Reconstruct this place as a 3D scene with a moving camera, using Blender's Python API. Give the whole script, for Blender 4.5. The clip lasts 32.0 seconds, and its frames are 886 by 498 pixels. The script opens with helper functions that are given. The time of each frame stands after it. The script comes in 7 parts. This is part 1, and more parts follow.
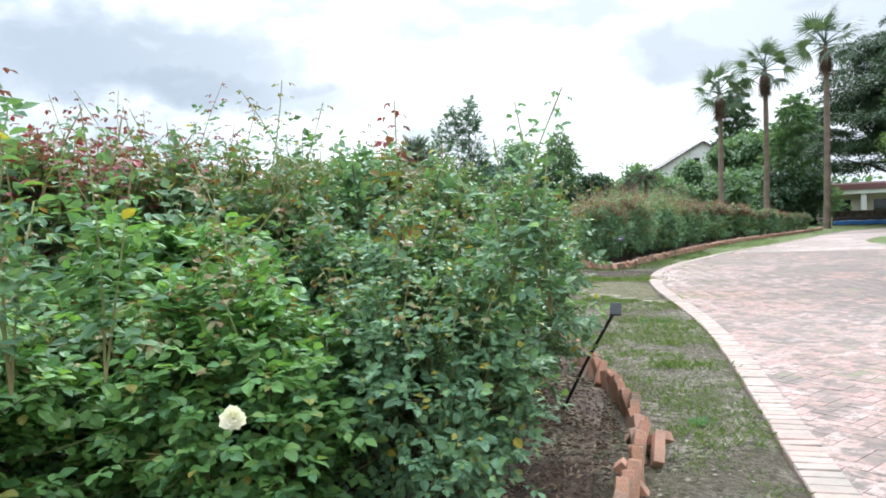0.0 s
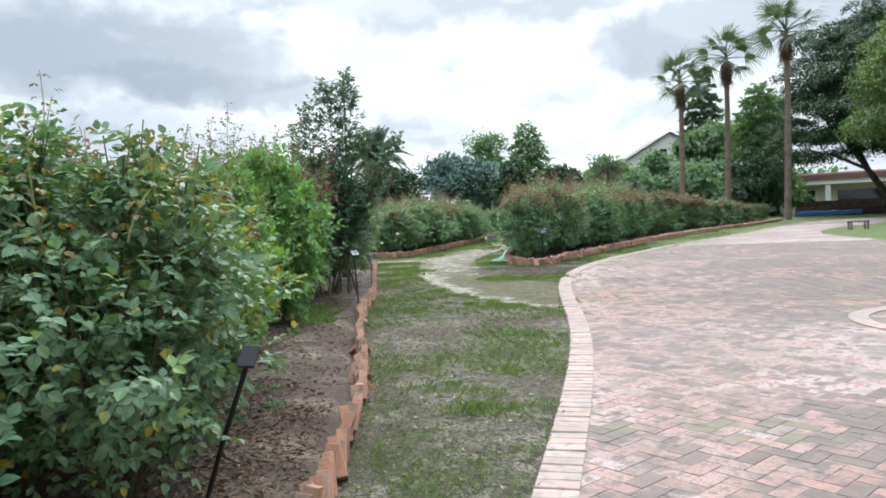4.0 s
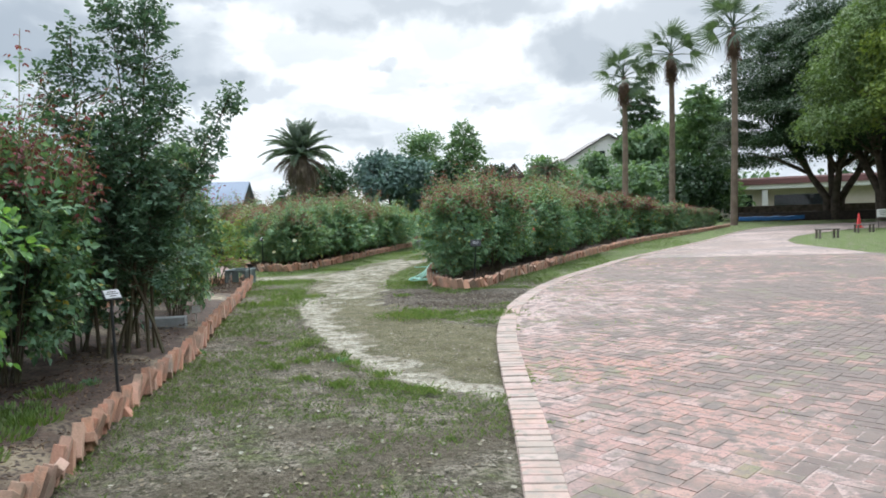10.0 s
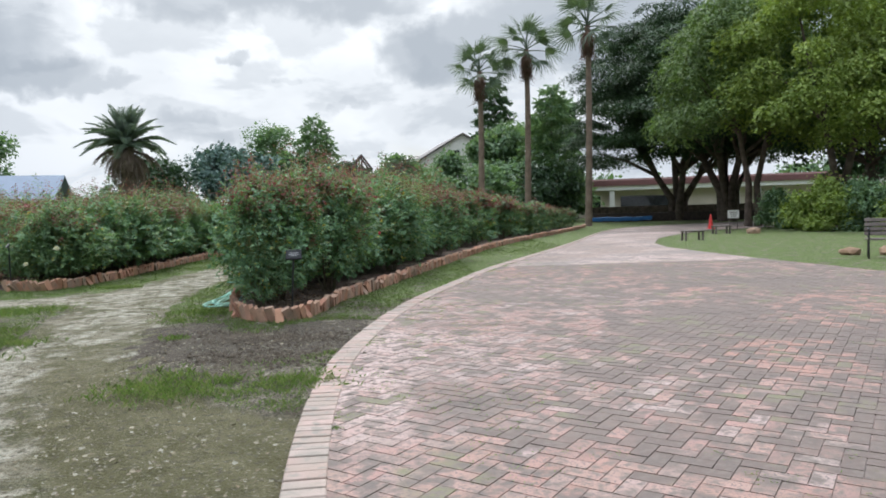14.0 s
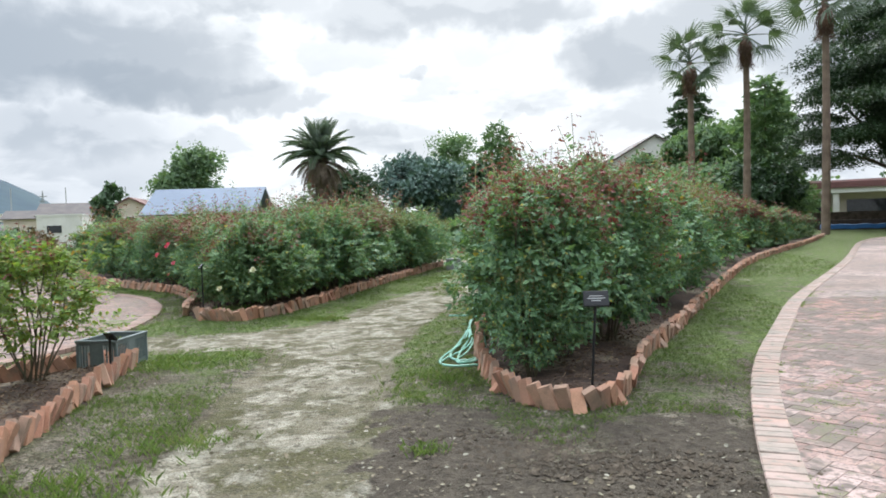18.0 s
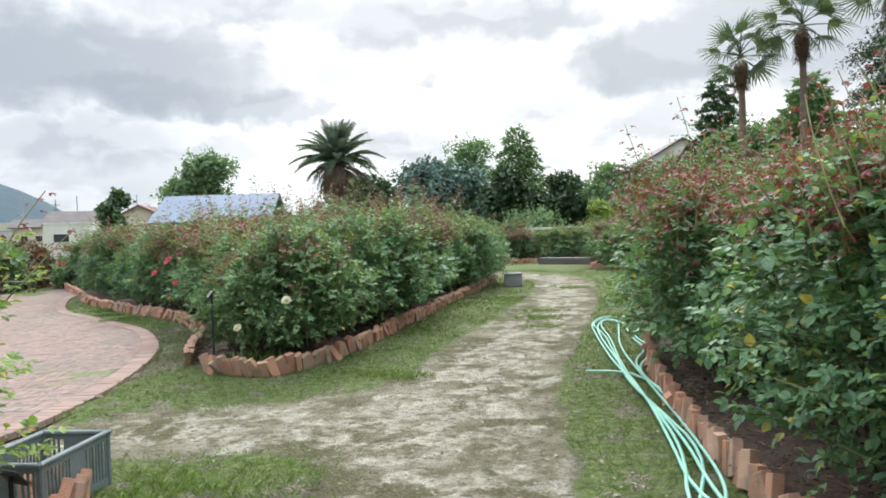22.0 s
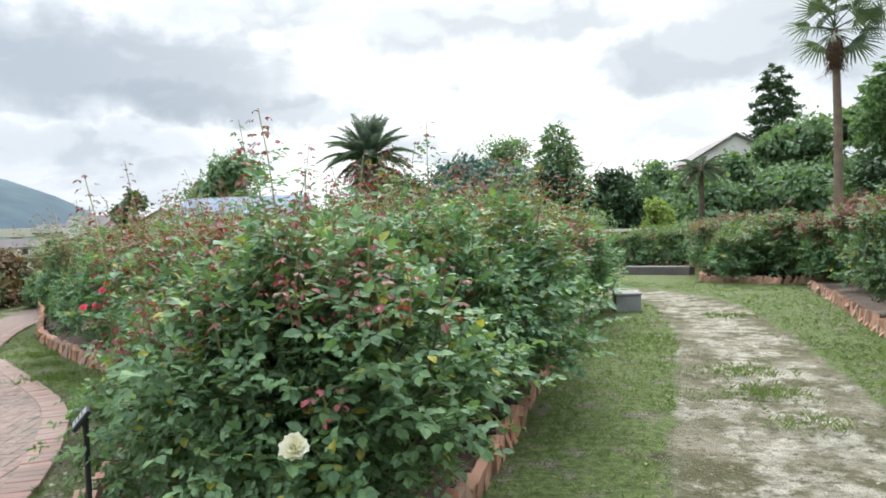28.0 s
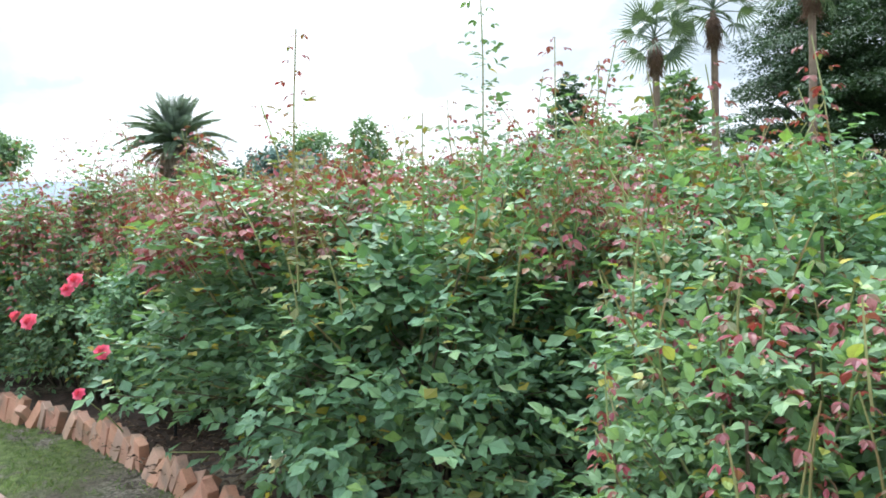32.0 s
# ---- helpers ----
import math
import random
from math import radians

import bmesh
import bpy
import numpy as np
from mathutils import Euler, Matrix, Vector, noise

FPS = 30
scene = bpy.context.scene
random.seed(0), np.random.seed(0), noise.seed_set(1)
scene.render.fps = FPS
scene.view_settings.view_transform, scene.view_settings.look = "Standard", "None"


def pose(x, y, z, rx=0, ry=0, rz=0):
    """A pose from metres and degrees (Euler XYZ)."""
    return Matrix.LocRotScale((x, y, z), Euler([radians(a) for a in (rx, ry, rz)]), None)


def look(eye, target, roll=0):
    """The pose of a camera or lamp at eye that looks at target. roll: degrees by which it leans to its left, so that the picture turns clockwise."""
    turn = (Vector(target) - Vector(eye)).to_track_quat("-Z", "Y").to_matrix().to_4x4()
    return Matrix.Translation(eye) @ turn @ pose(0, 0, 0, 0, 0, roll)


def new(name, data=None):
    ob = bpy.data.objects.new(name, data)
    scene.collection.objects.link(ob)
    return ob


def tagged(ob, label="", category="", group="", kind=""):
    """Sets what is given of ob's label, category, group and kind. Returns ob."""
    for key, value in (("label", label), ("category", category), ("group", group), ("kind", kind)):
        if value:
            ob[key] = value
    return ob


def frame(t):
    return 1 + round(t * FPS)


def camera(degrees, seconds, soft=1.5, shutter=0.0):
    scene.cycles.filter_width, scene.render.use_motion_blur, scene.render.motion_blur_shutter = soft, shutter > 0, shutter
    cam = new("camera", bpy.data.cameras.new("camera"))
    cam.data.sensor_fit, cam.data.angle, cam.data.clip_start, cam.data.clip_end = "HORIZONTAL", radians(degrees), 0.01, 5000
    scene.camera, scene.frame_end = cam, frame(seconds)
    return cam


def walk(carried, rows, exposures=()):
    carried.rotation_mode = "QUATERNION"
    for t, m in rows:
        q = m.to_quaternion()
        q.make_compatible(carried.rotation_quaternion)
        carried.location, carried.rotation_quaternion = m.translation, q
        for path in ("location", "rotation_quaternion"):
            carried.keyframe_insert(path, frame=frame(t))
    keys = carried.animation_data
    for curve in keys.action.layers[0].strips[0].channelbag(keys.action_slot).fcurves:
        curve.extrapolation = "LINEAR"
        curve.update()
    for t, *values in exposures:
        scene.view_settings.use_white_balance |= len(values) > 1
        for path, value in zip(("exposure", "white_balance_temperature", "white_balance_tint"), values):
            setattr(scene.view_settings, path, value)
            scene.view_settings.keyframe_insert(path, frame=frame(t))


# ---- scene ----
cam = camera(63.54, 32.0, soft=1.8)
ROWS = [
    (0, look((2.521, 7.718, 1.290), (2.006, 9.649, 1.226), -2.12)),
    (0.5, look((2.596, 7.997, 1.292), (2.097, 9.932, 1.213), -2.12)),
    (1, look((2.758, 8.207, 1.265), (2.276, 10.146, 1.182), -2.36)),
    (1.5, look((2.943, 8.380, 1.250), (2.478, 10.324, 1.165), -2.42)),
    (2, look((3.090, 8.659, 1.228), (2.638, 10.606, 1.142), -2.39)),
    (2.5, look((3.290, 8.913, 1.216), (2.845, 10.861, 1.129), -2.38)),
    (3, look((3.508, 9.179, 1.194), (3.066, 11.128, 1.105), -2.32)),
    (3.5, look((3.615, 9.546, 1.203), (3.169, 11.494, 1.116), -2.43)),
    (5.5, look((3.982, 10.938, 1.232), (3.469, 12.869, 1.146), -1.87)),
    (6, look((3.942, 11.183, 1.302), (3.395, 13.104, 1.219), -1.92)),
    (6.5, look((3.906, 11.490, 1.312), (3.327, 13.403, 1.229), -1.76)),
    (7, look((3.929, 11.821, 1.296), (3.334, 13.729, 1.213), -1.80)),
    (7.5, look((3.881, 12.213, 1.270), (3.294, 14.123, 1.186), -1.81)),
    (8, look((3.794, 12.748, 1.236), (3.243, 14.669, 1.150), -1.73)),
    (8.5, look((3.637, 13.239, 1.215), (3.142, 15.175, 1.128), -1.70)),
    (9, look((3.469, 13.647, 1.236), (3.041, 15.598, 1.148), -1.69)),
    (9.5, look((3.438, 14.090, 1.248), (3.083, 16.056, 1.159), -1.78)),
    (10, look((3.391, 14.524, 1.268), (3.110, 16.502, 1.177), -1.76)),
    (10.5, look((3.431, 14.961, 1.247), (3.223, 16.948, 1.154), -1.75)),
    (11, look((3.439, 15.479, 1.225), (3.310, 17.472, 1.129), -1.69)),
    (11.5, look((3.441, 15.920, 1.237), (3.389, 17.917, 1.139), -1.60)),
    (12, look((3.479, 16.395, 1.254), (3.493, 18.392, 1.153), -1.55)),
    (12.5, look((3.451, 16.843, 1.267), (3.519, 18.839, 1.164), -1.48)),
    (13, look((3.484, 17.278, 1.260), (3.587, 19.273, 1.155), -1.48)),
    (13.5, look((3.503, 17.760, 1.241), (3.624, 19.753, 1.137), -1.50)),
    (15.5, look((3.238, 19.657, 1.325), (3.275, 21.654, 1.226), -1.53)),
    (16, look((3.046, 20.075, 1.321), (3.001, 22.073, 1.228), -1.61)),
    (16.5, look((2.849, 20.447, 1.313), (2.705, 22.440, 1.228), -1.67)),
    (17, look((2.590, 20.803, 1.352), (2.351, 22.787, 1.274), -1.76)),
    (17.5, look((2.316, 21.183, 1.356), (2.001, 23.157, 1.283), -1.77)),
    (18, look((2.049, 21.601, 1.378), (1.685, 23.566, 1.309), -1.87)),
    (18.5, look((1.787, 21.965, 1.387), (1.400, 23.926, 1.319), -1.84)),
    (19, look((1.569, 22.387, 1.372), (1.174, 24.347, 1.306), -1.86)),
    (19.5, look((1.315, 22.798, 1.376), (0.923, 24.758, 1.312), -1.91)),
    (20, look((1.137, 23.207, 1.376), (0.752, 25.168, 1.313), -1.87)),
    (20.5, look((0.904, 23.724, 1.377), (0.523, 25.686, 1.319), -2.02)),
    (21, look((0.658, 24.090, 1.391), (0.279, 26.053, 1.337), -2.04)),
    (21.5, look((0.505, 24.502, 1.374), (0.120, 26.464, 1.326), -2.12)),
    (22, look((0.236, 24.898, 1.424), (-0.156, 26.858, 1.377), -2.03)),
    (22.5, look((0.057, 25.253, 1.397), (-0.343, 27.212, 1.351), -2.19)),
    (23, look((-0.150, 25.714, 1.418), (-0.549, 27.673, 1.372), -2.28)),
    (23.5, look((-0.269, 26.083, 1.415), (-0.664, 28.043, 1.371), -2.40)),
    (24, look((-0.350, 26.530, 1.435), (-0.737, 28.492, 1.390), -2.46)),
    (24.5, look((-0.483, 26.960, 1.439), (-0.863, 28.923, 1.394), -2.45)),
    (25, look((-0.551, 27.357, 1.445), (-0.931, 29.320, 1.400), -2.36)),
    (25.5, look((-0.711, 27.708, 1.454), (-1.094, 29.670, 1.408), -2.37)),
    (27.5, look((-1.415, 29.384, 1.485), (-1.843, 31.337, 1.446), -2.29)),
    (28, look((-1.764, 29.666, 1.478), (-2.233, 31.610, 1.443), -2.30)),
    (28.5, look((-2.080, 29.902, 1.469), (-2.601, 31.833, 1.437), -2.20)),
    (29, look((-2.498, 30.095, 1.447), (-3.066, 32.013, 1.417), -2.02)),
    (29.5, look((-2.902, 30.223, 1.435), (-3.491, 32.135, 1.408), -2.03)),
    (30, look((-3.344, 30.398, 1.460), (-3.901, 32.319, 1.430), -2.10)),
    (30.5, look((-3.759, 30.576, 1.404), (-4.215, 32.524, 1.369), -2.14)),
    (31, look((-4.122, 30.822, 1.393), (-4.411, 32.801, 1.347), -2.08)),
    (31.5, look((-4.423, 31.098, 1.394), (-4.506, 33.096, 1.336), -1.93)),
    (32, look((-4.661, 31.420, 1.388), (-4.550, 33.416, 1.323), -1.81)),
]
walk(cam, ROWS, exposures=[(0, 0.43, 5950, 8), (3, 0.22, 5950, 8), (6, 0.11, 6000, 8), (9, 0.09, 6030, 8), (13, -0.23, 6080, 9), (16, -0.16, 6120, 9.5), (19, 0.1, 6250, 9), (22, 0.13, 6320, 9.5), (25, 0.12, 6320, 9.5), (29, 0.27, 6270, 8), (31, 0.34, 6250, 7), (32, 0.72, 5950, 7)])

# ---- daylight: bright broken overcast, sun veiled ahead ----
SUN_AZ, SUN_EL = radians(-6), radians(42)
world = bpy.data.worlds.new("sky")
scene.world = world
world.use_nodes = True
nt = world.node_tree
nt.nodes.clear()


def wnode(kind, **inputs):
    n = nt.nodes.new(kind)
    for k, v in inputs.items():
        n.inputs[k].default_value = v
    return n


sky = nt.nodes.new("ShaderNodeTexSky")
sky.sky_type = 'NISHITA'
sky.sun_disc = False
sky.sun_elevation, sky.sun_rotation = SUN_EL, SUN_AZ
sky.air_density, sky.dust_density = 1.0, 2.0
tc = nt.nodes.new("ShaderNodeTexCoord")
sep = nt.nodes.new("ShaderNodeSeparateXYZ")
nt.links.new(tc.outputs["Generated"], sep.inputs[0])
zup = wnode("ShaderNodeMath")
zup.operation = 'MAXIMUM'
nt.links.new(sep.outputs[2], zup.inputs[0])
zup.inputs[1].default_value = 0.0
comb = nt.nodes.new("ShaderNodeVectorMath")
comb.operation = 'MULTIPLY'
comb.inputs[1].default_value = (1.0, 1.0, 2.1)
nt.links.new(tc.outputs["Generated"], comb.inputs[0])


def cloud(scale, detail, offset, lo, hi):
    mp = nt.nodes.new("ShaderNodeMapping")
    mp.inputs["Location"].default_value = offset
    nz = nt.nodes.new("ShaderNodeTexNoise")
    nz.inputs["Scale"].default_value = scale
    nz.inputs["Detail"].default_value = detail
    nz.inputs["Roughness"].default_value = 0.52
    nz.inputs["Distortion"].default_value = 0.25
    mr = nt.nodes.new("ShaderNodeMapRange")
    mr.interpolation_type = 'SMOOTHSTEP'  # soft cloud rims
    mr.inputs["From Min"].default_value, mr.inputs["From Max"].default_value = lo, hi
    nt.links.new(comb.outputs[0], mp.inputs[0])
    nt.links.new(mp.outputs[0], nz.inputs["Vector"])
    nt.links.new(nz.outputs[0], mr.inputs[0])
    return mr.outputs[0]


def wmix(fac, a, b):
    m = nt.nodes.new("ShaderNodeMix")
    m.data_type = 'RGBA'
    for sock, v in ((m.inputs[0], fac), (m.inputs[6], a), (m.inputs[7], b)):
        if isinstance(v, (tuple, float)):
            sock.default_value = v
        else:
            nt.links.new(v, sock)
    return m.outputs[2]


# the veiled sun brightens the cloud round it
dotp = nt.nodes.new("ShaderNodeVectorMath")
dotp.operation = 'DOT_PRODUCT'
dotp.inputs[1].default_value = (math.sin(SUN_AZ) * math.cos(radians(24)), math.cos(SUN_AZ) * math.cos(radians(24)), math.sin(radians(24)))
nt.links.new(tc.outputs["Generated"], dotp.inputs[0])
glow = nt.nodes.new("ShaderNodeMapRange")
glow.interpolation_type = 'SMOOTHSTEP'
glow.inputs["From Min"].default_value, glow.inputs["From Max"].default_value = 0.80, 1.0
nt.links.new(dotp.outputs["Value"], glow.inputs[0])


def wmath(op, a, b=0.0, c=None):
    n = nt.nodes.new("ShaderNodeMath")
    n.operation = op
    for sock, v in zip(n.inputs, (a, b, c)):
        if v is None:
            continue
        if isinstance(v, float):
            sock.default_value = v
        else:
            nt.links.new(v, sock)
    return n.outputs[0]


def wnoise(scale, detail):
    n = nt.nodes.new("ShaderNodeTexNoise")
    n.inputs["Scale"].default_value, n.inputs["Detail"].default_value = scale, detail
    nt.links.new(tc.outputs["Generated"], n.inputs["Vector"])
    s3 = nt.nodes.new("ShaderNodeSeparateColor")
    nt.links.new(n.outputs["Color"], s3.inputs[0])
    return s3.outputs


# bearing and height of a direction, billowed so that cloud rims curl
w1, w2 = wnoise(9.0, 3.0), wnoise(34.0, 5.0)
azim = wmath('ARCTAN2', sep.outputs[0], sep.outputs[1])
azim = wmath('MULTIPLY_ADD', wmath('SUBTRACT', w1[0], 0.5), 0.15, wmath('MULTIPLY_ADD', wmath('SUBTRACT', w2[0], 0.5), 0.075, azim))
elev = wmath('ARCSINE', sep.outputs[2])
elev = wmath('MULTIPLY_ADD', wmath('SUBTRACT', w1[1], 0.5), 0.075, wmath('MULTIPLY_ADD', wmath('SUBTRACT', w2[1], 0.5), 0.05, elev))


def bank(a, e, wa, we, amount, soft):
    """A cloud bank at a bearing and height, in degrees."""
    u = wmath('MULTIPLY', wmath('SUBTRACT', azim, radians(a)), 1 / radians(wa))
    v = wmath('MULTIPLY', wmath('SUBTRACT', elev, radians(e)), 1 / radians(we))
    d2 = wmath('MULTIPLY_ADD', u, u, wmath('MULTIPLY', v, v))
    mr = nt.nodes.new("ShaderNodeMapRange")
    mr.interpolation_type = 'SMOOTHSTEP'
    mr.inputs["From Min"].default_value, mr.inputs["From Max"].default_value = 1.0 + soft, 1.0 - soft
    mr.inputs["To Max"].default_value = amount
    nt.links.new(d2, mr.inputs[0])
    return mr.outputs[0]


BANKS = [(-37, 13.2, 12.5, 3.6, 0.58, 0.7), (-34, 11.4, 9, 1.9, 0.72, 0.95), (-27.5, 10.5, 6.5, 1.3, 0.62, 0.9), (-22, 9.8, 4.5, 0.9, 0.5, 0.8), (-31, 13.6, 5, 2.2, 0.55, 0.9), (-40, 7.4, 11, 2.0, 0.36, 0.95), (-52, 12, 8, 4, 0.5, 0.8),
         (-12.9, 11.9, 1.6, 0.6, 0.45, 0.8), (-25.4, 14.8, 1.5, 1.0, 0.3, 0.8), (-15.4, 6.5, 3.0, 1.2, 0.45, 0.9), (-6.8, 10.2, 1.4, 0.5, 0.3, 0.8), (-3.0, 8.7, 2.0, 0.6, 0.35, 0.8),
         (5.0, 12.8, 6.5, 3.0, 0.62, 0.5), (2.6, 11.2, 3.6, 1.8, 0.66, 0.9), (11.5, 14, 7, 3.4, 0.62, 0.8), (21, 13, 10, 5, 0.62, 0.8), (3.5, 6.9, 6, 1.2, 0.3, 0.9), (36, 16, 9, 4, 0.6, 0.7),
         (-13, 16.4, 10, 1.9, 0.5, 0.8), (-4, 15.8, 6, 1.8, 0.52, 0.8), (-26, 17.6, 9, 1.8, 0.45, 0.8)]
grey = None
for bk in BANKS:
    g_ = bank(*bk)
    grey = g_ if grey is None else wmath('MAXIMUM', grey, g_)
# further cloud shadow over the rest of the sky, thin near the banks
veil = cloud(3.4, 8, (2.3, 6.2, 1.0), 0.46, 0.7)
over = nt.nodes.new("ShaderNodeMapRange")
over.inputs["From Min"].default_value, over.inputs["From Max"].default_value = radians(16), radians(24)
over.inputs["To Min"].default_value, over.inputs["To Max"].default_value = 0.25, 0.9
nt.links.new(elev, over.inputs[0])
grey = wmath('MAXIMUM', grey, wmath('MULTIPLY', veil, over.outputs[0]))
cover = cloud(2.6, 6, (3.1, 1.7, 0), 0.26, 0.40)
lit = wmix(glow.outputs[0], (11.5, 11.8, 12.2, 1), (16.0, 16.0, 15.8, 1))
shade = wmix(glow.outputs[0], (3.7, 4.5, 5.4, 1), (4.6, 5.2, 5.9, 1))
puff = cloud(8.0, 9, (1.3, 4.4, 2.0), 0.46, 0.56)
lit = wmix(wmath('MULTIPLY', puff, 0.28), lit, shade)
cl = wmix(grey, lit, shade)
sky_all = wmix(cover, sky.outputs[0], cl)
rise = nt.nodes.new("ShaderNodeMapRange")
rise.inputs["From Max"].default_value = 0.8
rise.inputs["From Min"].default_value = 0.3
rise.inputs["To Min"].default_value, rise.inputs["To Max"].default_value = 0.8, 3.3
nt.links.new(zup.outputs[0], rise.inputs[0])
# the half of the sky away from the sun is a duller cloud
away = nt.nodes.new("ShaderNodeVectorMath")
away.operation = 'DOT_PRODUCT'
away.inputs[1].default_value = (math.sin(SUN_AZ), math.cos(SUN_AZ), 0)
nt.links.new(tc.outputs["Generated"], away.inputs[0])
dull = nt.nodes.new("ShaderNodeMapRange")
dull.interpolation_type = 'SMOOTHSTEP'
dull.inputs["From Min"].default_value, dull.inputs["From Max"].default_value = -0.7, 0.55
dull.inputs["To Min"].default_value, dull.inputs["To Max"].default_value = 0.7, 1.0
nt.links.new(away.outputs["Value"], dull.inputs[0])
scaled = nt.nodes.new("ShaderNodeVectorMath")
scaled.operation = 'SCALE'
nt.links.new(sky_all, scaled.inputs[0])
nt.links.new(wmath('MULTIPLY', rise.outputs[0], dull.outputs[0]), scaled.inputs["Scale"])
bg = wnode("ShaderNodeBackground", Strength=0.1)
nt.links.new(scaled.outputs[0], bg.inputs[0])
wo = nt.nodes.new("ShaderNodeOutputWorld")
nt.links.new(bg.outputs[0], wo.inputs[0])

sun = new("sun", bpy.data.lights.new("sun", 'SUN'))
sun.data.energy, sun.data.angle, sun.data.color = 2.6, radians(14), (1.0, 0.96, 0.9)
sun.matrix_world = look((0, 0, 60), (-math.sin(SUN_AZ) * 60, -math.cos(SUN_AZ) * 60, 60 - 60 * math.tan(SUN_EL)))


# ---- materials ----
def material(name, base, other=None, scale=4.0, fine=60.0, rough=0.85, bump=0.3, island=0.0, rand=0.0, metal=0.0, translucent=0.0,
             stain=None, stain_scale=0.6, stain_lo=0.5, stain_hi=0.65, spec=0.4, palette=None, extra=(), by_object=False, patches=()):
    m = bpy.data.materials.new(name)
    m.use_nodes = True
    t = m.node_tree
    b = t.nodes["Principled BSDF"]
    L = t.links.new
    geo = t.nodes.new("ShaderNodeNewGeometry")

    def noise_at(sc, detail=4.0):
        n = t.nodes.new("ShaderNodeTexNoise")
        n.inputs["Scale"].default_value = sc
        n.inputs["Detail"].default_value = detail
        L(geo.outputs["Position"], n.inputs["Vector"])
        return n.outputs[0]

    def ramp(sock, lo, hi):
        r = t.nodes.new("ShaderNodeMapRange")
        r.inputs["From Min"].default_value, r.inputs["From Max"].default_value = lo, hi
        L(sock, r.inputs[0])
        return r.outputs[0]

    def mix(fac, a, c, kind='MIX'):
        x = t.nodes.new("ShaderNodeMix")
        x.data_type, x.blend_type = 'RGBA', kind
        for sock, v in ((x.inputs[0], fac), (x.inputs[6], a), (x.inputs[7], c)):
            if isinstance(v, (int, float)):
                sock.default_value = v
            elif isinstance(v, tuple):
                sock.default_value = (*v[:3], 1)
            else:
                L(v, sock)
        return x.outputs[2]

    other = other or tuple(v * 0.6 for v in base)
    if palette:
        cr = t.nodes.new("ShaderNodeValToRGB")
        el = cr.color_ramp.elements
        for i, c in enumerate(palette):
            e = el[i] if i < 2 else el.new(i / (len(palette) - 1))
            e.position = i / (len(palette) - 1)
            e.color = (*c, 1)
        if by_object:
            oi = t.nodes.new("ShaderNodeObjectInfo")
            both, part_ = t.nodes.new("ShaderNodeMath"), t.nodes.new("ShaderNodeMath")
            both.operation, part_.operation = 'ADD', 'FRACT'
            L(oi.outputs["Random"], both.inputs[0])
            L(geo.outputs["Random Per Island"], both.inputs[1])
            L(both.outputs[0], part_.inputs[0])
            L(part_.outputs[0], cr.inputs[0])
        else:
            L(geo.outputs["Random Per Island"], cr.inputs[0])
        col = mix(ramp(noise_at(scale), 0.35, 0.65), cr.outputs[0], mix(1.0, cr.outputs[0], (0.78, 0.84, 0.8), 'MULTIPLY'))
    else:
        col = mix(ramp(noise_at(scale), 0.35, 0.65), base, other)
    col = mix(ramp(noise_at(fine, 3.0), 0.3, 0.7), mix(1.0, col, (0.82, 0.82, 0.82), 'MULTIPLY'), col)
    for amount, sock in ((island, geo.outputs["Random Per Island"]), (rand, None)):
        if amount:
            if sock is None:
                oi = t.nodes.new("ShaderNodeObjectInfo")
                sock = oi.outputs["Random"]
            hs = t.nodes.new("ShaderNodeHueSaturation")
            v = t.nodes.new("ShaderNodeMapRange")
            v.inputs["To Min"].default_value, v.inputs["To Max"].default_value = 1 - amount, 1 + amount
            L(sock, v.inputs[0])
            L(v.outputs[0], hs.inputs["Value"])
            L(col, hs.inputs["Color"])
            col = hs.outputs[0]
    pick = geo.outputs["Random Per Island"]
    if by_object:
        oi = t.nodes.new("ShaderNodeObjectInfo")
        both, part_ = t.nodes.new("ShaderNodeMath"), t.nodes.new("ShaderNodeMath")
        both.operation, part_.operation = 'MULTIPLY_ADD', 'FRACT'
        L(oi.outputs["Random"], both.inputs[0])
        both.inputs[1].default_value = 7.31
        L(pick, both.inputs[2])
        L(both.outputs[0], part_.inputs[0])
        pick = part_.outputs[0]
    for tint, sc_, lo_, hi_, spread, east in patches:
        # whole pieces take a patch's colour, more of them towards its middle
        pa = t.nodes.new("ShaderNodeMath")
        pa.operation = 'MULTIPLY_ADD'
        L(pick, pa.inputs[0])
        pa.inputs[1].default_value = spread
        L(noise_at(sc_, 6.0), pa.inputs[2])
        # east shifts how far a patch spreads, growing from x 3.4 to 6.5
        pe = t.nodes.new("ShaderNodeMath")
        pe.operation = 'MULTIPLY_ADD'
        xs = t.nodes.new("ShaderNodeSeparateXYZ")
        L(geo.outputs["Position"], xs.inputs[0])
        L(ramp(xs.outputs[0], 3.4, 6.5), pe.inputs[0])
        pe.inputs[1].default_value = east
        L(pa.outputs[0], pe.inputs[2])
        col = mix(ramp(pe.outputs[0], lo_ + spread / 2, hi_ + spread / 2), col, tint)
    if stain:
        col = mix(ramp(noise_at(stain_scale, 8.0), stain_lo, stain_hi), col, stain)
    for tint, sc_, lo_, hi_ in extra:
        col = mix(ramp(noise_at(sc_, 9.0), lo_, hi_), col, tint)
    L(col, b.inputs["Base Color"])
    b.inputs["Roughness"].default_value, b.inputs["Metallic"].default_value = rough, metal
    b.inputs["Specular IOR Level"].default_value = spec
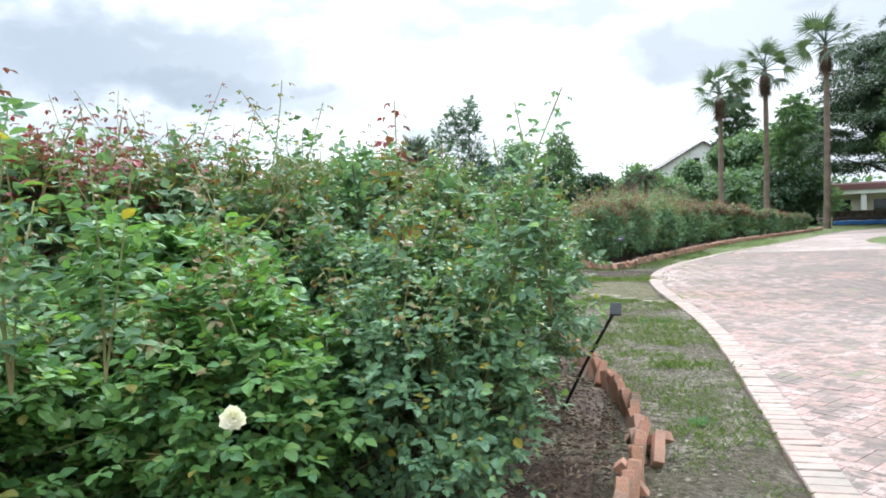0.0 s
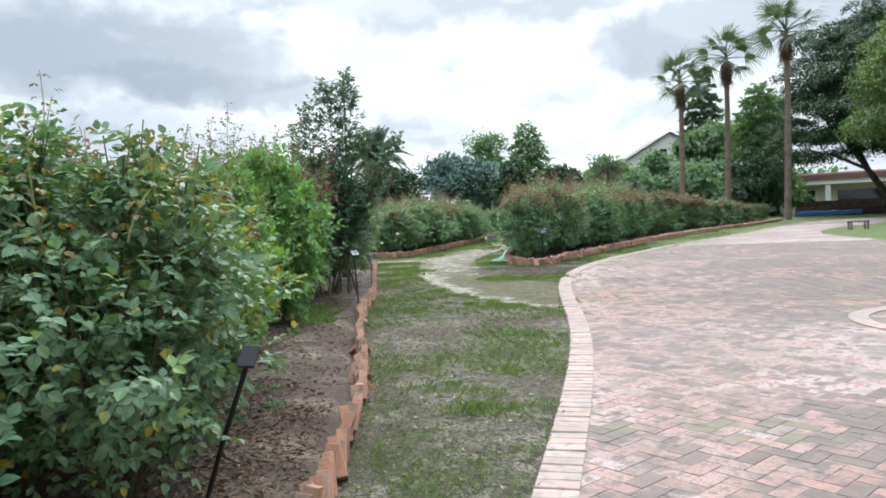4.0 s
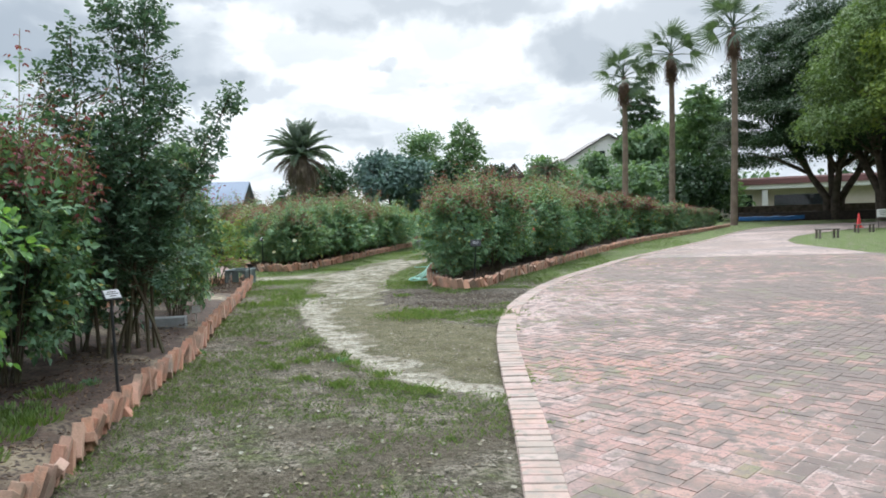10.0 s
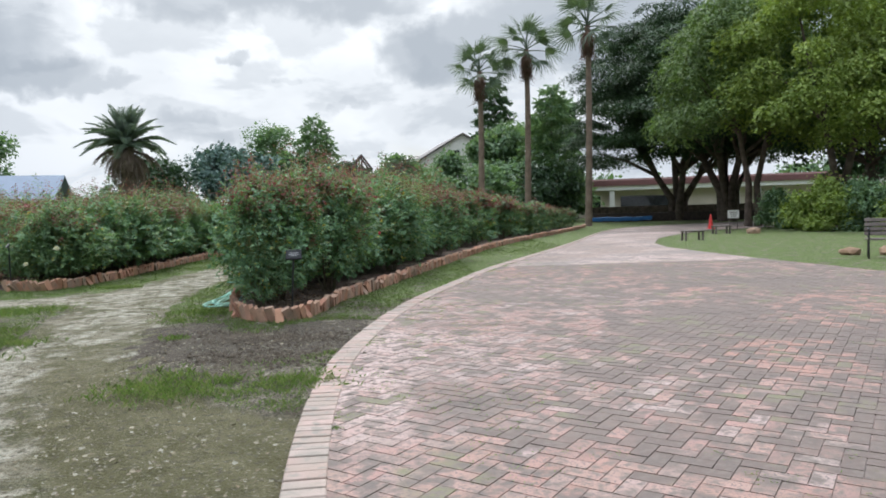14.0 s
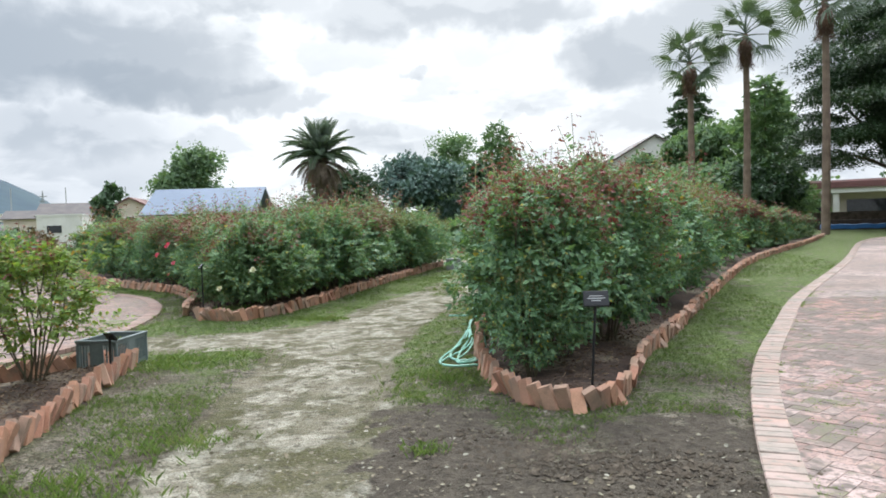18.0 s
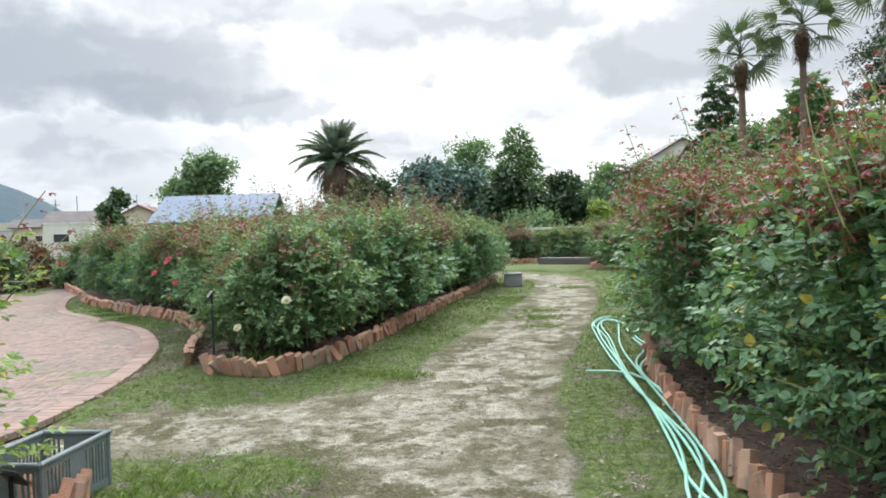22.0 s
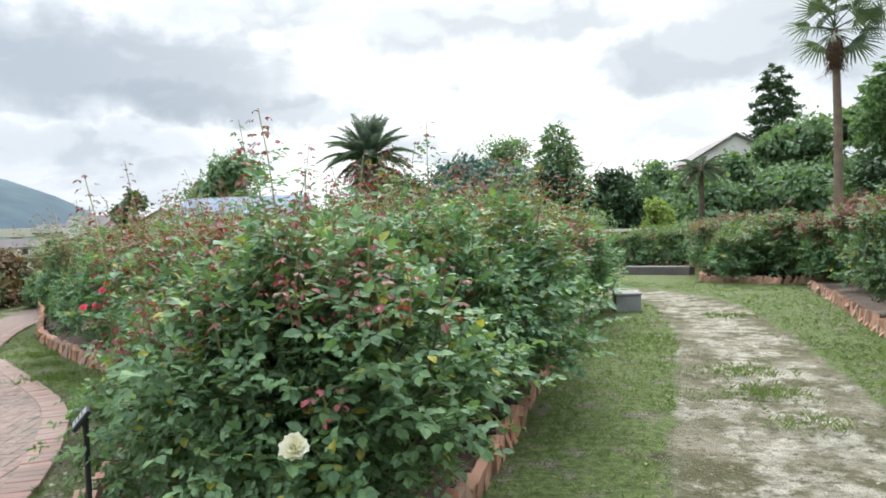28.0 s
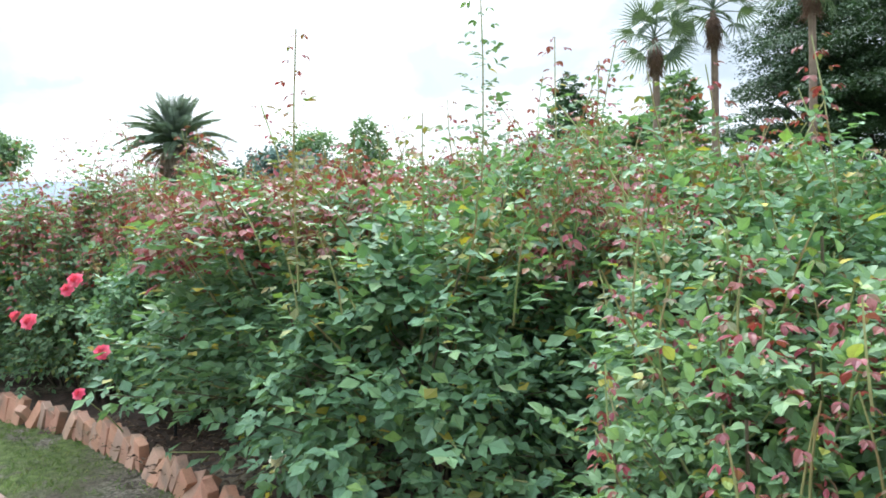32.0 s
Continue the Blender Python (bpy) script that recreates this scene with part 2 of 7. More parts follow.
    if bump:
        bp = t.nodes.new("ShaderNodeBump")
        bp.inputs["Strength"].default_value, bp.inputs["Distance"].default_value = bump, 0.01
        L(noise_at(fine, 6.0), bp.inputs["Height"])
        L(bp.outputs[0], b.inputs["Normal"])
    if translucent:
        tr = t.nodes.new("ShaderNodeBsdfTranslucent")
        L(mix(1.0, col, (1.25, 1.3, 0.6), 'MULTIPLY'), tr.inputs["Color"])
        ms = t.nodes.new("ShaderNodeMixShader")
        ms.inputs[0].default_value = translucent
        L(b.outputs[0], ms.inputs[1])
        L(tr.outputs[0], ms.inputs[2])
        L(ms.outputs[0], t.nodes["Material Output"].inputs[0])
    return m


PAVER = [(0.388, 0.235, 0.205), (0.344, 0.213, 0.186), (0.418, 0.261, 0.222), (0.356, 0.251, 0.225), (0.431, 0.326, 0.301), (0.365, 0.218, 0.192), (0.397, 0.246, 0.205), (0.312, 0.218, 0.197), (0.388, 0.235, 0.205), (0.182, 0.143, 0.134), (0.376, 0.231, 0.197)]
PAVER_PINK = [(0.35, 0.225, 0.185), (0.31, 0.205, 0.175), (0.37, 0.24, 0.2), (0.34, 0.255, 0.22), (0.3, 0.205, 0.18), (0.36, 0.22, 0.18)]
PAVER_DIRT = [((0.11, 0.088, 0.076), 0.62, 0.57, 0.74), ((0.14, 0.112, 0.098), 6.5, 0.53, 0.64), ((0.17, 0.135, 0.116), 22.0, 0.48, 0.65), ((0.12, 0.105, 0.095), 70.0, 0.56, 0.68)]
PAVER_PATCH = [((0.44, 0.335, 0.305), 0.36, 0.42, 0.6, 0.14, -0.3), ((0.34, 0.19, 0.15), 0.27, 0.55, 0.68, 0.14, 0.2), ((0.16, 0.122, 0.104), 0.5, 0.6, 0.72, 0.2, 0.2), ((0.14, 0.106, 0.092), 2.1, 0.58, 0.68, 0.24, 0.16), ((0.17, 0.16, 0.095), 1.3, 0.66, 0.74, 0.3, 0.04)]
SHEET_PATCH = [((0.43, 0.325, 0.295), 0.36, 0.42, 0.6, 0.0, 0.0), ((0.22, 0.185, 0.17), 0.5, 0.54, 0.68, 0.0, 0.03), ((0.22, 0.185, 0.17), 2.1, 0.54, 0.66, 0.0, 0.0)]
M = dict(
    leaf_dark=material("rose_leaf_dark", (0.0612, 0.115, 0.0595), palette=[(0.108, 0.186, 0.101), (0.141, 0.228, 0.122), (0.178, 0.282, 0.149), (0.153, 0.258, 0.149), (0.21, 0.306, 0.16)] * 5 + [(0.255, 0.36, 0.106), (0.166, 0.264, 0.128), (0.217, 0.312, 0.17), (0.586, 0.432, 0.0531)], rough=0.55, bump=0.1, translucent=0.25, spec=0.34),
    leaf_mid=material("rose_leaf_mid", (0.08, 0.16, 0.06), palette=[(0.12, 0.222, 0.126), (0.15, 0.264, 0.15), (0.18, 0.318, 0.168), (0.222, 0.36, 0.168), (0.168, 0.282, 0.18)] * 5 + [(0.288, 0.432, 0.12), (0.18, 0.3, 0.144), (0.216, 0.336, 0.192), (0.6, 0.456, 0.06)], rough=0.55, bump=0.1, translucent=0.28, spec=0.34),
    leaf_lime=material("rose_leaf_lime", (0.13, 0.26, 0.06), palette=[(0.12, 0.25, 0.09), (0.17, 0.33, 0.1), (0.2, 0.37, 0.11), (0.26, 0.43, 0.12), (0.15, 0.3, 0.14)] * 5 + [(0.3, 0.4, 0.12), (0.14, 0.28, 0.1), (0.18, 0.3, 0.12), (0.42, 0.34, 0.08)], rough=0.54, bump=0.1, translucent=0.32, spec=0.36),
    leaf_pale=material("rose_leaf_pale", (0.211, 0.284, 0.121), palette=[(0.133, 0.227, 0.124), (0.171, 0.284, 0.142), (0.2, 0.321, 0.151), (0.227, 0.35, 0.16), (0.162, 0.265, 0.151)] * 5 + [(0.322, 0.416, 0.142), (0.455, 0.378, 0.0533)], rough=0.55, bump=0.1, translucent=0.3, spec=0.34),
    leaf_amber=material("rose_leaf_amber", (0.2, 0.28, 0.08), palette=[(0.16, 0.26, 0.07), (0.22, 0.33, 0.08), (0.28, 0.38, 0.09), (0.19, 0.3, 0.09), (0.32, 0.4, 0.1)] * 4 + [(0.42, 0.3, 0.07), (0.4, 0.18, 0.06)], rough=0.54, bump=0.1, translucent=0.35, spec=0.36),
    leaf_deep=material("rose_leaf_deep", (0.078, 0.156, 0.091), palette=[(0.078, 0.15, 0.0975), (0.104, 0.182, 0.117), (0.13, 0.221, 0.137), (0.156, 0.254, 0.156)], rough=0.54, bump=0.1, translucent=0.2, spec=0.36),
    leaf_red=material("rose_new_growth", (0.2, 0.06, 0.05), palette=[(0.2, 0.17, 0.1), (0.28, 0.07, 0.08), (0.27, 0.04, 0.06), (0.26, 0.11, 0.09), (0.24, 0.05, 0.07), (0.22, 0.07, 0.085), (0.26, 0.09, 0.07), (0.3, 0.055, 0.08), (0.17, 0.2, 0.1)], rough=0.54, bump=0.1, translucent=0.25, spec=0.36),
    leaf_bronze=material("rose_bronze_growth", (0.2, 0.12, 0.05), palette=[(0.14, 0.22, 0.085), (0.2, 0.2, 0.065), (0.24, 0.1, 0.045), (0.16, 0.24, 0.085), (0.25, 0.13, 0.05), (0.17, 0.26, 0.09)], rough=0.54, bump=0.1, translucent=0.3, spec=0.36),
    leaf_plum=material("rose_plum_growth", (0.24, 0.13, 0.11), palette=[(0.27, 0.13, 0.1), (0.22, 0.11, 0.1), (0.3, 0.17, 0.13), (0.2, 0.16, 0.1), (0.25, 0.1, 0.09), (0.16, 0.19, 0.11)], rough=0.54, bump=0.1, translucent=0.28, spec=0.36),
    cane=material("rose_cane", (0.11, 0.11, 0.06), (0.1, 0.075, 0.05), scale=6, rough=0.7),
    young_stem=material("rose_young_stem", (0.26, 0.33, 0.12), (0.26, 0.2, 0.09), scale=8, rough=0.6, bump=0.1),
    petal_white=material("petal_white", (0.86, 0.84, 0.74), (0.82, 0.78, 0.6), scale=15, rough=0.6, bump=0.05, translucent=0.2),
    petal_pink=material("petal_pink", (0.86, 0.12, 0.24), (0.8, 0.2, 0.3), scale=20, rough=0.6, bump=0.05, translucent=0.2),
    petal_yellow=material("petal_yellow", (0.85, 0.68, 0.3), (0.85, 0.75, 0.5), scale=20, rough=0.6, bump=0.05, translucent=0.2),
    edge_brick=material("edging_brick", (0.5, 0.22, 0.135), palette=[(0.51, 0.255, 0.17), (0.45, 0.23, 0.16), (0.56, 0.34, 0.245), (0.42, 0.28, 0.22), (0.54, 0.275, 0.18), (0.55, 0.3, 0.2)], by_object=True, scale=5, fine=90, rough=0.9, bump=0.5, stain=(0.2, 0.16, 0.12), stain_scale=7, stain_lo=0.52, stain_hi=0.75),
    paver=material("clay_paver", (0.3, 0.2, 0.18), palette=PAVER, fine=120, rough=0.85, bump=0.35, patches=PAVER_PATCH, extra=PAVER_DIRT),
    paver_one=material("clay_paver_piece", (0.3, 0.2, 0.18), palette=PAVER, by_object=True, fine=120, rough=0.85, bump=0.35, patches=PAVER_PATCH, extra=PAVER_DIRT),
    border=material("border_paver", (0.36, 0.26, 0.23), palette=[(0.43, 0.29, 0.25), (0.46, 0.35, 0.31), (0.4, 0.28, 0.245), (0.47, 0.315, 0.265), (0.4, 0.32, 0.285)], by_object=True, fine=120, rough=0.85, bump=0.35, stain=(0.26, 0.23, 0.195), stain_scale=1.6, stain_lo=0.48, stain_hi=0.72, extra=[((0.24, 0.21, 0.18), 14.0, 0.5, 0.66)]),
    paver_pink=material("pink_clay_paver", (0.4, 0.25, 0.2), palette=PAVER_PINK, fine=120, rough=0.85, bump=0.35, stain=(0.2, 0.16, 0.13), stain_scale=0.7, stain_lo=0.5, stain_hi=0.72, extra=PAVER_DIRT[1:] + [((0.13, 0.15, 0.065), 0.9, 0.58, 0.68)]),
    paver_pink_one=material("pink_clay_paver_piece", (0.4, 0.25, 0.2), palette=PAVER_PINK, by_object=True, fine=120, rough=0.85, bump=0.35, stain=(0.2, 0.16, 0.13), stain_scale=0.7, stain_lo=0.5, stain_hi=0.72, extra=PAVER_DIRT[1:] + [((0.13, 0.15, 0.065), 0.9, 0.58, 0.68)]),
    border_pink=material("pink_border_paver", (0.42, 0.27, 0.22), palette=PAVER_PINK, by_object=True, fine=120, rough=0.85, bump=0.35, stain=(0.26, 0.2, 0.16), stain_scale=1.6, stain_lo=0.52, stain_hi=0.76),
    paver_sheet=material("paving_bed", (0.33, 0.24, 0.205), (0.28, 0.21, 0.18), scale=9, fine=60, rough=0.9, bump=0.3, patches=SHEET_PATCH, extra=PAVER_DIRT),
    paver_sheet_pink=material("pink_paving_bed", (0.24, 0.16, 0.13), (0.2, 0.14, 0.115), scale=9, fine=60, rough=0.9, bump=0.3, stain=(0.2, 0.16, 0.13), stain_scale=0.7, stain_lo=0.5, stain_hi=0.72, extra=PAVER_DIRT[1:]),
    mulch=material("bark_mulch", (0.052, 0.033, 0.025), (0.105, 0.068, 0.048), scale=9, fine=45, rough=0.95, bump=0.9, stain=(0.27, 0.225, 0.155), stain_scale=1.2, stain_lo=0.52, stain_hi=0.7, extra=[((0.045, 0.032, 0.026), 26.0, 0.5, 0.6)]),
    chip=material("bark_chip", (0.1, 0.06, 0.045), palette=[(0.05, 0.03, 0.022), (0.12, 0.072, 0.048), (0.2, 0.125, 0.082), (0.08, 0.048, 0.034), (0.36, 0.26, 0.17), (0.15, 0.09, 0.06)], fine=200, rough=0.9),
    crumb=material("dry_soil_crumb", (0.13, 0.108, 0.08), (0.24, 0.205, 0.15), scale=9, fine=80, rough=0.95, bump=0.5, island=0.2),
    clod=material("soil_crumb", (0.085, 0.068, 0.05), (0.14, 0.112, 0.082), scale=9, fine=80, rough=0.95, bump=0.5, island=0.2),
    litter=material("dry_litter", (0.3, 0.27, 0.2), palette=[(0.12, 0.09, 0.06), (0.34, 0.3, 0.22), (0.2, 0.15, 0.09), (0.42, 0.39, 0.32), (0.16, 0.12, 0.08)], rough=0.9),
    grass=material("grass_blade", (0.1, 0.16, 0.04), palette=[(0.12, 0.175, 0.055), (0.17, 0.25, 0.08), (0.2, 0.29, 0.1), (0.28, 0.3, 0.15)], rough=0.6, bump=0, translucent=0.4),
    palm_leaf=material("palm_frond", (0.115, 0.165, 0.115), (0.085, 0.125, 0.085), scale=2, fine=30, rough=0.5, bump=0.1, translucent=0.35),
    date_leaf=material("date_palm_frond", (0.17, 0.23, 0.185), (0.13, 0.18, 0.14), scale=2, fine=30, rough=0.5, bump=0.1, translucent=0.3),
    date_dead=material("dry_date_frond", (0.25, 0.2, 0.155), (0.18, 0.14, 0.11), scale=2, fine=30, rough=0.9),
    palm_dead=material("dead_palm_frond", (0.19, 0.115, 0.08), (0.13, 0.085, 0.065), scale=2, fine=30, rough=0.9),
    bark=material("bark", (0.16, 0.125, 0.1), (0.085, 0.068, 0.055), scale=3, fine=25, rough=0.95, bump=0.8),
    palm_bark=material("palm_bark", (0.24, 0.18, 0.14), (0.16, 0.12, 0.09), scale=2, fine=18, rough=0.95, bump=0.8),
    tree_dark=material("tree_leaf_dark", (0.05, 0.09, 0.04), palette=[(0.05, 0.09, 0.05), (0.065, 0.12, 0.06), (0.085, 0.15, 0.075), (0.1, 0.17, 0.08)], rough=0.5, bump=0, translucent=0.2),
    # leaf green made paler and bluer, standing in for haze over distant trees
    tree_hazed=material("tree_leaf_hazed", (0.08, 0.13, 0.05), palette=[(0.12, 0.19, 0.111), (0.156, 0.247, 0.137), (0.18, 0.282, 0.156), (0.216, 0.299, 0.169)], rough=0.55, bump=0, translucent=0.35),
    tree_lime=material("tree_leaf_lime", (0.14, 0.2, 0.06), palette=[(0.176, 0.243, 0.0585), (0.243, 0.324, 0.078), (0.317, 0.398, 0.0975), (0.365, 0.439, 0.13)], rough=0.6, bump=0, translucent=0.35),
    tree_olive=material("tree_leaf_olive", (0.1, 0.14, 0.05), palette=[(0.091, 0.15, 0.052), (0.13, 0.202, 0.065), (0.169, 0.247, 0.078), (0.195, 0.28, 0.0975)], rough=0.55, bump=0, translucent=0.3),
    tree_pad=material("broad_leaf_dark", (0.05, 0.09, 0.04), palette=[(0.03, 0.06, 0.033), (0.045, 0.085, 0.042), (0.06, 0.11, 0.052), (0.075, 0.13, 0.058)], rough=0.5, bump=0, translucent=0.12, spec=0.25),
    tree_blue=material("cedar_needles", (0.08, 0.13, 0.12), palette=[(0.088, 0.154, 0.132), (0.121, 0.198, 0.176), (0.154, 0.231, 0.209)], rough=0.6, bump=0, translucent=0.1),
    tree_brown=material("rusty_foliage", (0.2, 0.1, 0.06), palette=[(0.12, 0.12, 0.05), (0.2, 0.11, 0.06), (0.16, 0.08, 0.05), (0.09, 0.12, 0.05)], rough=0.55, bump=0, translucent=0.2),
    white_wall=material("white_render", (0.74, 0.73, 0.7), (0.66, 0.65, 0.62), scale=0.6, fine=20, rough=0.9),
    cream_wall=material("cream_render", (0.62, 0.55, 0.47), (0.55, 0.48, 0.4), scale=0.6, fine=20, rough=0.9),
    roof_dark=material("dark_roof_tile", (0.1, 0.09, 0.09), (0.15, 0.13, 0.12), scale=1, fine=12, rough=0.7),
    roof_red=material("brown_roof", (0.2, 0.1, 0.09), (0.16, 0.09, 0.08), scale=1, fine=12, rough=0.7),
    roof_blue=material("pale_blue_sheet_roof", (0.21, 0.26, 0.34), (0.18, 0.225, 0.3), scale=0.3, fine=10, rough=0.7, bump=0.05),
    glass=material("dark_window_glass", (0.03, 0.035, 0.04), rough=0.05, bump=0, spec=0.6),
    wood_grey=material("weathered_wood", (0.2, 0.17, 0.15), (0.13, 0.11, 0.1), scale=5, fine=70, rough=0.85, bump=0.5),
    wood_dark=material("dark_timber", (0.05, 0.04, 0.035), (0.08, 0.06, 0.05), scale=5, fine=70, rough=0.8),
    iron=material("black_iron", (0.02, 0.02, 0.022), rough=0.5, bump=0.1),
    plastic_black=material("black_plastic", (0.015, 0.017, 0.02), rough=0.4, bump=0.05),
    plate=material("pale_name_plate", (0.45, 0.46, 0.46), (0.4, 0.41, 0.41), scale=10, rough=0.35, bump=0.05),
    crate=material("grey_green_plastic", (0.16, 0.2, 0.2), (0.13, 0.165, 0.165), scale=6, rough=0.5, bump=0.1),
    hose=material("mint_green_hose", (0.3, 0.62, 0.5), (0.25, 0.54, 0.43), scale=5, rough=0.4, bump=0.05),
    concrete=material("grey_concrete", (0.3, 0.31, 0.31), (0.24, 0.25, 0.25), scale=5, rough=0.9, bump=0.4),
    cone=material("red_cone_plastic", (0.75, 0.06, 0.05), (0.65, 0.05, 0.05), scale=4, rough=0.5, bump=0),
    tarp=material("blue_sheet", (0.05, 0.2, 0.5), (0.04, 0.15, 0.4), scale=2, rough=0.5),
    # the blue of far haze is put into the hill's colour
    hill=material("wooded_hill_hazed", (0.045, 0.075, 0.1), (0.065, 0.105, 0.12), scale=0.012, fine=0.05, rough=1.0, bump=0),
    far_pale=material("pale_concrete", (0.6, 0.57, 0.5), (0.55, 0.52, 0.47), scale=0.2, fine=3, rough=0.9, bump=0),
    rock=material("brown_rock", (0.35, 0.22, 0.14), (0.28, 0.2, 0.14), scale=3, fine=20, rough=0.95, bump=0.8),
)


# ---- mesh helpers ----
def flat_mesh(name, verts, faces, mat, smooth=False):
    verts, faces = np.asarray(verts, np.float32).reshape(-1, 3), np.asarray(faces, np.int32)
    k = faces.shape[1]
    me = bpy.data.meshes.new(name)
    me.vertices.add(len(verts))
    me.vertices.foreach_set("co", verts.ravel())
    me.loops.add(faces.size)
    me.loops.foreach_set("vertex_index", faces.ravel())
    me.polygons.add(len(faces))
    me.polygons.foreach_set("loop_start", np.arange(0, faces.size, k, dtype=np.int32))
    me.polygons.foreach_set("use_smooth", np.full(len(faces), smooth))
    me.update(calc_edges=True)
    me.materials.append(mat)
    return me


def bm_mesh(name, bm, mat, smooth=False):
    me = bpy.data.meshes.new(name)
    bm.to_mesh(me)
    bm.free()
    me.materials.append(mat)
    if smooth:
        me.polygons.foreach_set("use_smooth", np.full(len(me.polygons), True))
    return me


def part(name, data, mat, parent, label="", m=None):
    """Link a bmesh or mesh as one mesh object under a thing or part."""
    if isinstance(data, bmesh.types.BMesh):
        data = bm_mesh(name, data, mat)
    ob = new(name, data)
    ob.parent = parent
    if m is not None:
        ob.matrix_basis = m
    return tagged(ob, label)


def thing(name, x, y, z, label, category, group="", rz=0.0, kind=""):
    ob = new(name)
    ob.empty_display_size = 0.1
    ob.matrix_basis = pose(x, y, z, 0, 0, rz)
    return tagged(ob, label, category, group, kind)


def box(bm, size, m=None, bevel=0.0):
    r = bmesh.ops.create_cube(bm, size=1.0, matrix=(m or Matrix()) @ Matrix.Diagonal((*size, 1)))
    if bevel:
        es = list({e for v in r["verts"] for e in v.link_edges})
        bmesh.ops.bevel(bm, geom=es, offset=bevel, segments=1, affect='EDGES')
    return bm


def boxed(size, m=None, bevel=0.0):
    return box(bmesh.new(), size, m, bevel)


def tube(points, radii, sides=6):
    """Vertices and quads of a tapering tube along points."""
    P = np.asarray(points, float)
    R = np.broadcast_to(np.asarray(radii, float), (len(P),))
    T = np.gradient(P, axis=0)
    T /= np.linalg.norm(T, axis=1, keepdims=True) + 1e-9
    ref = np.where(np.abs(T[:, 2:3]) > 0.9, [[1.0, 0, 0]], [[0, 0, 1.0]])
    U = np.cross(T, ref)
    U /= np.linalg.norm(U, axis=1, keepdims=True) + 1e-9
    W = np.cross(T, U)
    a = np.linspace(0, 2 * np.pi, sides, endpoint=False)
    V = P[:, None] + R[:, None, None] * (np.cos(a)[None, :, None] * U[:, None] + np.sin(a)[None, :, None] * W[:, None])
    i, j = np.meshgrid(np.arange(len(P) - 1), np.arange(sides), indexing="ij")
    n = (j + 1) % sides
    F = np.stack([i * sides + j, i * sides + n, (i + 1) * sides + n, (i + 1) * sides + j], -1).reshape(-1, 4)
    return V.reshape(-1, 3), F


class Pile:
    """Gathers vertices and faces of many small pieces."""

    def __init__(self):
        self.v, self.f, self.n = [], [], 0

    def add(self, v, f):
        self.v.append(v)
        self.f.append(np.asarray(f) + self.n)
        self.n += len(v)

    def mesh(self, name, mat, smooth=False):
        return flat_mesh(name, np.concatenate(self.v), np.concatenate(self.f), mat, smooth)


def _one(vf):
    p = Pile()
    p.add(*vf)
    return p


def unit(a):
    return a / (np.linalg.norm(a, axis=-1, keepdims=True) + 1e-9)


LEAF6 = (np.array([[0, 0, 0], [0.28, 0.46, 0.05], [0.68, 0.4, 0.03], [1, 0, -0.1], [0.68, -0.4, 0.03], [0.28, -0.46, 0.05], [0.5, 0, -0.05]]),
         np.array([[0, 5, 6], [5, 4, 6], [4, 3, 6], [3, 2, 6], [2, 1, 6], [1, 0, 6]]))
LEAF8 = (np.array([[0, 0, 0], [0.16, 0.3, 0.07], [0.45, 0.5, 0.1], [0.76, 0.31, 0.03], [1, 0, -0.12], [0.76, -0.31, 0.03], [0.45, -0.5, 0.1], [0.16, -0.3, 0.07], [0.45, 0, 0.0]]),
         np.array([[0, 8, 1], [1, 8, 2], [2, 8, 3], [3, 8, 4], [4, 8, 5], [5, 8, 6], [6, 8, 7], [7, 8, 0]]))
LEAF2 = (np.array([[0, 0, 0], [0.45, 0.5, 0.08], [1, 0, -0.08], [0.45, -0.5, 0.08]]), np.array([[0, 3, 2], [0, 2, 1]]))


def leaves(P, D, N, size, width=0.72, shape=LEAF2):
    """Many leaves: base points P, directions D, normals N, lengths size."""
    D = unit(D)
    S = unit(np.cross(N, D))
    N = np.cross(D, S)
    t, f = shape
    s = np.asarray(size)[:, None, None]
    V = P[:, None] + s * (t[None, :, 0:1] * D[:, None] + width * t[None, :, 1:2] * S[:, None] + t[None, :, 2:3] * N[:, None])
    F = f[None] + (np.arange(len(P)) * len(t))[:, None, None]
    return V.reshape(-1, 3), F.reshape(-1, 3)


def smooth01(x):
    x = min(max(x, 0.0), 1.0)
    return x * x * (3 - 2 * x)


def gz(x, y):
    """Height of the ground: it dips a little near the start."""
    return -0.075 * (1 - smooth01((y - 17) / 10))


# ---- plan ----
PLAZA_EDGE = [(3.26, -27.93), (3.26, 2.79), (3.31, 11.36), (3.34, 13.03), (3.37, 15.36), (3.31, 17.32), (3.19, 18.81), (3.00, 20.48), (2.86, 21.97), (2.81, 23.28), (2.86, 24.77), (3.24, 27.00), (3.70, 28.86), (4.46, 31.10), (5.26, 33.52), (6.55, 36.59), (8.05, 40.03), (10.25, 45.4), (12.0, 50.1), (14.63, 56.79), (17.69, 62.38), (24.21, 67.03), (37.24, 70.76)]
PLAZA_RIGHT = [(37.24, 59.59), (26.07, 56.79), (18.62, 53.07), (15.46, 48.69), (13.69, 45.90), (12.20, 42.27), (11.64, 39.57), (11.73, 34.45), (12.01, 30.72), (13.03, 27.00), (16.76, 20.48), (18.62, 11.17), (18.62, -27.93)]
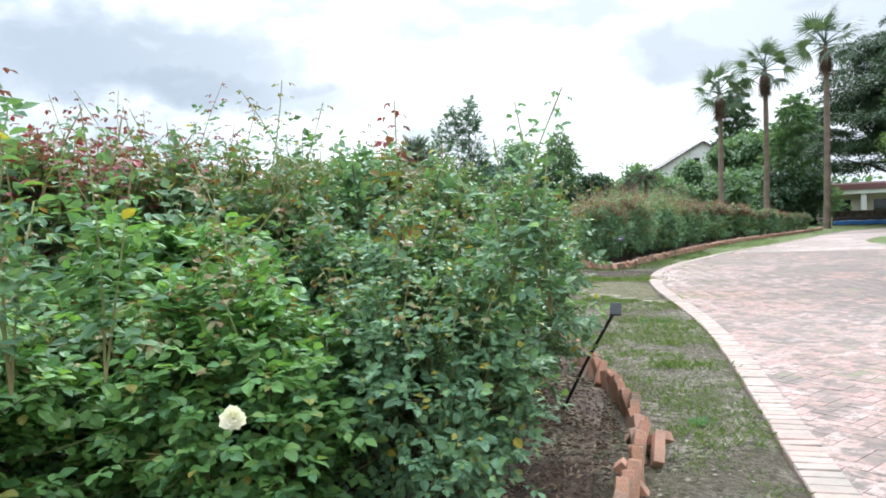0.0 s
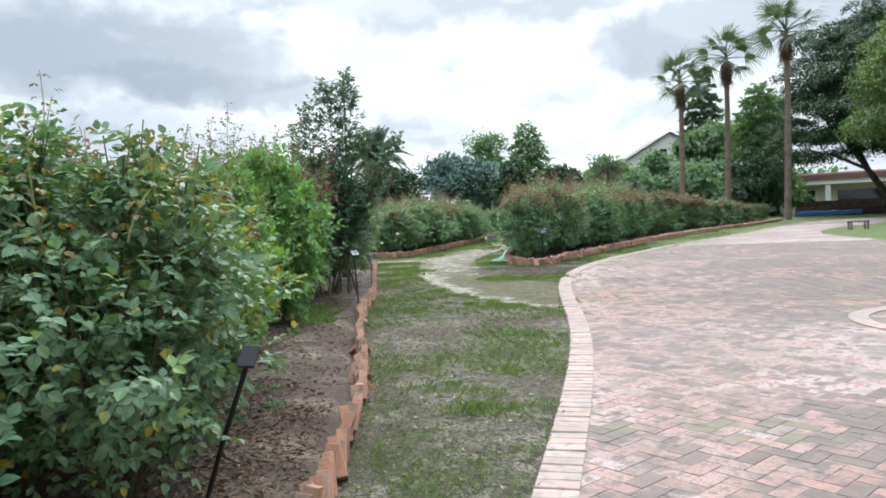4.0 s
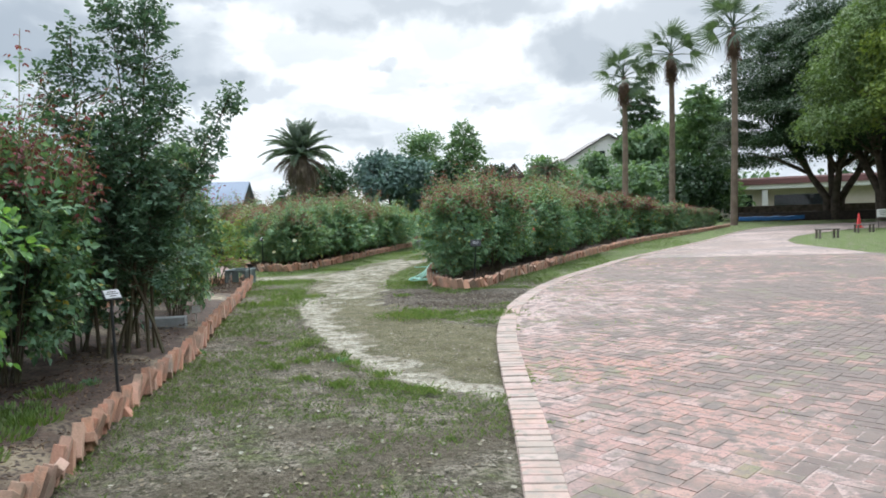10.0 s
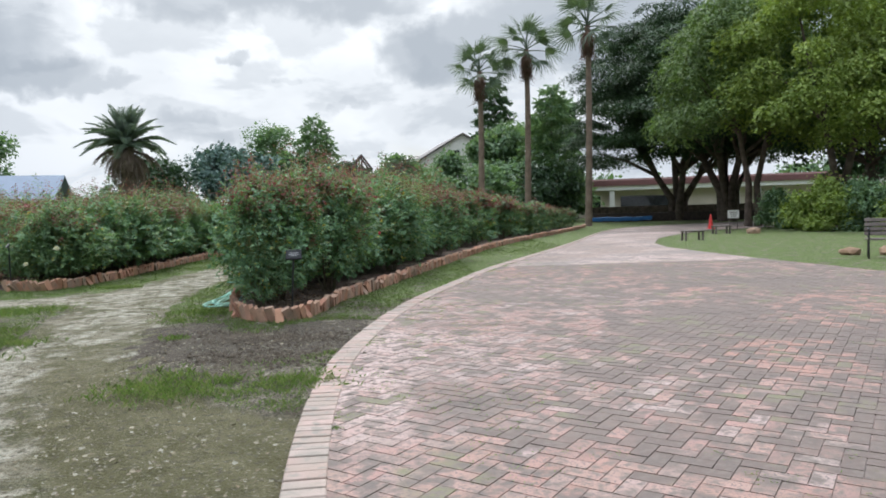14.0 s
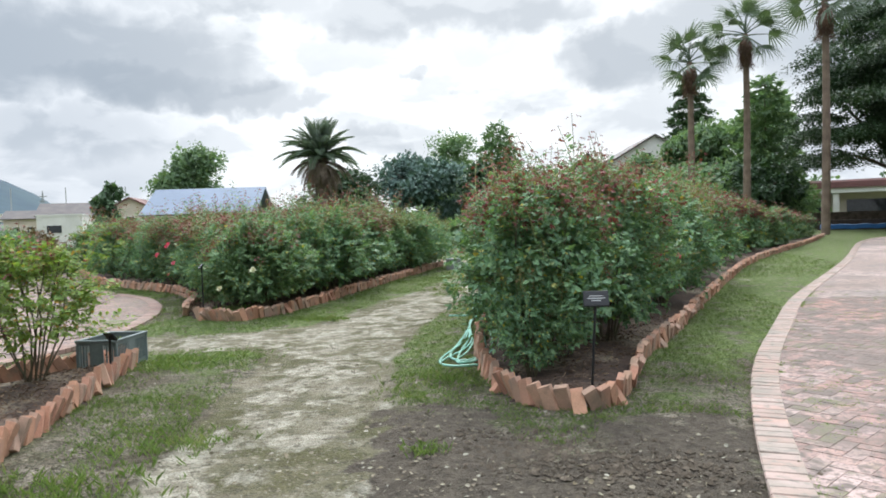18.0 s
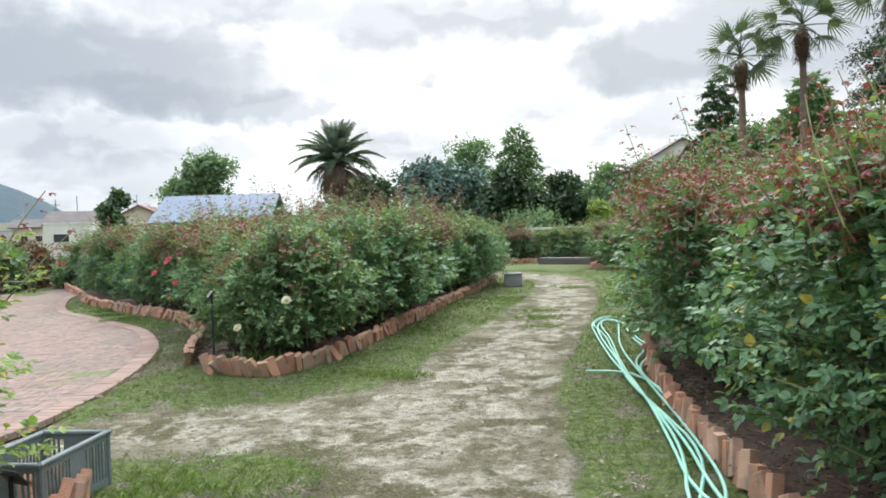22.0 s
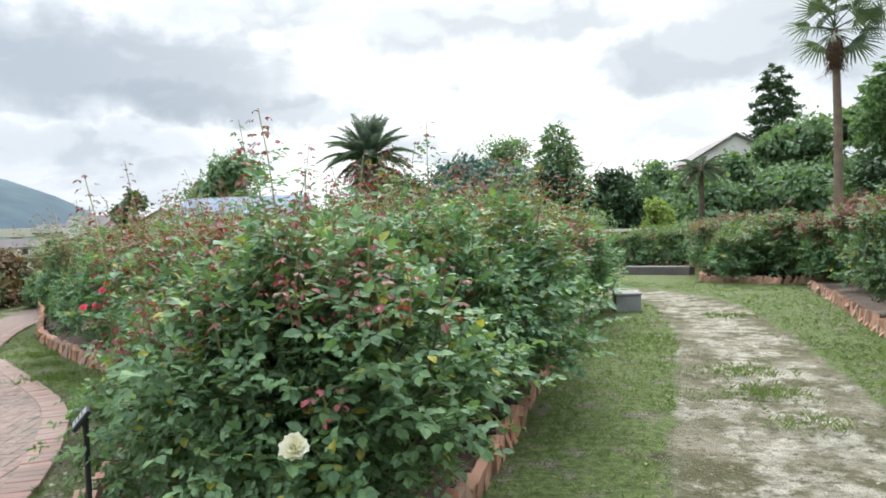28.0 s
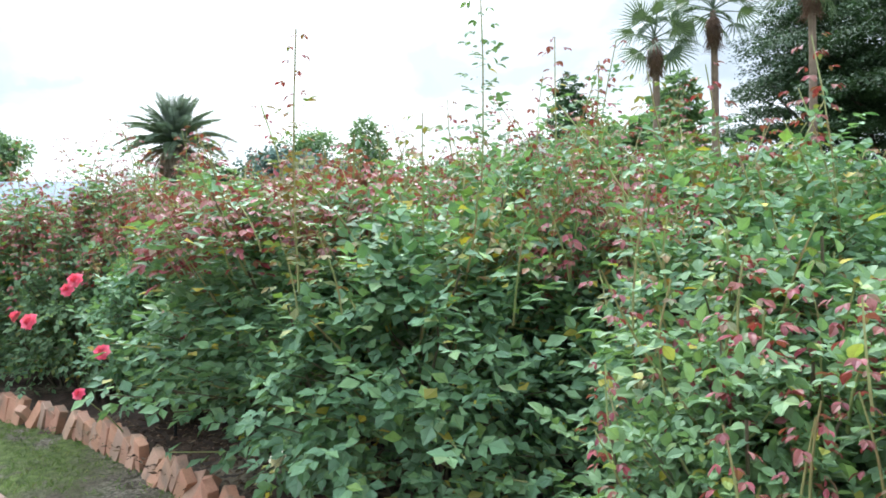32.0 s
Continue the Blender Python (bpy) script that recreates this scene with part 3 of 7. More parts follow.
LEFT_EDGE = [(-3.17, -9.31), (-3.35, 7.45), (-3.63, 16.76), (-4.19, 24.21), (-4.24, 27.47), (-4.05, 29.42), (-4.24, 30.72), (-4.70, 32.03), (-5.21, 33.19), (-5.77, 34.08), (-6.80, 35.38), (-8.10, 36.40), (-9.59, 37.52), (-10.52, 38.17), (-11.64, 39.38), (-13.22, 41.52), (-14.34, 43.39), (-15.83, 46.09), (-19.55, 50.74), (-27.93, 59.59), (-43.76, 76.34), (-57.72, 92.17)]
LEFT_FAR = [(-59.59, 90.31), (-45.62, 74.48), (-29.79, 57.72), (-21.88, 49.81), (-17.22, 46.18), (-15.46, 43.29), (-15.83, 41.52), (-18.62, 38.64), (-22.34, 33.52), (-22.34, 9.31), (-18.62, -9.31)]
BED0_EDGE = [(-1.40, 6.52), (0.56, 7.82), (1.77, 9.22), (2.37, 10.43), (2.53, 11.64), (2.51, 12.57), (2.25, 13.69), (1.94, 14.80), (1.63, 15.73), (1.21, 16.76), (0.84, 17.88), (0.42, 18.99), (0.00, 20.95), (-0.82, 23.28), (-1.58, 25.70), (-1.86, 26.44), (-2.20, 27.47), (-2.56, 28.40)]
BED0_BACK = [(-2.75, 28.49), (-3.07, 27.93), (-3.44, 26.81), (-3.49, 24.21), (-2.98, 16.76), (-2.70, 7.45)]
BEDA_LEFT = [(2.42, 47.02), (1.96, 43.20), (1.49, 39.57), (1.21, 37.06), (1.02, 34.45), (0.82, 32.40), (0.84, 30.72), (0.95, 29.42), (1.14, 28.30), (1.3, 27.75), (1.42, 27.4)]
BEDA_RIGHT = [(1.46, 27.3), (1.6, 27.0), (1.85, 26.82), (2.1, 26.8), (2.3, 26.95), (2.47, 27.45), (2.65, 28.77), (3.12, 30.1), (3.88, 32.87), (5.12, 37.24), (6.75, 42.64), (8.5, 47.02), (10.2, 51.02), (12.3, 55.86), (14.43, 61.45), (15.83, 65.17)]
BEDB_LEFT = [(-20.48, 50.28), (-16.76, 45.62), (-13.97, 42.83), (-11.73, 40.22), (-10.15, 38.82), (-8.66, 37.66), (-7.31, 36.78), (-6.70, 36.22), (-5.59, 34.91), (-5.12, 34.17), (-4.66, 33.05), (-4.28, 32.35)]
BEDB_RIGHT = [(-3.82, 31.93), (-3.21, 31.66), (-2.89, 31.75), (-2.61, 32.68), (-2.53, 34.45), (-2.51, 36.31), (-2.42, 40.03), (-2.28, 44.88)]
DIRT_LEFT = [(3.4, 19.5), (3.07, 19.7), (2.48, 20.0), (1.89, 20.5), (1.3, 21.45), (0.45, 23.0), (-0.36, 24.93), (-0.74, 26.45), (-1.25, 28.65), (-1.45, 29.2), (-2.0, 29.36), (-2.54, 29.2), (-2.98, 29.04), (-4.4, 28.5)]
DIRT_BACK = [(-4.3, 30.0), (-3.76, 29.9), (-3.4, 30.5), (-2.42, 30.75), (-1.78, 31.1), (-1.55, 32.4), (-1.5, 34.25), (-0.97, 39.3), (-1.0, 43.0), (-1.3, 45.2), (-2.2, 46.9), (-5.0, 48.6)]
DIRT_RIGHT = [(-5.0, 50.6), (-1.5, 48.6), (-0.39, 46.9), (0.3, 45.0), (0.48, 42.9), (0.45, 40.4), (0.38, 37.7), (0.1, 34.0), (-0.02, 32.5), (-0.02, 31.0), (0.06, 29.7), (0.15, 28.9), (0.43, 27.6), (0.85, 26.2), (1.05, 25.2), (1.45, 24.2), (2.3, 23.05), (2.8, 22.85), (3.4, 22.8)]
WORN_LINE = [(0.95, 26.3), (1.3, 25.3), (2.0, 24.95), (2.6, 25.5), (2.75, 26.2)]


def resample(pts, step):
    P = np.array(pts, float)
    for _ in range(2):
        Q = np.empty((2 * len(P), 2))
        Q[0], Q[-1] = P[0], P[-1]
        Q[1:-1:2], Q[2:-1:2] = 0.75 * P[:-1] + 0.25 * P[1:], 0.25 * P[:-1] + 0.75 * P[1:]
        P = Q
    s = np.r_[0, np.cumsum(np.hypot(*np.diff(P, axis=0).T))]
    u = np.arange(0, s[-1], step)
    return np.stack([np.interp(u, s, P[:, k]) for k in (0, 1)], 1)


def inside(poly, X, Y):
    """Which points lie in a polygon."""
    poly = np.asarray(poly)
    r = np.zeros(np.shape(X), bool)
    x0, y0 = poly[-1]
    for x1, y1 in poly:
        c = ((y1 > Y) != (y0 > Y)) & (X < (x0 - x1) * (Y - y1) / (y0 - y1 + 1e-12) + x1)
        r ^= c
        x0, y0 = x1, y1
    return r


def near(line, X, Y):
    """Distance from points to a polyline sampled finely."""
    d = np.full(np.shape(X), 1e9)
    for px_, py_ in line:
        d = np.minimum(d, np.hypot(X - px_, Y - py_))
    return d


plaza_line = resample(PLAZA_EDGE, 0.109)
left_line = resample(LEFT_EDGE, 0.109)
PLAZA_POLY = np.concatenate([plaza_line[::4], PLAZA_RIGHT])
LEFT_POLY = np.concatenate([left_line[::4], LEFT_FAR])
BED0 = np.concatenate([resample(BED0_EDGE, 0.3), resample(BED0_BACK, 0.3)])
BEDA = np.concatenate([resample(BEDA_LEFT, 0.3), resample(BEDA_RIGHT, 0.3), [(9.5, 65)]])
BEDB = np.concatenate([resample(BEDB_LEFT, 0.3), resample(BEDB_RIGHT, 0.3), [(-4.5, 47.5), (-12, 53)]])

# ---- ground: one sheet to the horizon ----
gx = np.unique(np.r_[-3000, -1200, -500, -200, -100, -60, -40, np.arange(-26, 16, 0.2), 18, 22, 30, 45, 70, 120, 300, 900, 3000])
gy = np.unique(np.r_[-2000, -500, -100, -30, -10, 0, 4, np.arange(6, 50, 0.2), np.arange(50, 70, 1.0), 75, 90, 120, 180, 300, 800, 2000, 4000])
GX, GY = np.meshgrid(gx, gy)
GZ = -0.075 * (1 - np.clip((GY - 17) / 10, 0, 1) ** 2 * (3 - 2 * np.clip((GY - 17) / 10, 0, 1)))
dirt_left = resample(DIRT_LEFT, 0.15)
DIRT = np.concatenate([dirt_left, resample(DIRT_BACK, 0.15), resample(DIRT_RIGHT, 0.15)])
dirt_mid = resample([(2.6, 21.4), (1.7, 21.9), (0.7, 24.0), (-0.2, 27.2), (-0.75, 30), (-0.76, 33), (-0.4, 38), (-0.3, 43), (-1.0, 47)], 0.2)


def dirt_at(X, Y):
    """Signed distance to the rim of the trodden path, negative on it."""
    d = near(DIRT, X, Y)
    return np.where(inside(DIRT, X, Y), -d, d)


dirt = dirt_at(GX, GY)
worn = near(resample(WORN_LINE, 0.2), GX, GY) - 0.62
GZ = GZ - 0.03 * np.clip(0.3 - dirt, 0, 0.4) / 0.4 + 0.012 * np.array([[noise.noise((x * 1.3, y * 1.3, 0)) if -26 < x < 16 and 6 < y < 50 else 0 for x in gx] for y in gy])
under = inside(PLAZA_POLY, GX, GY) | inside(LEFT_POLY, GX, GY)
GZ = np.where(under, GZ - 0.05, GZ)
ni, nj = GX.shape
ii, jj = np.meshgrid(np.arange(ni - 1), np.arange(nj - 1), indexing="ij")
gfaces = np.stack([ii * nj + jj, ii * nj + jj + 1, (ii + 1) * nj + jj + 1, (ii + 1) * nj + jj], -1).reshape(-1, 4)


def ground_material():
    m = bpy.data.materials.new("lawn_and_path")
    m.use_nodes = True
    t = m.node_tree
    L = t.links.new
    b = t.nodes["Principled BSDF"]
    geo = t.nodes.new("ShaderNodeNewGeometry")
    att = t.nodes.new("ShaderNodeAttribute")
    att.attribute_name = "kind"
    sp = t.nodes.new("ShaderNodeSeparateColor")
    L(att.outputs["Color"], sp.inputs[0])
    att2 = t.nodes.new("ShaderNodeAttribute")
    att2.attribute_name = "moss"

    def nz(scale, lo, hi, detail=5.0, stretch=None):
        n = t.nodes.new("ShaderNodeTexNoise")
        n.inputs["Scale"].default_value, n.inputs["Detail"].default_value = scale, detail
        n.inputs["Roughness"].default_value = 0.6
        if stretch:
            vm = t.nodes.new("ShaderNodeVectorMath")
            vm.operation = 'MULTIPLY'
            vm.inputs[1].default_value = stretch
            L(geo.outputs["Position"], vm.inputs[0])
            L(vm.outputs[0], n.inputs["Vector"])
        else:
            L(geo.outputs["Position"], n.inputs["Vector"])
        r = t.nodes.new("ShaderNodeMapRange")
        r.inputs["From Min"].default_value, r.inputs["From Max"].default_value = lo, hi
        L(n.outputs[0], r.inputs[0])
        return r.outputs[0]

    def mix(fac, a, c):
        x = t.nodes.new("ShaderNodeMix")
        x.data_type = 'RGBA'
        for sock, v in ((x.inputs[0], fac), (x.inputs[6], a), (x.inputs[7], c)):
            if isinstance(v, tuple):
                sock.default_value = (*v, 1)
            else:
                L(v, sock)
        return x.outputs[2]

    def push(sock, n, amount):
        """A mask with its rim broken up by noise."""
        a = t.nodes.new("ShaderNodeMath")
        a.operation = 'MULTIPLY_ADD'
        L(n, a.inputs[0])
        a.inputs[1].default_value = amount
        L(sock, a.inputs[2])
        r = t.nodes.new("ShaderNodeMapRange")
        r.inputs["From Min"].default_value, r.inputs["From Max"].default_value = 0.5 + amount / 2 - 0.12, 0.5 + amount / 2 + 0.12
        L(a.outputs[0], r.inputs[0])
        return r.outputs[0]

    soil = mix(nz(5, 0.35, 0.65, 8.0), (0.15, 0.13, 0.098), (0.4, 0.355, 0.28))
    soil = mix(nz(45, 0.42, 0.62), soil, (0.065, 0.055, 0.04))
    soil = mix(nz(110, 0.56, 0.68, 6.0), soil, (0.36, 0.32, 0.25))
    turf = mix(nz(22, 0.4, 0.6, 8.0), (0.05, 0.06, 0.026), (0.145, 0.165, 0.062))
    lawn = mix(nz(2.3, 0.34, 0.5, 10.0), turf, soil)
    lawn = mix(nz(1.1, 0.49, 0.58, 12.0), lawn, mix(nz(30, 0.35, 0.65, 6.0), (0.085, 0.07, 0.048), (0.17, 0.145, 0.105)))
    lawn = mix(nz(13, 0.52, 0.62, 10.0), lawn, (0.075, 0.07, 0.042))
    green = mix(nz(14, 0.36, 0.64, 9.0), (0.075, 0.105, 0.034), (0.185, 0.24, 0.08))
    green = mix(nz(3.0, 0.53, 0.63, 10.0), green, soil)
    lawn = mix(push(sp.outputs[1], nz(1.2, 0.2, 0.8), 0.8), lawn, green)
    sand = mix(nz(3.2, 0.35, 0.6), (0.26, 0.232, 0.165), (0.38, 0.345, 0.262))
    moss = mix(nz(9, 0.35, 0.65), (0.1, 0.1, 0.042), (0.155, 0.145, 0.075))
    path = mix(nz(1.1, 0.37, 0.55), sand, moss)
    path = mix(nz(1.9, 0.54, 0.62, 9.0, (1.1, 0.7, 1)), path, (0.47, 0.44, 0.36))
    path = mix(push(att.outputs["Alpha"], nz(3.0, 0.3, 0.7, 8.0), 0.9), path, mix(nz(7, 0.4, 0.6), (0.33, 0.3, 0.23), (0.58, 0.54, 0.44)))
    path = mix(push(att2.outputs["Fac"], nz(1.8, 0.3, 0.7, 8.0), 0.7), path, mix(nz(4, 0.35, 0.65, 9.0), (0.115, 0.108, 0.048), (0.2, 0.182, 0.1)))
    path = mix(nz(16, 0.52, 0.66, 8.0), path, (0.11, 0.1, 0.065))
    path = mix(nz(38, 0.58, 0.7, 6.0), path, (0.4, 0.375, 0.3))
    path = mix(nz(90, 0.52, 0.7), path, (0.12, 0.105, 0.075))
    c = mix(push(sp.outputs[0], nz(2.5, 0.2, 0.8), 0.5), lawn, path)
    c = mix(push(sp.outputs[2], nz(3.5, 0.25, 0.75, 9.0), 1.3), c, mix(nz(12, 0.35, 0.65), (0.075, 0.063, 0.05), (0.14, 0.118, 0.09)))
    L(c, b.inputs["Base Color"])
    b.inputs["Roughness"].default_value = 0.95
    b.inputs["Specular IOR Level"].default_value = 0.2
    bp = t.nodes.new("ShaderNodeBump")
    bp.inputs["Strength"].default_value, bp.inputs["Distance"].default_value = 1.0, 0.05
    L(nz(35, 0.2, 0.8, 8.0), bp.inputs["Height"])
    L(bp.outputs[0], b.inputs["Normal"])
    return m


ground = tagged(new("ground", flat_mesh("ground", np.stack([GX, GY, GZ], -1), gfaces, ground_material(), True)), "patchy worn lawn with a sandy trodden path", "ground", kind="structure")
lush = np.clip(0.15 + 0.72 * np.clip((GY - 26) / 4, 0, 1) * (GX < 3.5), 0, 1) * (dirt > -0.1)
lush = np.where((GX > 2.6) & (GY > 29), 0.95, lush)
lush = np.where((GX < -4.4) & (GY > 31), 0.45 + 0.4 * np.clip((GY - 35.5) / 2, 0, 1), lush)
from_left = near(dirt_left[dirt_left[:, 1] < 27], GX, GY)
rim = np.where(GY < 26, np.clip(1.15 - from_left / 0.55, 0, 1), 0.5 * np.clip(-dirt / 0.35, 0, 1)) * (dirt < 0.1)
mossy = np.clip((26.5 - GY) / 2.5, 0, 1) * np.clip((from_left - 0.35) / 0.4, 0, 1)
kind = np.stack([np.clip(0.5 - dirt * 2.4, 0, 1), lush, np.clip(0.5 - worn * 1.1, 0, 1) * (dirt > -0.2), rim], -1)
ca = ground.data.color_attributes.new("kind", 'FLOAT_COLOR', 'POINT')
ca.data.foreach_set("color", kind.astype(np.float32).ravel())
cb = ground.data.color_attributes.new("moss", 'FLOAT_COLOR', 'POINT')
cb.data.foreach_set("color", np.stack([mossy] * 3 + [np.ones_like(mossy)], -1).astype(np.float32).ravel())


# ---- paving ----
def sheet(name, poly, z_up, mat, label, category, parent=None):
    bm = bmesh.new()
    vs = [bm.verts.new((x, y, gz(x, y) + z_up)) for x, y in poly]
    f = bm.faces.new(vs)
    bmesh.ops.triangulate(bm, faces=[f])
    bmesh.ops.recalc_face_normals(bm, faces=bm.faces)
    if sum(fc.normal.z for fc in bm.faces) < 0:
        bmesh.ops.reverse_faces(bm, faces=bm.faces)
    return tagged(new(name, bm_mesh(name, bm, mat)), label, category, kind="structure")


plaza = sheet("pavement", PLAZA_POLY, 0.0035, M["paver_sheet"], "pinkish clay brick plaza, stained dark in patches", "pavement")
left_path = sheet("pavement", LEFT_POLY, -0.003, M["paver_sheet_pink"], "curving pinkish clay brick path", "pavement")
L_, W_, H_ = 0.21, 0.105, 0.03
box_v = np.array([[-.5, -.5, 0], [.5, -.5, 0], [.5, .5, 0], [-.5, .5, 0], [-.5, -.5, 1], [.5, -.5, 1], [.5, .5, 1], [-.5, .5, 1]])
box_f = np.array([[4, 5, 6, 7], [0, 1, 5, 4], [1, 2, 6, 5], [2, 3, 7, 6], [3, 0, 4, 7]])


def herringbone(x0, x1, y0, y1, turn):
    """Centres and angles of pavers laid in herringbone."""
    c, s = math.cos(turn), math.sin(turn)
    out = []
    n = int(max(x1 - x0, y1 - y0) / W_ * 1.5)
    for i in range(-n, n):
        for j in range(-n // 2, n // 2):
            # horizontal and vertical pavers of the 2:1 pattern
            bx, by = (i + 4 * j) * W_, i * W_
            out.append((bx + W_, by + W_ / 2, 0.0))
            out.append((bx + 3.5 * W_, by + W_, math.pi / 2))
    a = np.array(out)
    x, y = a[:, 0] * c - a[:, 1] * s + (x0 + x1) / 2, a[:, 0] * s + a[:, 1] * c + (y0 + y1) / 2
    k = (x > x0) & (x < x1) & (y > y0) & (y < y1)
    return np.stack([x[k], y[k], a[k, 2] + turn], 1)


def lay(owner, poly, line, x0, x1, y0, y1, turn, keep_box, mats):
    pv = herringbone(x0, x1, y0, y1, turn)
    pv = pv[inside(poly, pv[:, 0], pv[:, 1])]
    bl = line[(line[:, 1] > y0 - 1) & (line[:, 1] < y1 + 1)]
    ok = np.array([np.min((bl[:, 0] - x) ** 2 + (bl[:, 1] - y) ** 2) > 0.135 ** 2 for x, y, _ in pv])
    pv = pv[ok]
    r = np.random.default_rng(7)
    one = bm_mesh("paver", boxed((L_ - 0.006, W_ - 0.006, 0.05), Matrix.Translation((0, 0, -0.025)), 0.004), M[mats[1]])
    bx0, bx1, by0, by1 = keep_box
    nearby = np.where((pv[:, 0] > bx0) & (pv[:, 0] < bx1) & (pv[:, 1] > by0) & (pv[:, 1] < by1))[0][:300]
    for k in nearby:
        x, y, a = pv[k]
        part("paver", one, None, owner, m=pose(x, y, gz(x, y) + 0.006 + r.uniform(-0.0015, 0.0015), r.normal(0, 0.5), r.normal(0, 0.5), math.degrees(a)))
    rest = np.delete(pv, nearby, 0)
    ca_, sa_ = np.cos(rest[:, 2])[:, None], np.sin(rest[:, 2])[:, None]
    bx, by = box_v[None, :, 0] * (L_ - 0.006), box_v[None, :, 1] * (W_ - 0.006)
    zt = np.array([gz(x, y) for x, y, _ in rest])[:, None] + 0.006 + r.uniform(-0.0015, 0.0015, (len(rest), 1))
    V = np.stack([rest[:, :1] + bx * ca_ - by * sa_, rest[:, 1:2] + bx * sa_ + by * ca_, zt - 0.04 + 0.04 * box_v[None, :, 2]], -1)
    F = box_f[None] + (np.arange(len(rest)) * 8)[:, None, None]
    ob = part("pavers", flat_mesh("pavers", V, F.reshape(-1, 4), M[mats[0]]), None, owner, "herringbone clay pavers")
    tagged(ob, kind="stuff")


def border(owner, line, side, y0, y1, near_box, mat):
    """A soldier course of bricks along the edge of a pavement."""
    brick = bm_mesh("border_brick", boxed((0.213, 0.1, 0.06), Matrix.Translation((0, 0, -0.03)), 0.005), M[mat])
    T = np.gradient(line, axis=0)
    r = np.random.default_rng(9)
    pile, count = Pile(), 0
    for (x, y), (tx, ty) in zip(line, T):
        if not y0 < y < y1:
            continue
        n = math.hypot(tx, ty)
        cx, cy = x + side * ty / n * 0.11, y - side * tx / n * 0.11
        m = pose(cx, cy, gz(cx, cy) + 0.014 + r.uniform(-0.003, 0.004), r.normal(0, 0.6), r.normal(0, 0.6), math.degrees(math.atan2(-tx, ty)) + r.normal(0, 0.6))
        a0, a1, b0, b1 = near_box
        if a0 < x < a1 and b0 < y < b1 and count < 300:
            count += 1
            part("border_brick", brick, None, owner, m=m)
        else:
            v = (box_v - (0, 0, 1)) * (0.213, 0.1, 0.05)
            pile.add(v @ np.array(m.to_3x3()).T + np.array(m.translation), box_f)
    if pile.n:
        tagged(part("border_course", pile.mesh("border_course", M[mat]), None, owner, "soldier course of clay bricks"), kind="stuff")


# ---- brick bed edging ----
def brick_mesh(k):
    bm = boxed((0.10, 0.06, 0.21), None, 0.004)
    r = random.Random(k)
    for v in bm.verts:
        v.co += Vector((r.uniform(-1, 1), r.uniform(-1, 1), r.uniform(-1, 1))) * 0.0025
    return bm_mesh("brick", bm, M["edge_brick"])


BRICKS = [brick_mesh(k) for k in range(4)]


def edging(name, lines, label, seed, twist=0, loose=()):
    owner = thing(name, 0, 0, 0, label, "bed edging", kind="structure")
    r = random.Random(seed)
    far = Pile()
    count = 0
    for pts, lean in lines:
        line = resample(pts, 0.094 if twist else 0.102)
        T = np.gradient(line, axis=0)
        for (x, y), (tx, ty) in zip(line, T):
            if r.random() < 0.03:
                continue
            tilt = r.gauss(lean, 8)
            rx = r.gauss(6, 9)
            z = gz(x, y) + 0.075 + r.uniform(-0.02, 0.035)
            if r.random() < 0.05:
                rx, z, tilt = r.choice((-38, 42)), gz(x, y) + 0.06, r.uniform(-25, 25)
            m = pose(x + r.uniform(-0.012, 0.012), y + r.uniform(-0.012, 0.012), z, 0, 0, math.degrees(math.atan2(ty, tx)) + twist + r.gauss(0, 5)) @ pose(0, 0, 0, rx, 0, 0) @ pose(0, 0, 0, 0, tilt, 0)
            if count < 300 and y < 50:
                count += 1
                part("brick", BRICKS[r.randrange(4)], None, owner, m=m)
            else:
                v = (box_v - (0, 0, 0.5)) * (0.1, 0.06, 0.21)
                far.add(v @ np.array(m.to_3x3()).T + np.array(m.translation), box_f)
    for x, y, rx, ry, rz in loose:
        part("brick", BRICKS[r.randrange(4)], None, owner, "brick tumbled out of line", pose(x, y, gz(x, y) + 0.07, rx, ry, rz))
    if far.n:
        tagged(part("far_bricks", far.mesh("far_bricks", M["edge_brick"]), None, owner, "further edging bricks"), kind="stuff")
    return owner


def bed_soil(poly, label):
    """Mounded mulch inside an edging."""
    poly = np.array(poly)
    x0, y0 = poly.min(0)
    x1, y1 = poly.max(0)
    step = 0.25
    X, Y = np.meshgrid(np.arange(x0, x1, step), np.arange(y0, y1, step))
    ok = inside(poly, X, Y)
    idx = -np.ones(X.shape, int)
    V, F = [], []
    d = near(poly, X, Y)
    for i in range(X.shape[0] - 1):
        for j in range(X.shape[1] - 1):
            if ok[i, j] or ok[i + 1, j] or ok[i, j + 1] or ok[i + 1, j + 1]:
                q = []
                for a, b_ in ((i, j), (i, j + 1), (i + 1, j + 1), (i + 1, j)):
                    if idx[a, b_] < 0:
                        idx[a, b_] = len(V)
                        x, y = X[a, b_], Y[a, b_]
                        up = 0.02 + 0.07 * min(d[a, b_], 0.5) / 0.5 if ok[a, b_] else -0.1
                        V.append((x, y, gz(x, y) + up + 0.02 * noise.noise((x * 2.1, y * 2.1, 3))))
                    q.append(idx[a, b_])
                F.append(q)
    return tagged(new("bed_soil", flat_mesh("bed_soil", V, F, M["mulch"], True)), label, "soil", kind="structure")


bed_soil(BED0, "dark bark mulch and sandy soil in a rose bed")
bed_soil(BEDA, "dark bark mulch in a rose bed")
bed_soil(BEDB, "dark bark mulch in a rose bed")


# ---- roses ----
LEAFLETS = ((0.55, 1.05, 0.78), (0.55, -1.05, 0.78), (1.25, 0.95, 0.95), (1.25, -0.95, 0.95), (1.6, 0.0, 1.1))


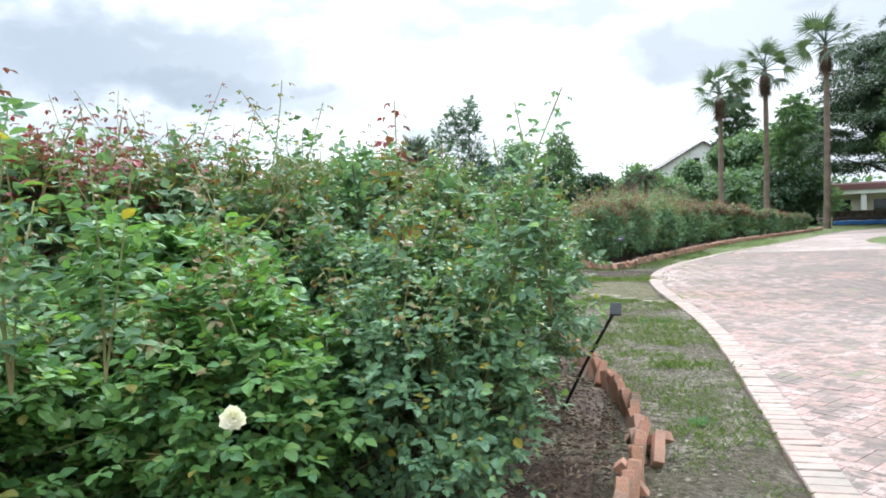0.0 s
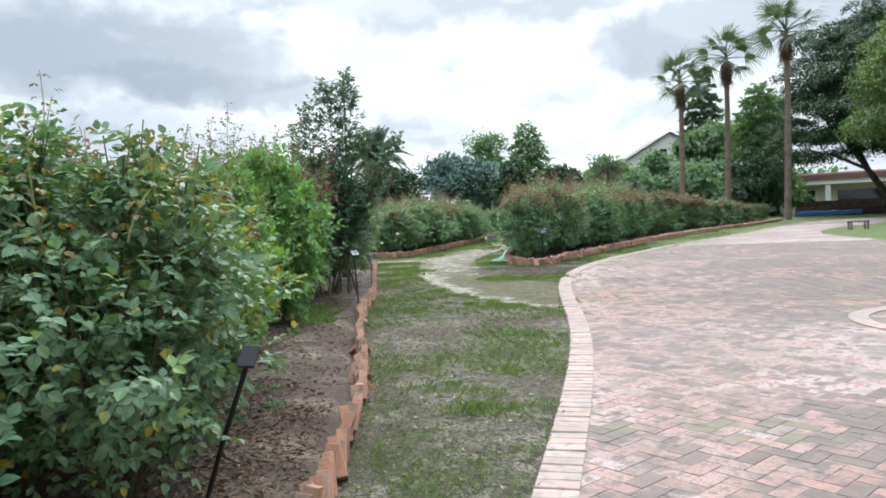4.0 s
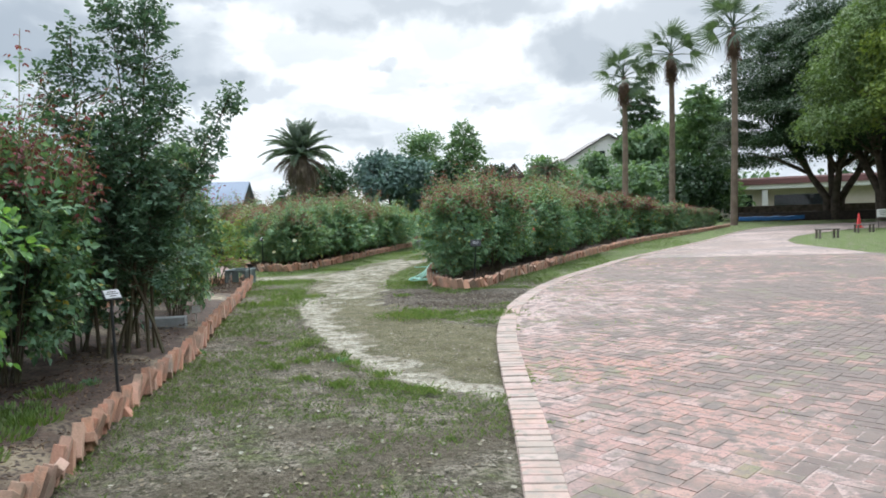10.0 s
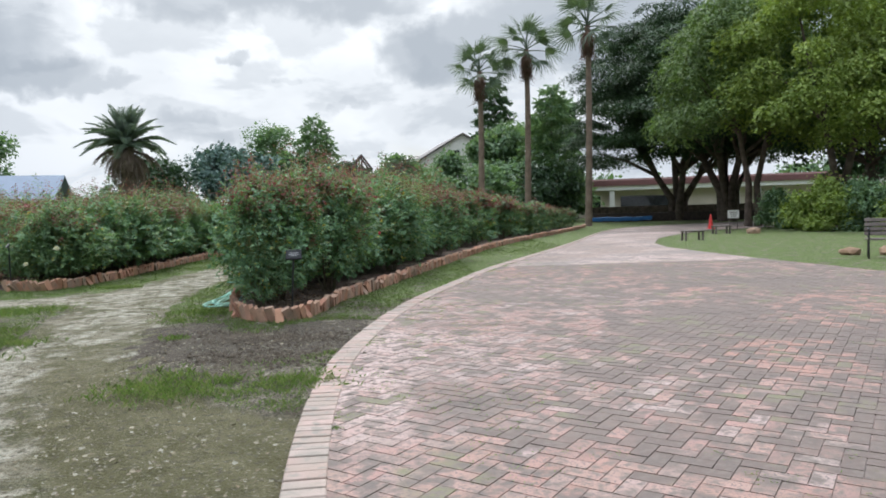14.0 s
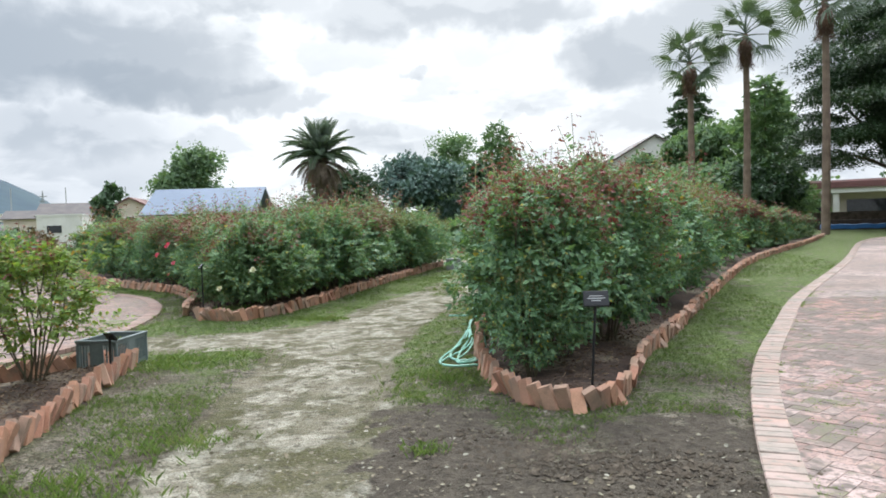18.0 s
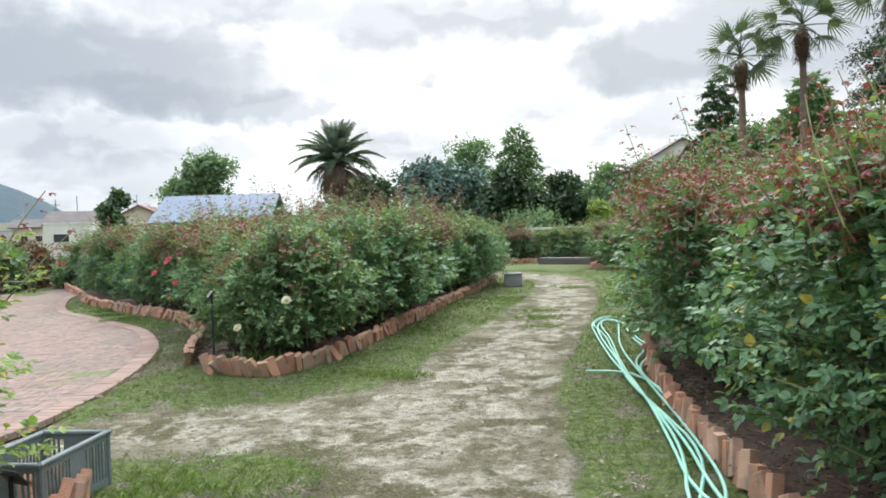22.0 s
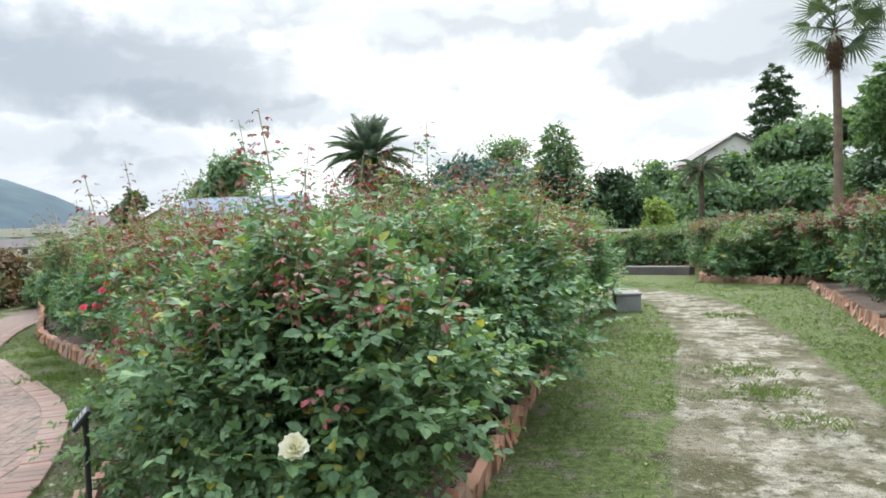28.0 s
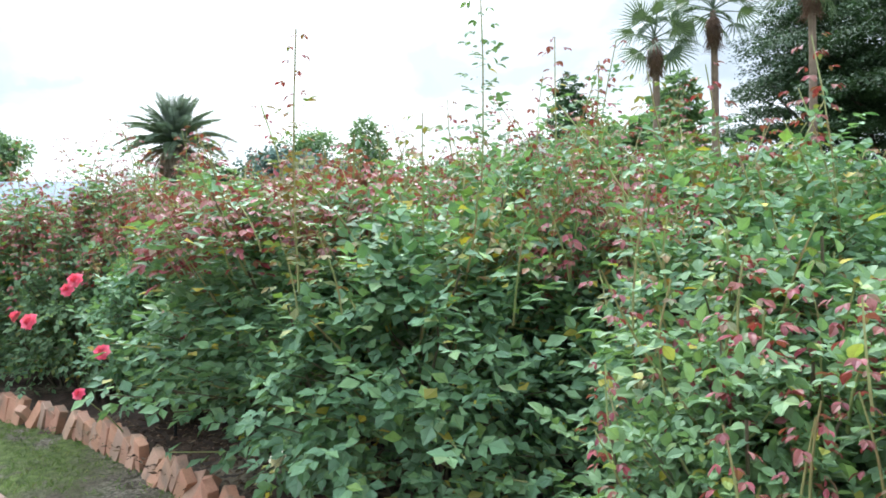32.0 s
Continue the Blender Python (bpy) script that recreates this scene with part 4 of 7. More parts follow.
def compound(P, D, N, leaf, r, shape, width=0.72, droop=0.16, which=LEAFLETS):
    """Leaves of several leaflets each: nodes P, stalk directions D, normals N."""
    side = unit(np.cross(N, D))
    lv, lf, n = [], [], 0
    for along, turn, sc in which:
        B = P + D * (along * leaf * 1.15)[:, None]
        E = D * (1 - 0.45 * abs(turn)) + side * turn * 0.85 + r.normal(0, 0.12, D.shape) - np.array([0, 0, droop])
        v, f = leaves(B, E, N + r.normal(0, 0.2, N.shape), leaf * sc * r.uniform(0.78, 1.15, len(P)), width, shape)
        lv.append(v)
        lf.append(f + n)
        n += len(v)
    return np.concatenate(lv), np.concatenate(lf)


def shoot(base, lean_, ln, leaf, shape, r, stems, green, red, thick=0.0045, leafy=22):
    """A young stem: spaced green leaves below, drooping coloured ones at its tip."""
    u = np.linspace(0, 1, 5)[:, None]
    sway = r.normal(0, 0.14, 3) * (1, 1, 0) * ln
    stems.add(*tube(base + lean_ * ln * u + sway * u ** 2, np.linspace(thick, 0.0025, 5), 4))
    m = int(5 + ln * leafy)
    q = np.linspace(0.12, 1.0, m)
    P = base + lean_ * ln * q[:, None] + sway * q[:, None] ** 2
    th = np.arange(m) * 2.4 + r.uniform(0, 6)
    D = unit(np.stack([np.cos(th), np.sin(th), r.uniform(0.0, 0.7, m)], 1))
    N = unit(np.array([0, 0, 1.0]) + 0.3 * D + r.normal(0, 0.3, (m, 3)))
    sz = leaf * r.uniform(0.7, 1.05, m) * (1.1 - 0.4 * q ** 2)
    tip = q * ln > ln - (0.16 + 0.1 * r.random())
    if (~tip).any():
        green.add(*compound(P[~tip], D[~tip], N[~tip], sz[~tip], r, shape))
    D2 = D[tip] - (0, 0, 0.55)
    red.add(*compound(P[tip], unit(D2), N[tip], sz[tip] * 0.78, r, shape, 0.62, 0.4, LEAFLETS[2:]))


def rose_meshes(seed, height, radius, twigs, leaf, shape, shoots, canes=11, low=0.15, per=6, tall=0.06, blush=0.0):
    """Canes, leaves, young stems and young leaves of one bush."""
    r = np.random.default_rng(seed)
    stems, young, green, red = Pile(), Pile(), Pile(), Pile()
    cane_pts = []
    for k in range(canes):
        a, out = 2 * np.pi * (k + r.uniform(-.3, .3)) / canes, radius * r.uniform(0.25, 0.8)
        u = np.linspace(0, 1, 6)[:, None]
        tip = np.array([np.cos(a) * out, np.sin(a) * out, height * r.uniform(0.72, 1.0)])
        base = np.array([np.cos(a), np.sin(a), 0]) * 0.07
        bend = np.array([*(r.normal(0, 0.06, 2)), 0.0])
        pts = base + (tip - base) * np.c_[u ** 1.2, u ** 1.2, u] + bend * np.sin(u * np.pi)
        cane_pts.append(pts)
        stems.add(*tube(pts, np.linspace(0.0095, 0.0045, 6), 4))
    # twig ends fill an upright, uneven body, densest towards the outside
    ph = r.uniform(0, 6.28, 4)
    z = low * height + (1 - low) * height * r.random(twigs) ** 0.75
    ang = r.uniform(0, 2 * np.pi, twigs)
    prof = np.sin(np.clip(0.03 + 0.9 * (z / height), 0, 1) * np.pi) ** 0.75
    lump = 1 + 0.2 * np.sin(3 * ang + ph[0] + 2 * z) + 0.15 * np.sin(5 * ang + ph[1] + 5 * z)
    rad = radius * prof * lump * np.sqrt(r.uniform(0.3, 1.0, twigs))
    z = z + 0.1 * height * np.sin(4 * ang + ph[2]) * (z / height) ** 2
    end = np.stack([rad * np.cos(ang), rad * np.sin(ang), z], 1)
    allc = np.concatenate(cane_pts)
    near_c = np.array([allc[np.argmin(((allc - (e * (0.55, 0.55, 0.85))) ** 2).sum(1))] for e in end])
    for i, (s, e) in enumerate(zip(near_c, end)):
        if i % 2 == 0:
            mid = (s + e) / 2 + (0, 0, -0.03)
            (young if i % 4 == 0 else stems).add(*tube([s, mid, e], [0.005, 0.004, 0.003], 3))
    u = r.uniform(0.35, 1.05, (twigs, per, 1))
    lp = near_c[:, None] + (end - near_c)[:, None] * u
    outward = unit(np.concatenate([end[:, :2], (end[:, 2:] - height * 0.45) * 0.8], 1))[:, None]
    rach = unit(outward * 0.6 + r.normal(0, 0.65, (twigs, per, 3)) + (0, 0, 0.12)).reshape(-1, 3)
    nrm = unit(np.array([0, 0, 1.0]) + 0.45 * outward + r.normal(0, 0.4, (twigs, per, 3))).reshape(-1, 3)
    lp, lsz = lp.reshape(-1, 3), leaf * r.uniform(0.8, 1.15, len(rach))
    top = (lp[:, 2] > height * r.uniform(0.76, 1.0, len(lp))) & (r.random(len(lp)) < blush)
    green.add(*compound(lp[~top], rach[~top], nrm[~top], lsz[~top], r, shape))
    if top.any():
        red.add(*compound(lp[top], rach[top], nrm[top], lsz[top] * 0.8, r, shape, 0.62, 0.35))
    # young shoots stand out of the body, most above it and some from its flank
    for k in range(shoots):
        a = r.uniform(0, 2 * np.pi)
        if r.random() < 0.94:
            rr_ = radius * 0.85 * math.sqrt(r.random())
            base = np.array([rr_ * np.cos(a), rr_ * np.sin(a), height * r.uniform(0.82, 0.97) * (1 - 0.2 * (rr_ / radius) ** 2)])
            lean_ = np.array([np.cos(a) * 0.25, np.sin(a) * 0.25, 1.0]) + r.normal(0, 0.12, 3)
        else:
            zz = height * r.uniform(0.4, 0.85)
            base = np.array([radius * 0.72 * np.cos(a), radius * 0.72 * np.sin(a), zz])
            lean_ = np.array([np.cos(a) * 0.5, np.sin(a) * 0.5, 0.85]) + r.normal(0, 0.1, 3)
        ln = r.uniform(0.16, 0.38) if r.random() > tall else r.uniform(0.5, 0.8)
        shoot(base, lean_, ln, leaf, shape, r, young, green, red)
    return stems, green, young, red


def rose_kind(seed, leaf_mat, tip_mat, tier, shoots, height, radius, label, tall, blush):
    """A first bush of a kind, made at the origin; later ones are copies."""
    thin = 0.55 if leaf_mat == M["leaf_amber"] else 1.0
    twigs, leaf, shape, per = {"near": (460, 0.049, LEAF8, 5), "mid": (300, 0.06, LEAF2, 6), "far": (150, 0.095, LEAF2, 5)}[tier]
    st, fo, yo, sh = rose_meshes(seed, height, radius, int(twigs * thin), leaf * (1.2 if leaf_mat == M["leaf_lime"] else 1.0), shape, shoots, per=per, low=0.13 if leaf_mat == M["leaf_lime"] else 0.3 if leaf_mat == M["leaf_amber"] else 0.17, tall=tall, blush=blush)
    return dict(stems=st.mesh("stems", M["cane"]), foliage=fo.mesh("foliage", leaf_mat), young=yo.mesh("young_stems", M["young_stem"]), shoots=sh.mesh("young_leaves", tip_mat), label=label)


def rose(kind_, x, y, scale=1.0, rz=0.0, wide=1.0, group="roses in the bed", z=0.06):
    ob = thing("rose_bush", x, y, gz(x, y) + z, kind_["label"], "rose bush", group, rz)
    ob.scale = (scale * wide, scale * wide, scale)
    part("cane", kind_["stems"], None, ob)
    part("foliage", kind_["foliage"], None, ob)
    tagged(part("young_stem", kind_["young"], None, ob), kind="stuff")
    tagged(part("new_growth", kind_["shoots"], None, ob, "young leaves at the shoot tips"), kind="stuff")
    return ob


ROSES = {}
for tier in ("near", "mid", "far"):
    for k, (mname, tip, shoots, h, rad, lab) in {
        "dark": ("leaf_dark", "leaf_red", 22, 1.5, 0.7, "bushy rose with dark green leaves and some red shoots"),
        "green": ("leaf_mid", "leaf_bronze", 20, 1.45, 0.7, "bushy rose with mid-green leaves and bronze shoots"),
        "olive": ("leaf_dark", "leaf_bronze", 24, 1.5, 0.7, "bushy rose with dull green leaves and bronze shoot tips"),
        "lime": ("leaf_lime", "leaf_bronze", 16, 1.45, 0.64, "upright rose bush with fresh light green leaves"),
        "red": ("leaf_mid", "leaf_red", 74, 1.5, 0.7, "green rose bush topped with many red shoots"),
        "amber": ("leaf_amber", "leaf_red", 22, 1.4, 0.7, "airy rose bush with yellowish green leaves and rusty tips"),
        "plum": ("leaf_deep", "leaf_plum", 26, 1.5, 0.7, "tall rose bush with dark leaves and plum-bronze tops"),
        "pale": ("leaf_pale", "leaf_red", 18, 1.4, 0.66, "rose bush with pale green leaves and red shoot tips"),
    }.items():
        if k in ("pale", "amber", "plum") and tier != "near":
            continue
        for variant in range(1 if tier == "far" else 2):
            ROSES[tier, k, variant] = rose_kind(17 * len(ROSES) + 3, M[mname], M[tip], tier, int(shoots * (1.0 if tier == "near" else 1.7)), h, rad, lab, 0.02 if variant == 0 else 0.12, {"red": 0.5, "plum": 0.7, "olive": 0.3, "dark": 0.2}.get(k, 0.15) * (1.0 if tier == "near" else 1.5))
del ROSES["far", "lime", 0], ROSES["far", "olive", 0]

rr = random.Random(21)
BUSHES = {}


def plant(tag, tier, k, x, y, scale, wide=1.0, group="roses in the bed"):
    b = rose(ROSES[tier, k, 0 if tier == "far" else rr.randrange(2)], x, y, scale, rr.uniform(0, 360), wide, group)
    BUSHES[tag] = b
    return b


# bed at the start
B0 = [("n", "green", 1.62, 10.75, 0.74), ("n", "lime", 0.93, 10.24, 0.73), ("n", "lime", 0.19, 9.50, 0.76), ("n", "green", 1.21, 11.45, 0.86), ("n", "lime", 0.33, 10.71, 0.88), ("n", "green", -0.47, 9.87, 0.98), ("n", "olive", 1.60, 12.57, 0.97), ("n", "olive", 1.01, 13.41, 0.93), ("n", "green", 0.70, 12.29, 1.12), ("m", "olive", -0.28, 11.73, 1.16), ("m", "red", -1.12, 10.99, 1.21), ("m", "olive", -0.09, 13.22, 1.16), ("m", "red", -1.12, 12.85, 1.16), ("m", "dark", -0.37, 14.52, 1.16), ("m", "red", -1.40, 14.90, 1.12), ("m", "red", -0.56, 16.01, 1.07), ("m", "green", -1.02, 17.32, 1.12), ("m", "red", -1.40, 18.62, 1.27), ("m", "red", -0.88, 19.64, 1.25), ("m", "red", -1.86, 20.20, 1.21), ("m", "dark", -1.21, 22.90, 1.21), ("m", "dark", -2.23, 22.34, 1.21), ("m", "green", -1.77, 24.11, 0.79), ("m", "green", -2.61, 24.77, 0.74)]
for tier, k, x, y, s in B0:
    if 14.5 < y < 27 and tier == "n":
        x -= 0.3
    plant((k, round(x, 1), round(y, 1)), {"n": "near", "m": "mid"}[tier], k, x, y, s * ((1.0 if tier == "m" else 1.06) if y > 11.3 else 1.0), rr.uniform(0.95, 1.1) * (0.78 if y > 15 else 1.22 if y < 11.6 else 1.0), "roses in the first bed")
plant("airy", "near", "amber", -2.8, 27.25, 0.86, 1.15, "roses in the first bed")
plant("airy_low", "near", "amber", -2.75, 26.2, 0.55, 1.1, "roses in the first bed")
plant("plum", "near", "plum", -1.41, 20.1, 1.28, 0.85, "roses in the first bed")
plant("plum_back", "near", "plum", -1.2, 21.0, 1.25, 0.8, "roses in the first bed")
plant("plum_front", "near", "plum", -1.0, 18.9, 1.18, 0.8, "roses in the first bed")
plant("open", "near", "amber", 0.75, 14.55, 1.0, 0.95, "roses in the first bed")
plant("fresh", "near", "lime", 0.3, 15.9, 1.12, 0.66, "roses in the first bed")
plant("fresh_tall", "near", "lime", -0.15, 17.75, 1.33, 0.72, "roses in the first bed")


def tall_shrub(x, y, tips, seed, label):
    """Upright leafy canes of different heights, each a narrow spire."""
    r = np.random.default_rng(seed)
    stems, green, young = Pile(), Pile(), Pile()
    for tx, ty, tz in tips:
        tip = np.array((tx - x, ty - y, tz))
        u = np.linspace(0, 1, 9)[:, None]
        b0 = np.array((r.normal(0, 0.12), r.normal(0, 0.12), 0.0))
        pts = b0 + (tip - b0) * np.c_[u ** 1.3, u ** 1.3, u] + r.normal(0, 0.05, 3) * (1, 1, 0) * np.sin(u * np.pi)
        stems.add(*tube(pts, np.linspace(0.02, 0.004, 9), 5))
        n = int(46 * tz)
        q = r.uniform(0.2, 1.0, n) ** 0.85
        c = np.stack([np.interp(q, u[:, 0], pts[:, k]) for k in range(3)], 1)
        a = r.uniform(0, 6.28, n)
        ln = (0.46 * np.clip(1.02 - q, 0, 1) ** 0.55 + 0.05) * r.uniform(0.35, 1.1, n)
        e = c + np.stack([np.cos(a) * ln, np.sin(a) * ln, ln * r.uniform(0.1, 0.9, n)], 1)
        for i in range(0, n, 2):
            young.add(*tube([c[i], (c[i] + e[i]) / 2 + (0, 0, 0.02), e[i]], [0.005, 0.004, 0.003], 3))
        per = 4
        P = (c[:, None] + (e - c)[:, None] * r.uniform(0.35, 1.05, (n, per, 1))).reshape(-1, 3)
        D = unit(np.repeat((e - c), per, 0) + r.normal(0, 0.16, (n * per, 3)))
        N = unit(np.array([0, 0, 1.0]) + r.normal(0, 0.45, (n * per, 3)))
        green.add(*compound(P, D, N, 0.055 * r.uniform(0.75, 1.2, n * per), r, LEAF2))
    ob = thing("rose_bush", x, y, gz(x, y) + 0.03, label, "rose bush", "roses in the first bed")
    part("cane", stems.mesh("stems", M["cane"]), None, ob)
    part("foliage", green.mesh("foliage", M["leaf_deep"]), None, ob)
    tagged(part("young_stem", young.mesh("young_stems", M["cane"]), None, ob), kind="stuff")
    BUSHES["tall"] = ob


tall_shrub(-0.7, 21.0, [(-0.5, 21.3, 3.62), (-0.72, 21.0, 3.5), (-0.85, 20.6, 3.1), (-1.2, 20.6, 2.72), (-0.2, 21.2, 2.7), (0.3, 21.4, 2.55), (-0.6, 20.75, 2.3), (-0.95, 21.4, 2.3), (-0.3, 20.9, 1.9), (0.0, 21.3, 1.9)], 77, "very tall spiry dark green shrub rose")


# name signs stand clear before their roses
SIGN_SPOTS = [(2.12, 27.1), (-3.75, 31.98)]


def fill(poly, step, y0, y1, tier_of, kinds, scale, seed, inset=0.45, group="roses in the bed"):
    """Plant a bed in staggered rows."""
    r = random.Random(seed)
    poly = np.array(poly)
    (x0, ya), (x1, yb) = poly.min(0), poly.max(0)
    row, y = 0, max(ya, y0)
    while y < min(yb, y1):
        x = x0 + (step / 2 if row % 2 else 0)
        while x < x1:
            px_, py_ = x + r.uniform(-.12, .12), y + r.uniform(-.12, .12)
            if inside(poly, np.array([px_]), np.array([py_]))[0] and near(poly, px_, py_) > inset:
                tier = tier_of(px_, py_)
                k = r.choice(kinds)
                if any(math.hypot(px_ - sx_, py_ - sy_) < 0.72 for sx_, sy_ in SIGN_SPOTS):
                    x += step
                    continue
                if (tier, k, 0) in ROSES:
                    plant((round(px_, 1), round(py_, 1)), tier, k, px_, py_, r.uniform(*scale) * (0.84 if seed == 8 and px_ < -3.2 and py_ < 35 else 1.0 - 0.35 * smooth01((py_ - 42) / 18) if seed == 6 else 1.0), r.uniform(0.95, 1.12) * (1.2 if seed == 8 and near(poly, px_, py_) < 0.75 else 1.0), group)
            x += step
        y += step * 0.86
        row += 1


fill(BEDA, 1.0, 26, 36, lambda x, y: "near" if y < 30.6 else "mid", ("red", "green", "red", "red"), (1.04, 1.18), 5, 0.42, "roses in the middle bed")
plant("low", "near", "green", 1.66, 27.62, 0.62, 0.85, "roses in the middle bed")
plant("tip", "near", "red", 1.74, 28.05, 1.06, 0.94, "roses in the middle bed")
fill(BEDA, 1.5, 36.2, 62, lambda x, y: "mid" if y < 42 else "far", ("red", "red", "red", "dark"), (1.02, 1.18), 6, 0.5, "roses in the middle bed")
fill(BEDB, 1.06, 31, 34.3, lambda x, y: "near" if y + 0.35 * abs(x + 4) < 34.3 else "mid", ("green", "pale", "green"), (0.95, 1.12), 8, 0.3, "roses in the last bed")
fill(BEDB, 1.06, 34.3, 38, lambda x, y: "mid", ("dark", "green", "red", "red"), (0.98, 1.14), 8, 0.3, "roses in the last bed")

def line_edge(line, side, gap, y0, y1, tier_of, kinds, scale, seed, group):
    """Bushes along the rim of a bed where none stands yet."""
    r = random.Random(seed)
    L2 = resample(line, gap)
    T = np.gradient(L2, axis=0)
    for (x, y), (tx, ty) in zip(L2, T):
        n = math.hypot(tx, ty)
        x, y = x + side * ty / n * 0.5, y - side * tx / n * 0.5
        if y0 < y < y1 and all((o.location.x - x) ** 2 + (o.location.y - y) ** 2 > 0.58 ** 2 for o in BUSHES.values()):
            plant(("edge", round(x, 1), round(y, 1)), tier_of(x, y), r.choice(kinds), x, y, r.uniform(*scale), 1.0, group)


line_edge(BEDB_LEFT[::-1], 1, 0.4, 34.4, 39, lambda x, y: "near" if y < 34.5 else "mid", ("green", "olive", "dark"), (0.8, 1.0), 4, "roses in the last bed")
line_edge(BEDB_RIGHT, -1, 0.5, 33.2, 45, lambda x, y: "near" if y < 35 else "mid", ("green", "dark", "green", "olive"), (0.9, 1.08), 14, "roses in the last bed")
for px_, py_, sc_ in ((-2.55, 41.2, 1.05), (-2.5, 42.6, 1.0), (-2.45, 43.9, 0.95)):
    plant(("end", py_), "mid", "green", px_, py_, sc_, 1.1, "roses in the last bed")
plant("front", "near", "pale", -3.66, 33.1, 0.8, 1.1, "roses in the last bed")
plant("corner", "near", "dark", -3.15, 32.5, 0.84, 0.9, "roses in the last bed")
plant("brim", "near", "pale", -3.95, 32.8, 0.72, 0.9, "roses in the last bed")
plant("rim", "near", "pale", -3.45, 32.55, 0.86, 1.0, "roses in the last bed")
fill(BEDB, 1.5, 38.2, 52, lambda x, y: "mid" if y < 42 else "far", ("red", "dark", "green", "red"), (0.95, 1.12), 9, 0.5, "roses in the last bed")

# beds beyond the end of the trodden path
FAR_BEDS = [
    [(0.4, 49.6), (2.4, 48.0), (5.4, 49.5), (6.0, 54), (1.0, 54)],
    [(-6.5, 55.2), (-1.8, 54.6), (2.2, 55.4), (2.5, 58), (-7, 58)],
]
for q, fb in enumerate(FAR_BEDS):
    bed_soil(np.concatenate([resample(fb + fb[:1], 0.3)]), "mulched soil of a further rose bed")
    fill(fb, 1.3, 40, 60, lambda x, y: "far", ("green", "red", "dark"), (0.8, 1.05), 30 + q, 0.3, "roses beyond the path")


FLOWER_LIST = [
    ("white", -3.36, 31.88, 0.49, 1.05), ("white", -2.9, 32.0, 0.76, 1.2), ("yellow", -2.83, 32.3, 1.07, 0.85), ("white", -3.9, 32.42, 0.8, 0.9),
    ("pink", -6.74, 35.6, 0.92, 1.1), ("pink", -6.51, 35.65, 1.14, 1.0), ("pink", -6.54, 35.62, 1.09, 0.9), ("pink", -6.35, 35.55, 0.74, 1.0), ("pink", -6.5, 35.6, 0.5, 0.8), ("pink", -7.15, 36.25, 0.88, 1.0), ("white", -5.13, 34.3, 0.46, 1.1),
    ("white", 1.5, 9.36, 0.82, 0.75), ("white", -4.01, 33.21, 0.95, 0.6), ("white", -4.06, 33.28, 0.91, 0.6), ("white", -3.92, 33.17, 0.92, 0.6), ("white", -3.76, 32.74, 0.88, 0.75),
    ("white", -4.58, 34.12, 1.03, 0.6), ("pink", -4.64, 34.82, 1.31, 0.7),
    ("white", -3.6, 33.2, 1.15, 0.7), ("pink", -3.4, 38.6, 1.45, 0.8), ("pink", 3.11, 29.77, 0.94, 0.8), ("white", -2.85, 34.30, 1.50, 0.8), ("white", -2.85, 35.34, 1.66, 0.8),
]


def rose_flower_mesh(name, mat, seed):
    """Layered cupped petals."""
    r = np.random.default_rng(seed)
    V, F = Pile(), None
    for ring, (n, tilt, size) in enumerate(((7, 0.12, 0.044), (7, 0.45, 0.042), (6, 0.8, 0.036), (6, 1.1, 0.029), (4, 1.35, 0.02))):
        for k in range(n):
            a = 2 * np.pi * (k + 0.5 * (ring % 2)) / n + r.normal(0, 0.1)
            o, up = np.array([np.cos(a), np.sin(a), 0]), np.array([0, 0, 1.0])
            d = o * np.cos(tilt) + up * np.sin(tilt)
            nr = up * np.cos(tilt) - o * np.sin(tilt)
            V.add(*leaves((o * 0.004 + up * 0.006 * ring)[None], d[None], nr[None], np.array([size * r.uniform(0.85, 1.1)]), 1.15, LEAF6))
    return V.mesh(name, mat)


FLOWERS = {c: rose_flower_mesh("flower", M["petal_" + c], i) for i, c in enumerate(("white", "pink", "yellow"))}


def flower(color, x, y, z, size=1.0):
    """A bloom on the nearest bush, facing outwards and up."""
    b = min(BUSHES.values(), key=lambda o: (o.location.x - x) ** 2 + (o.location.y - y) ** 2)
    ob = new("flower", FLOWERS[color])
    ob.parent = b
    ob.matrix_parent_inverse = b.matrix_basis.inverted()
    d = Vector((x - b.location.x, y - b.location.y, 0.5))
    x, y = x + 0.05 * d.x / max(d.xy.length, 0.1), y + 0.05 * d.y / max(d.xy.length, 0.1)
    ob.matrix_basis = Matrix.Translation((x, y, z)) @ d.to_track_quat('Z', 'Y').to_matrix().to_4x4() @ Matrix.Scale(size, 4)
    tagged(ob, color + " double rose bloom")
    if z < 0.6:
        stalk = part("flower_stalk", _one(tube([(x, y, z), ((x * 3 + b.location.x) / 4, (y * 3 + b.location.y) / 4, z * 0.6), ((x + b.location.x) / 2, (y + b.location.y) / 2, 0.06)], 0.004, 5)).mesh("flower_stalk", M["young_stem"]), None, b)
        stalk.matrix_parent_inverse = b.matrix_basis.inverted()


for color, x, y, z, s in FLOWER_LIST:
    flower(color, x, y, z, s)

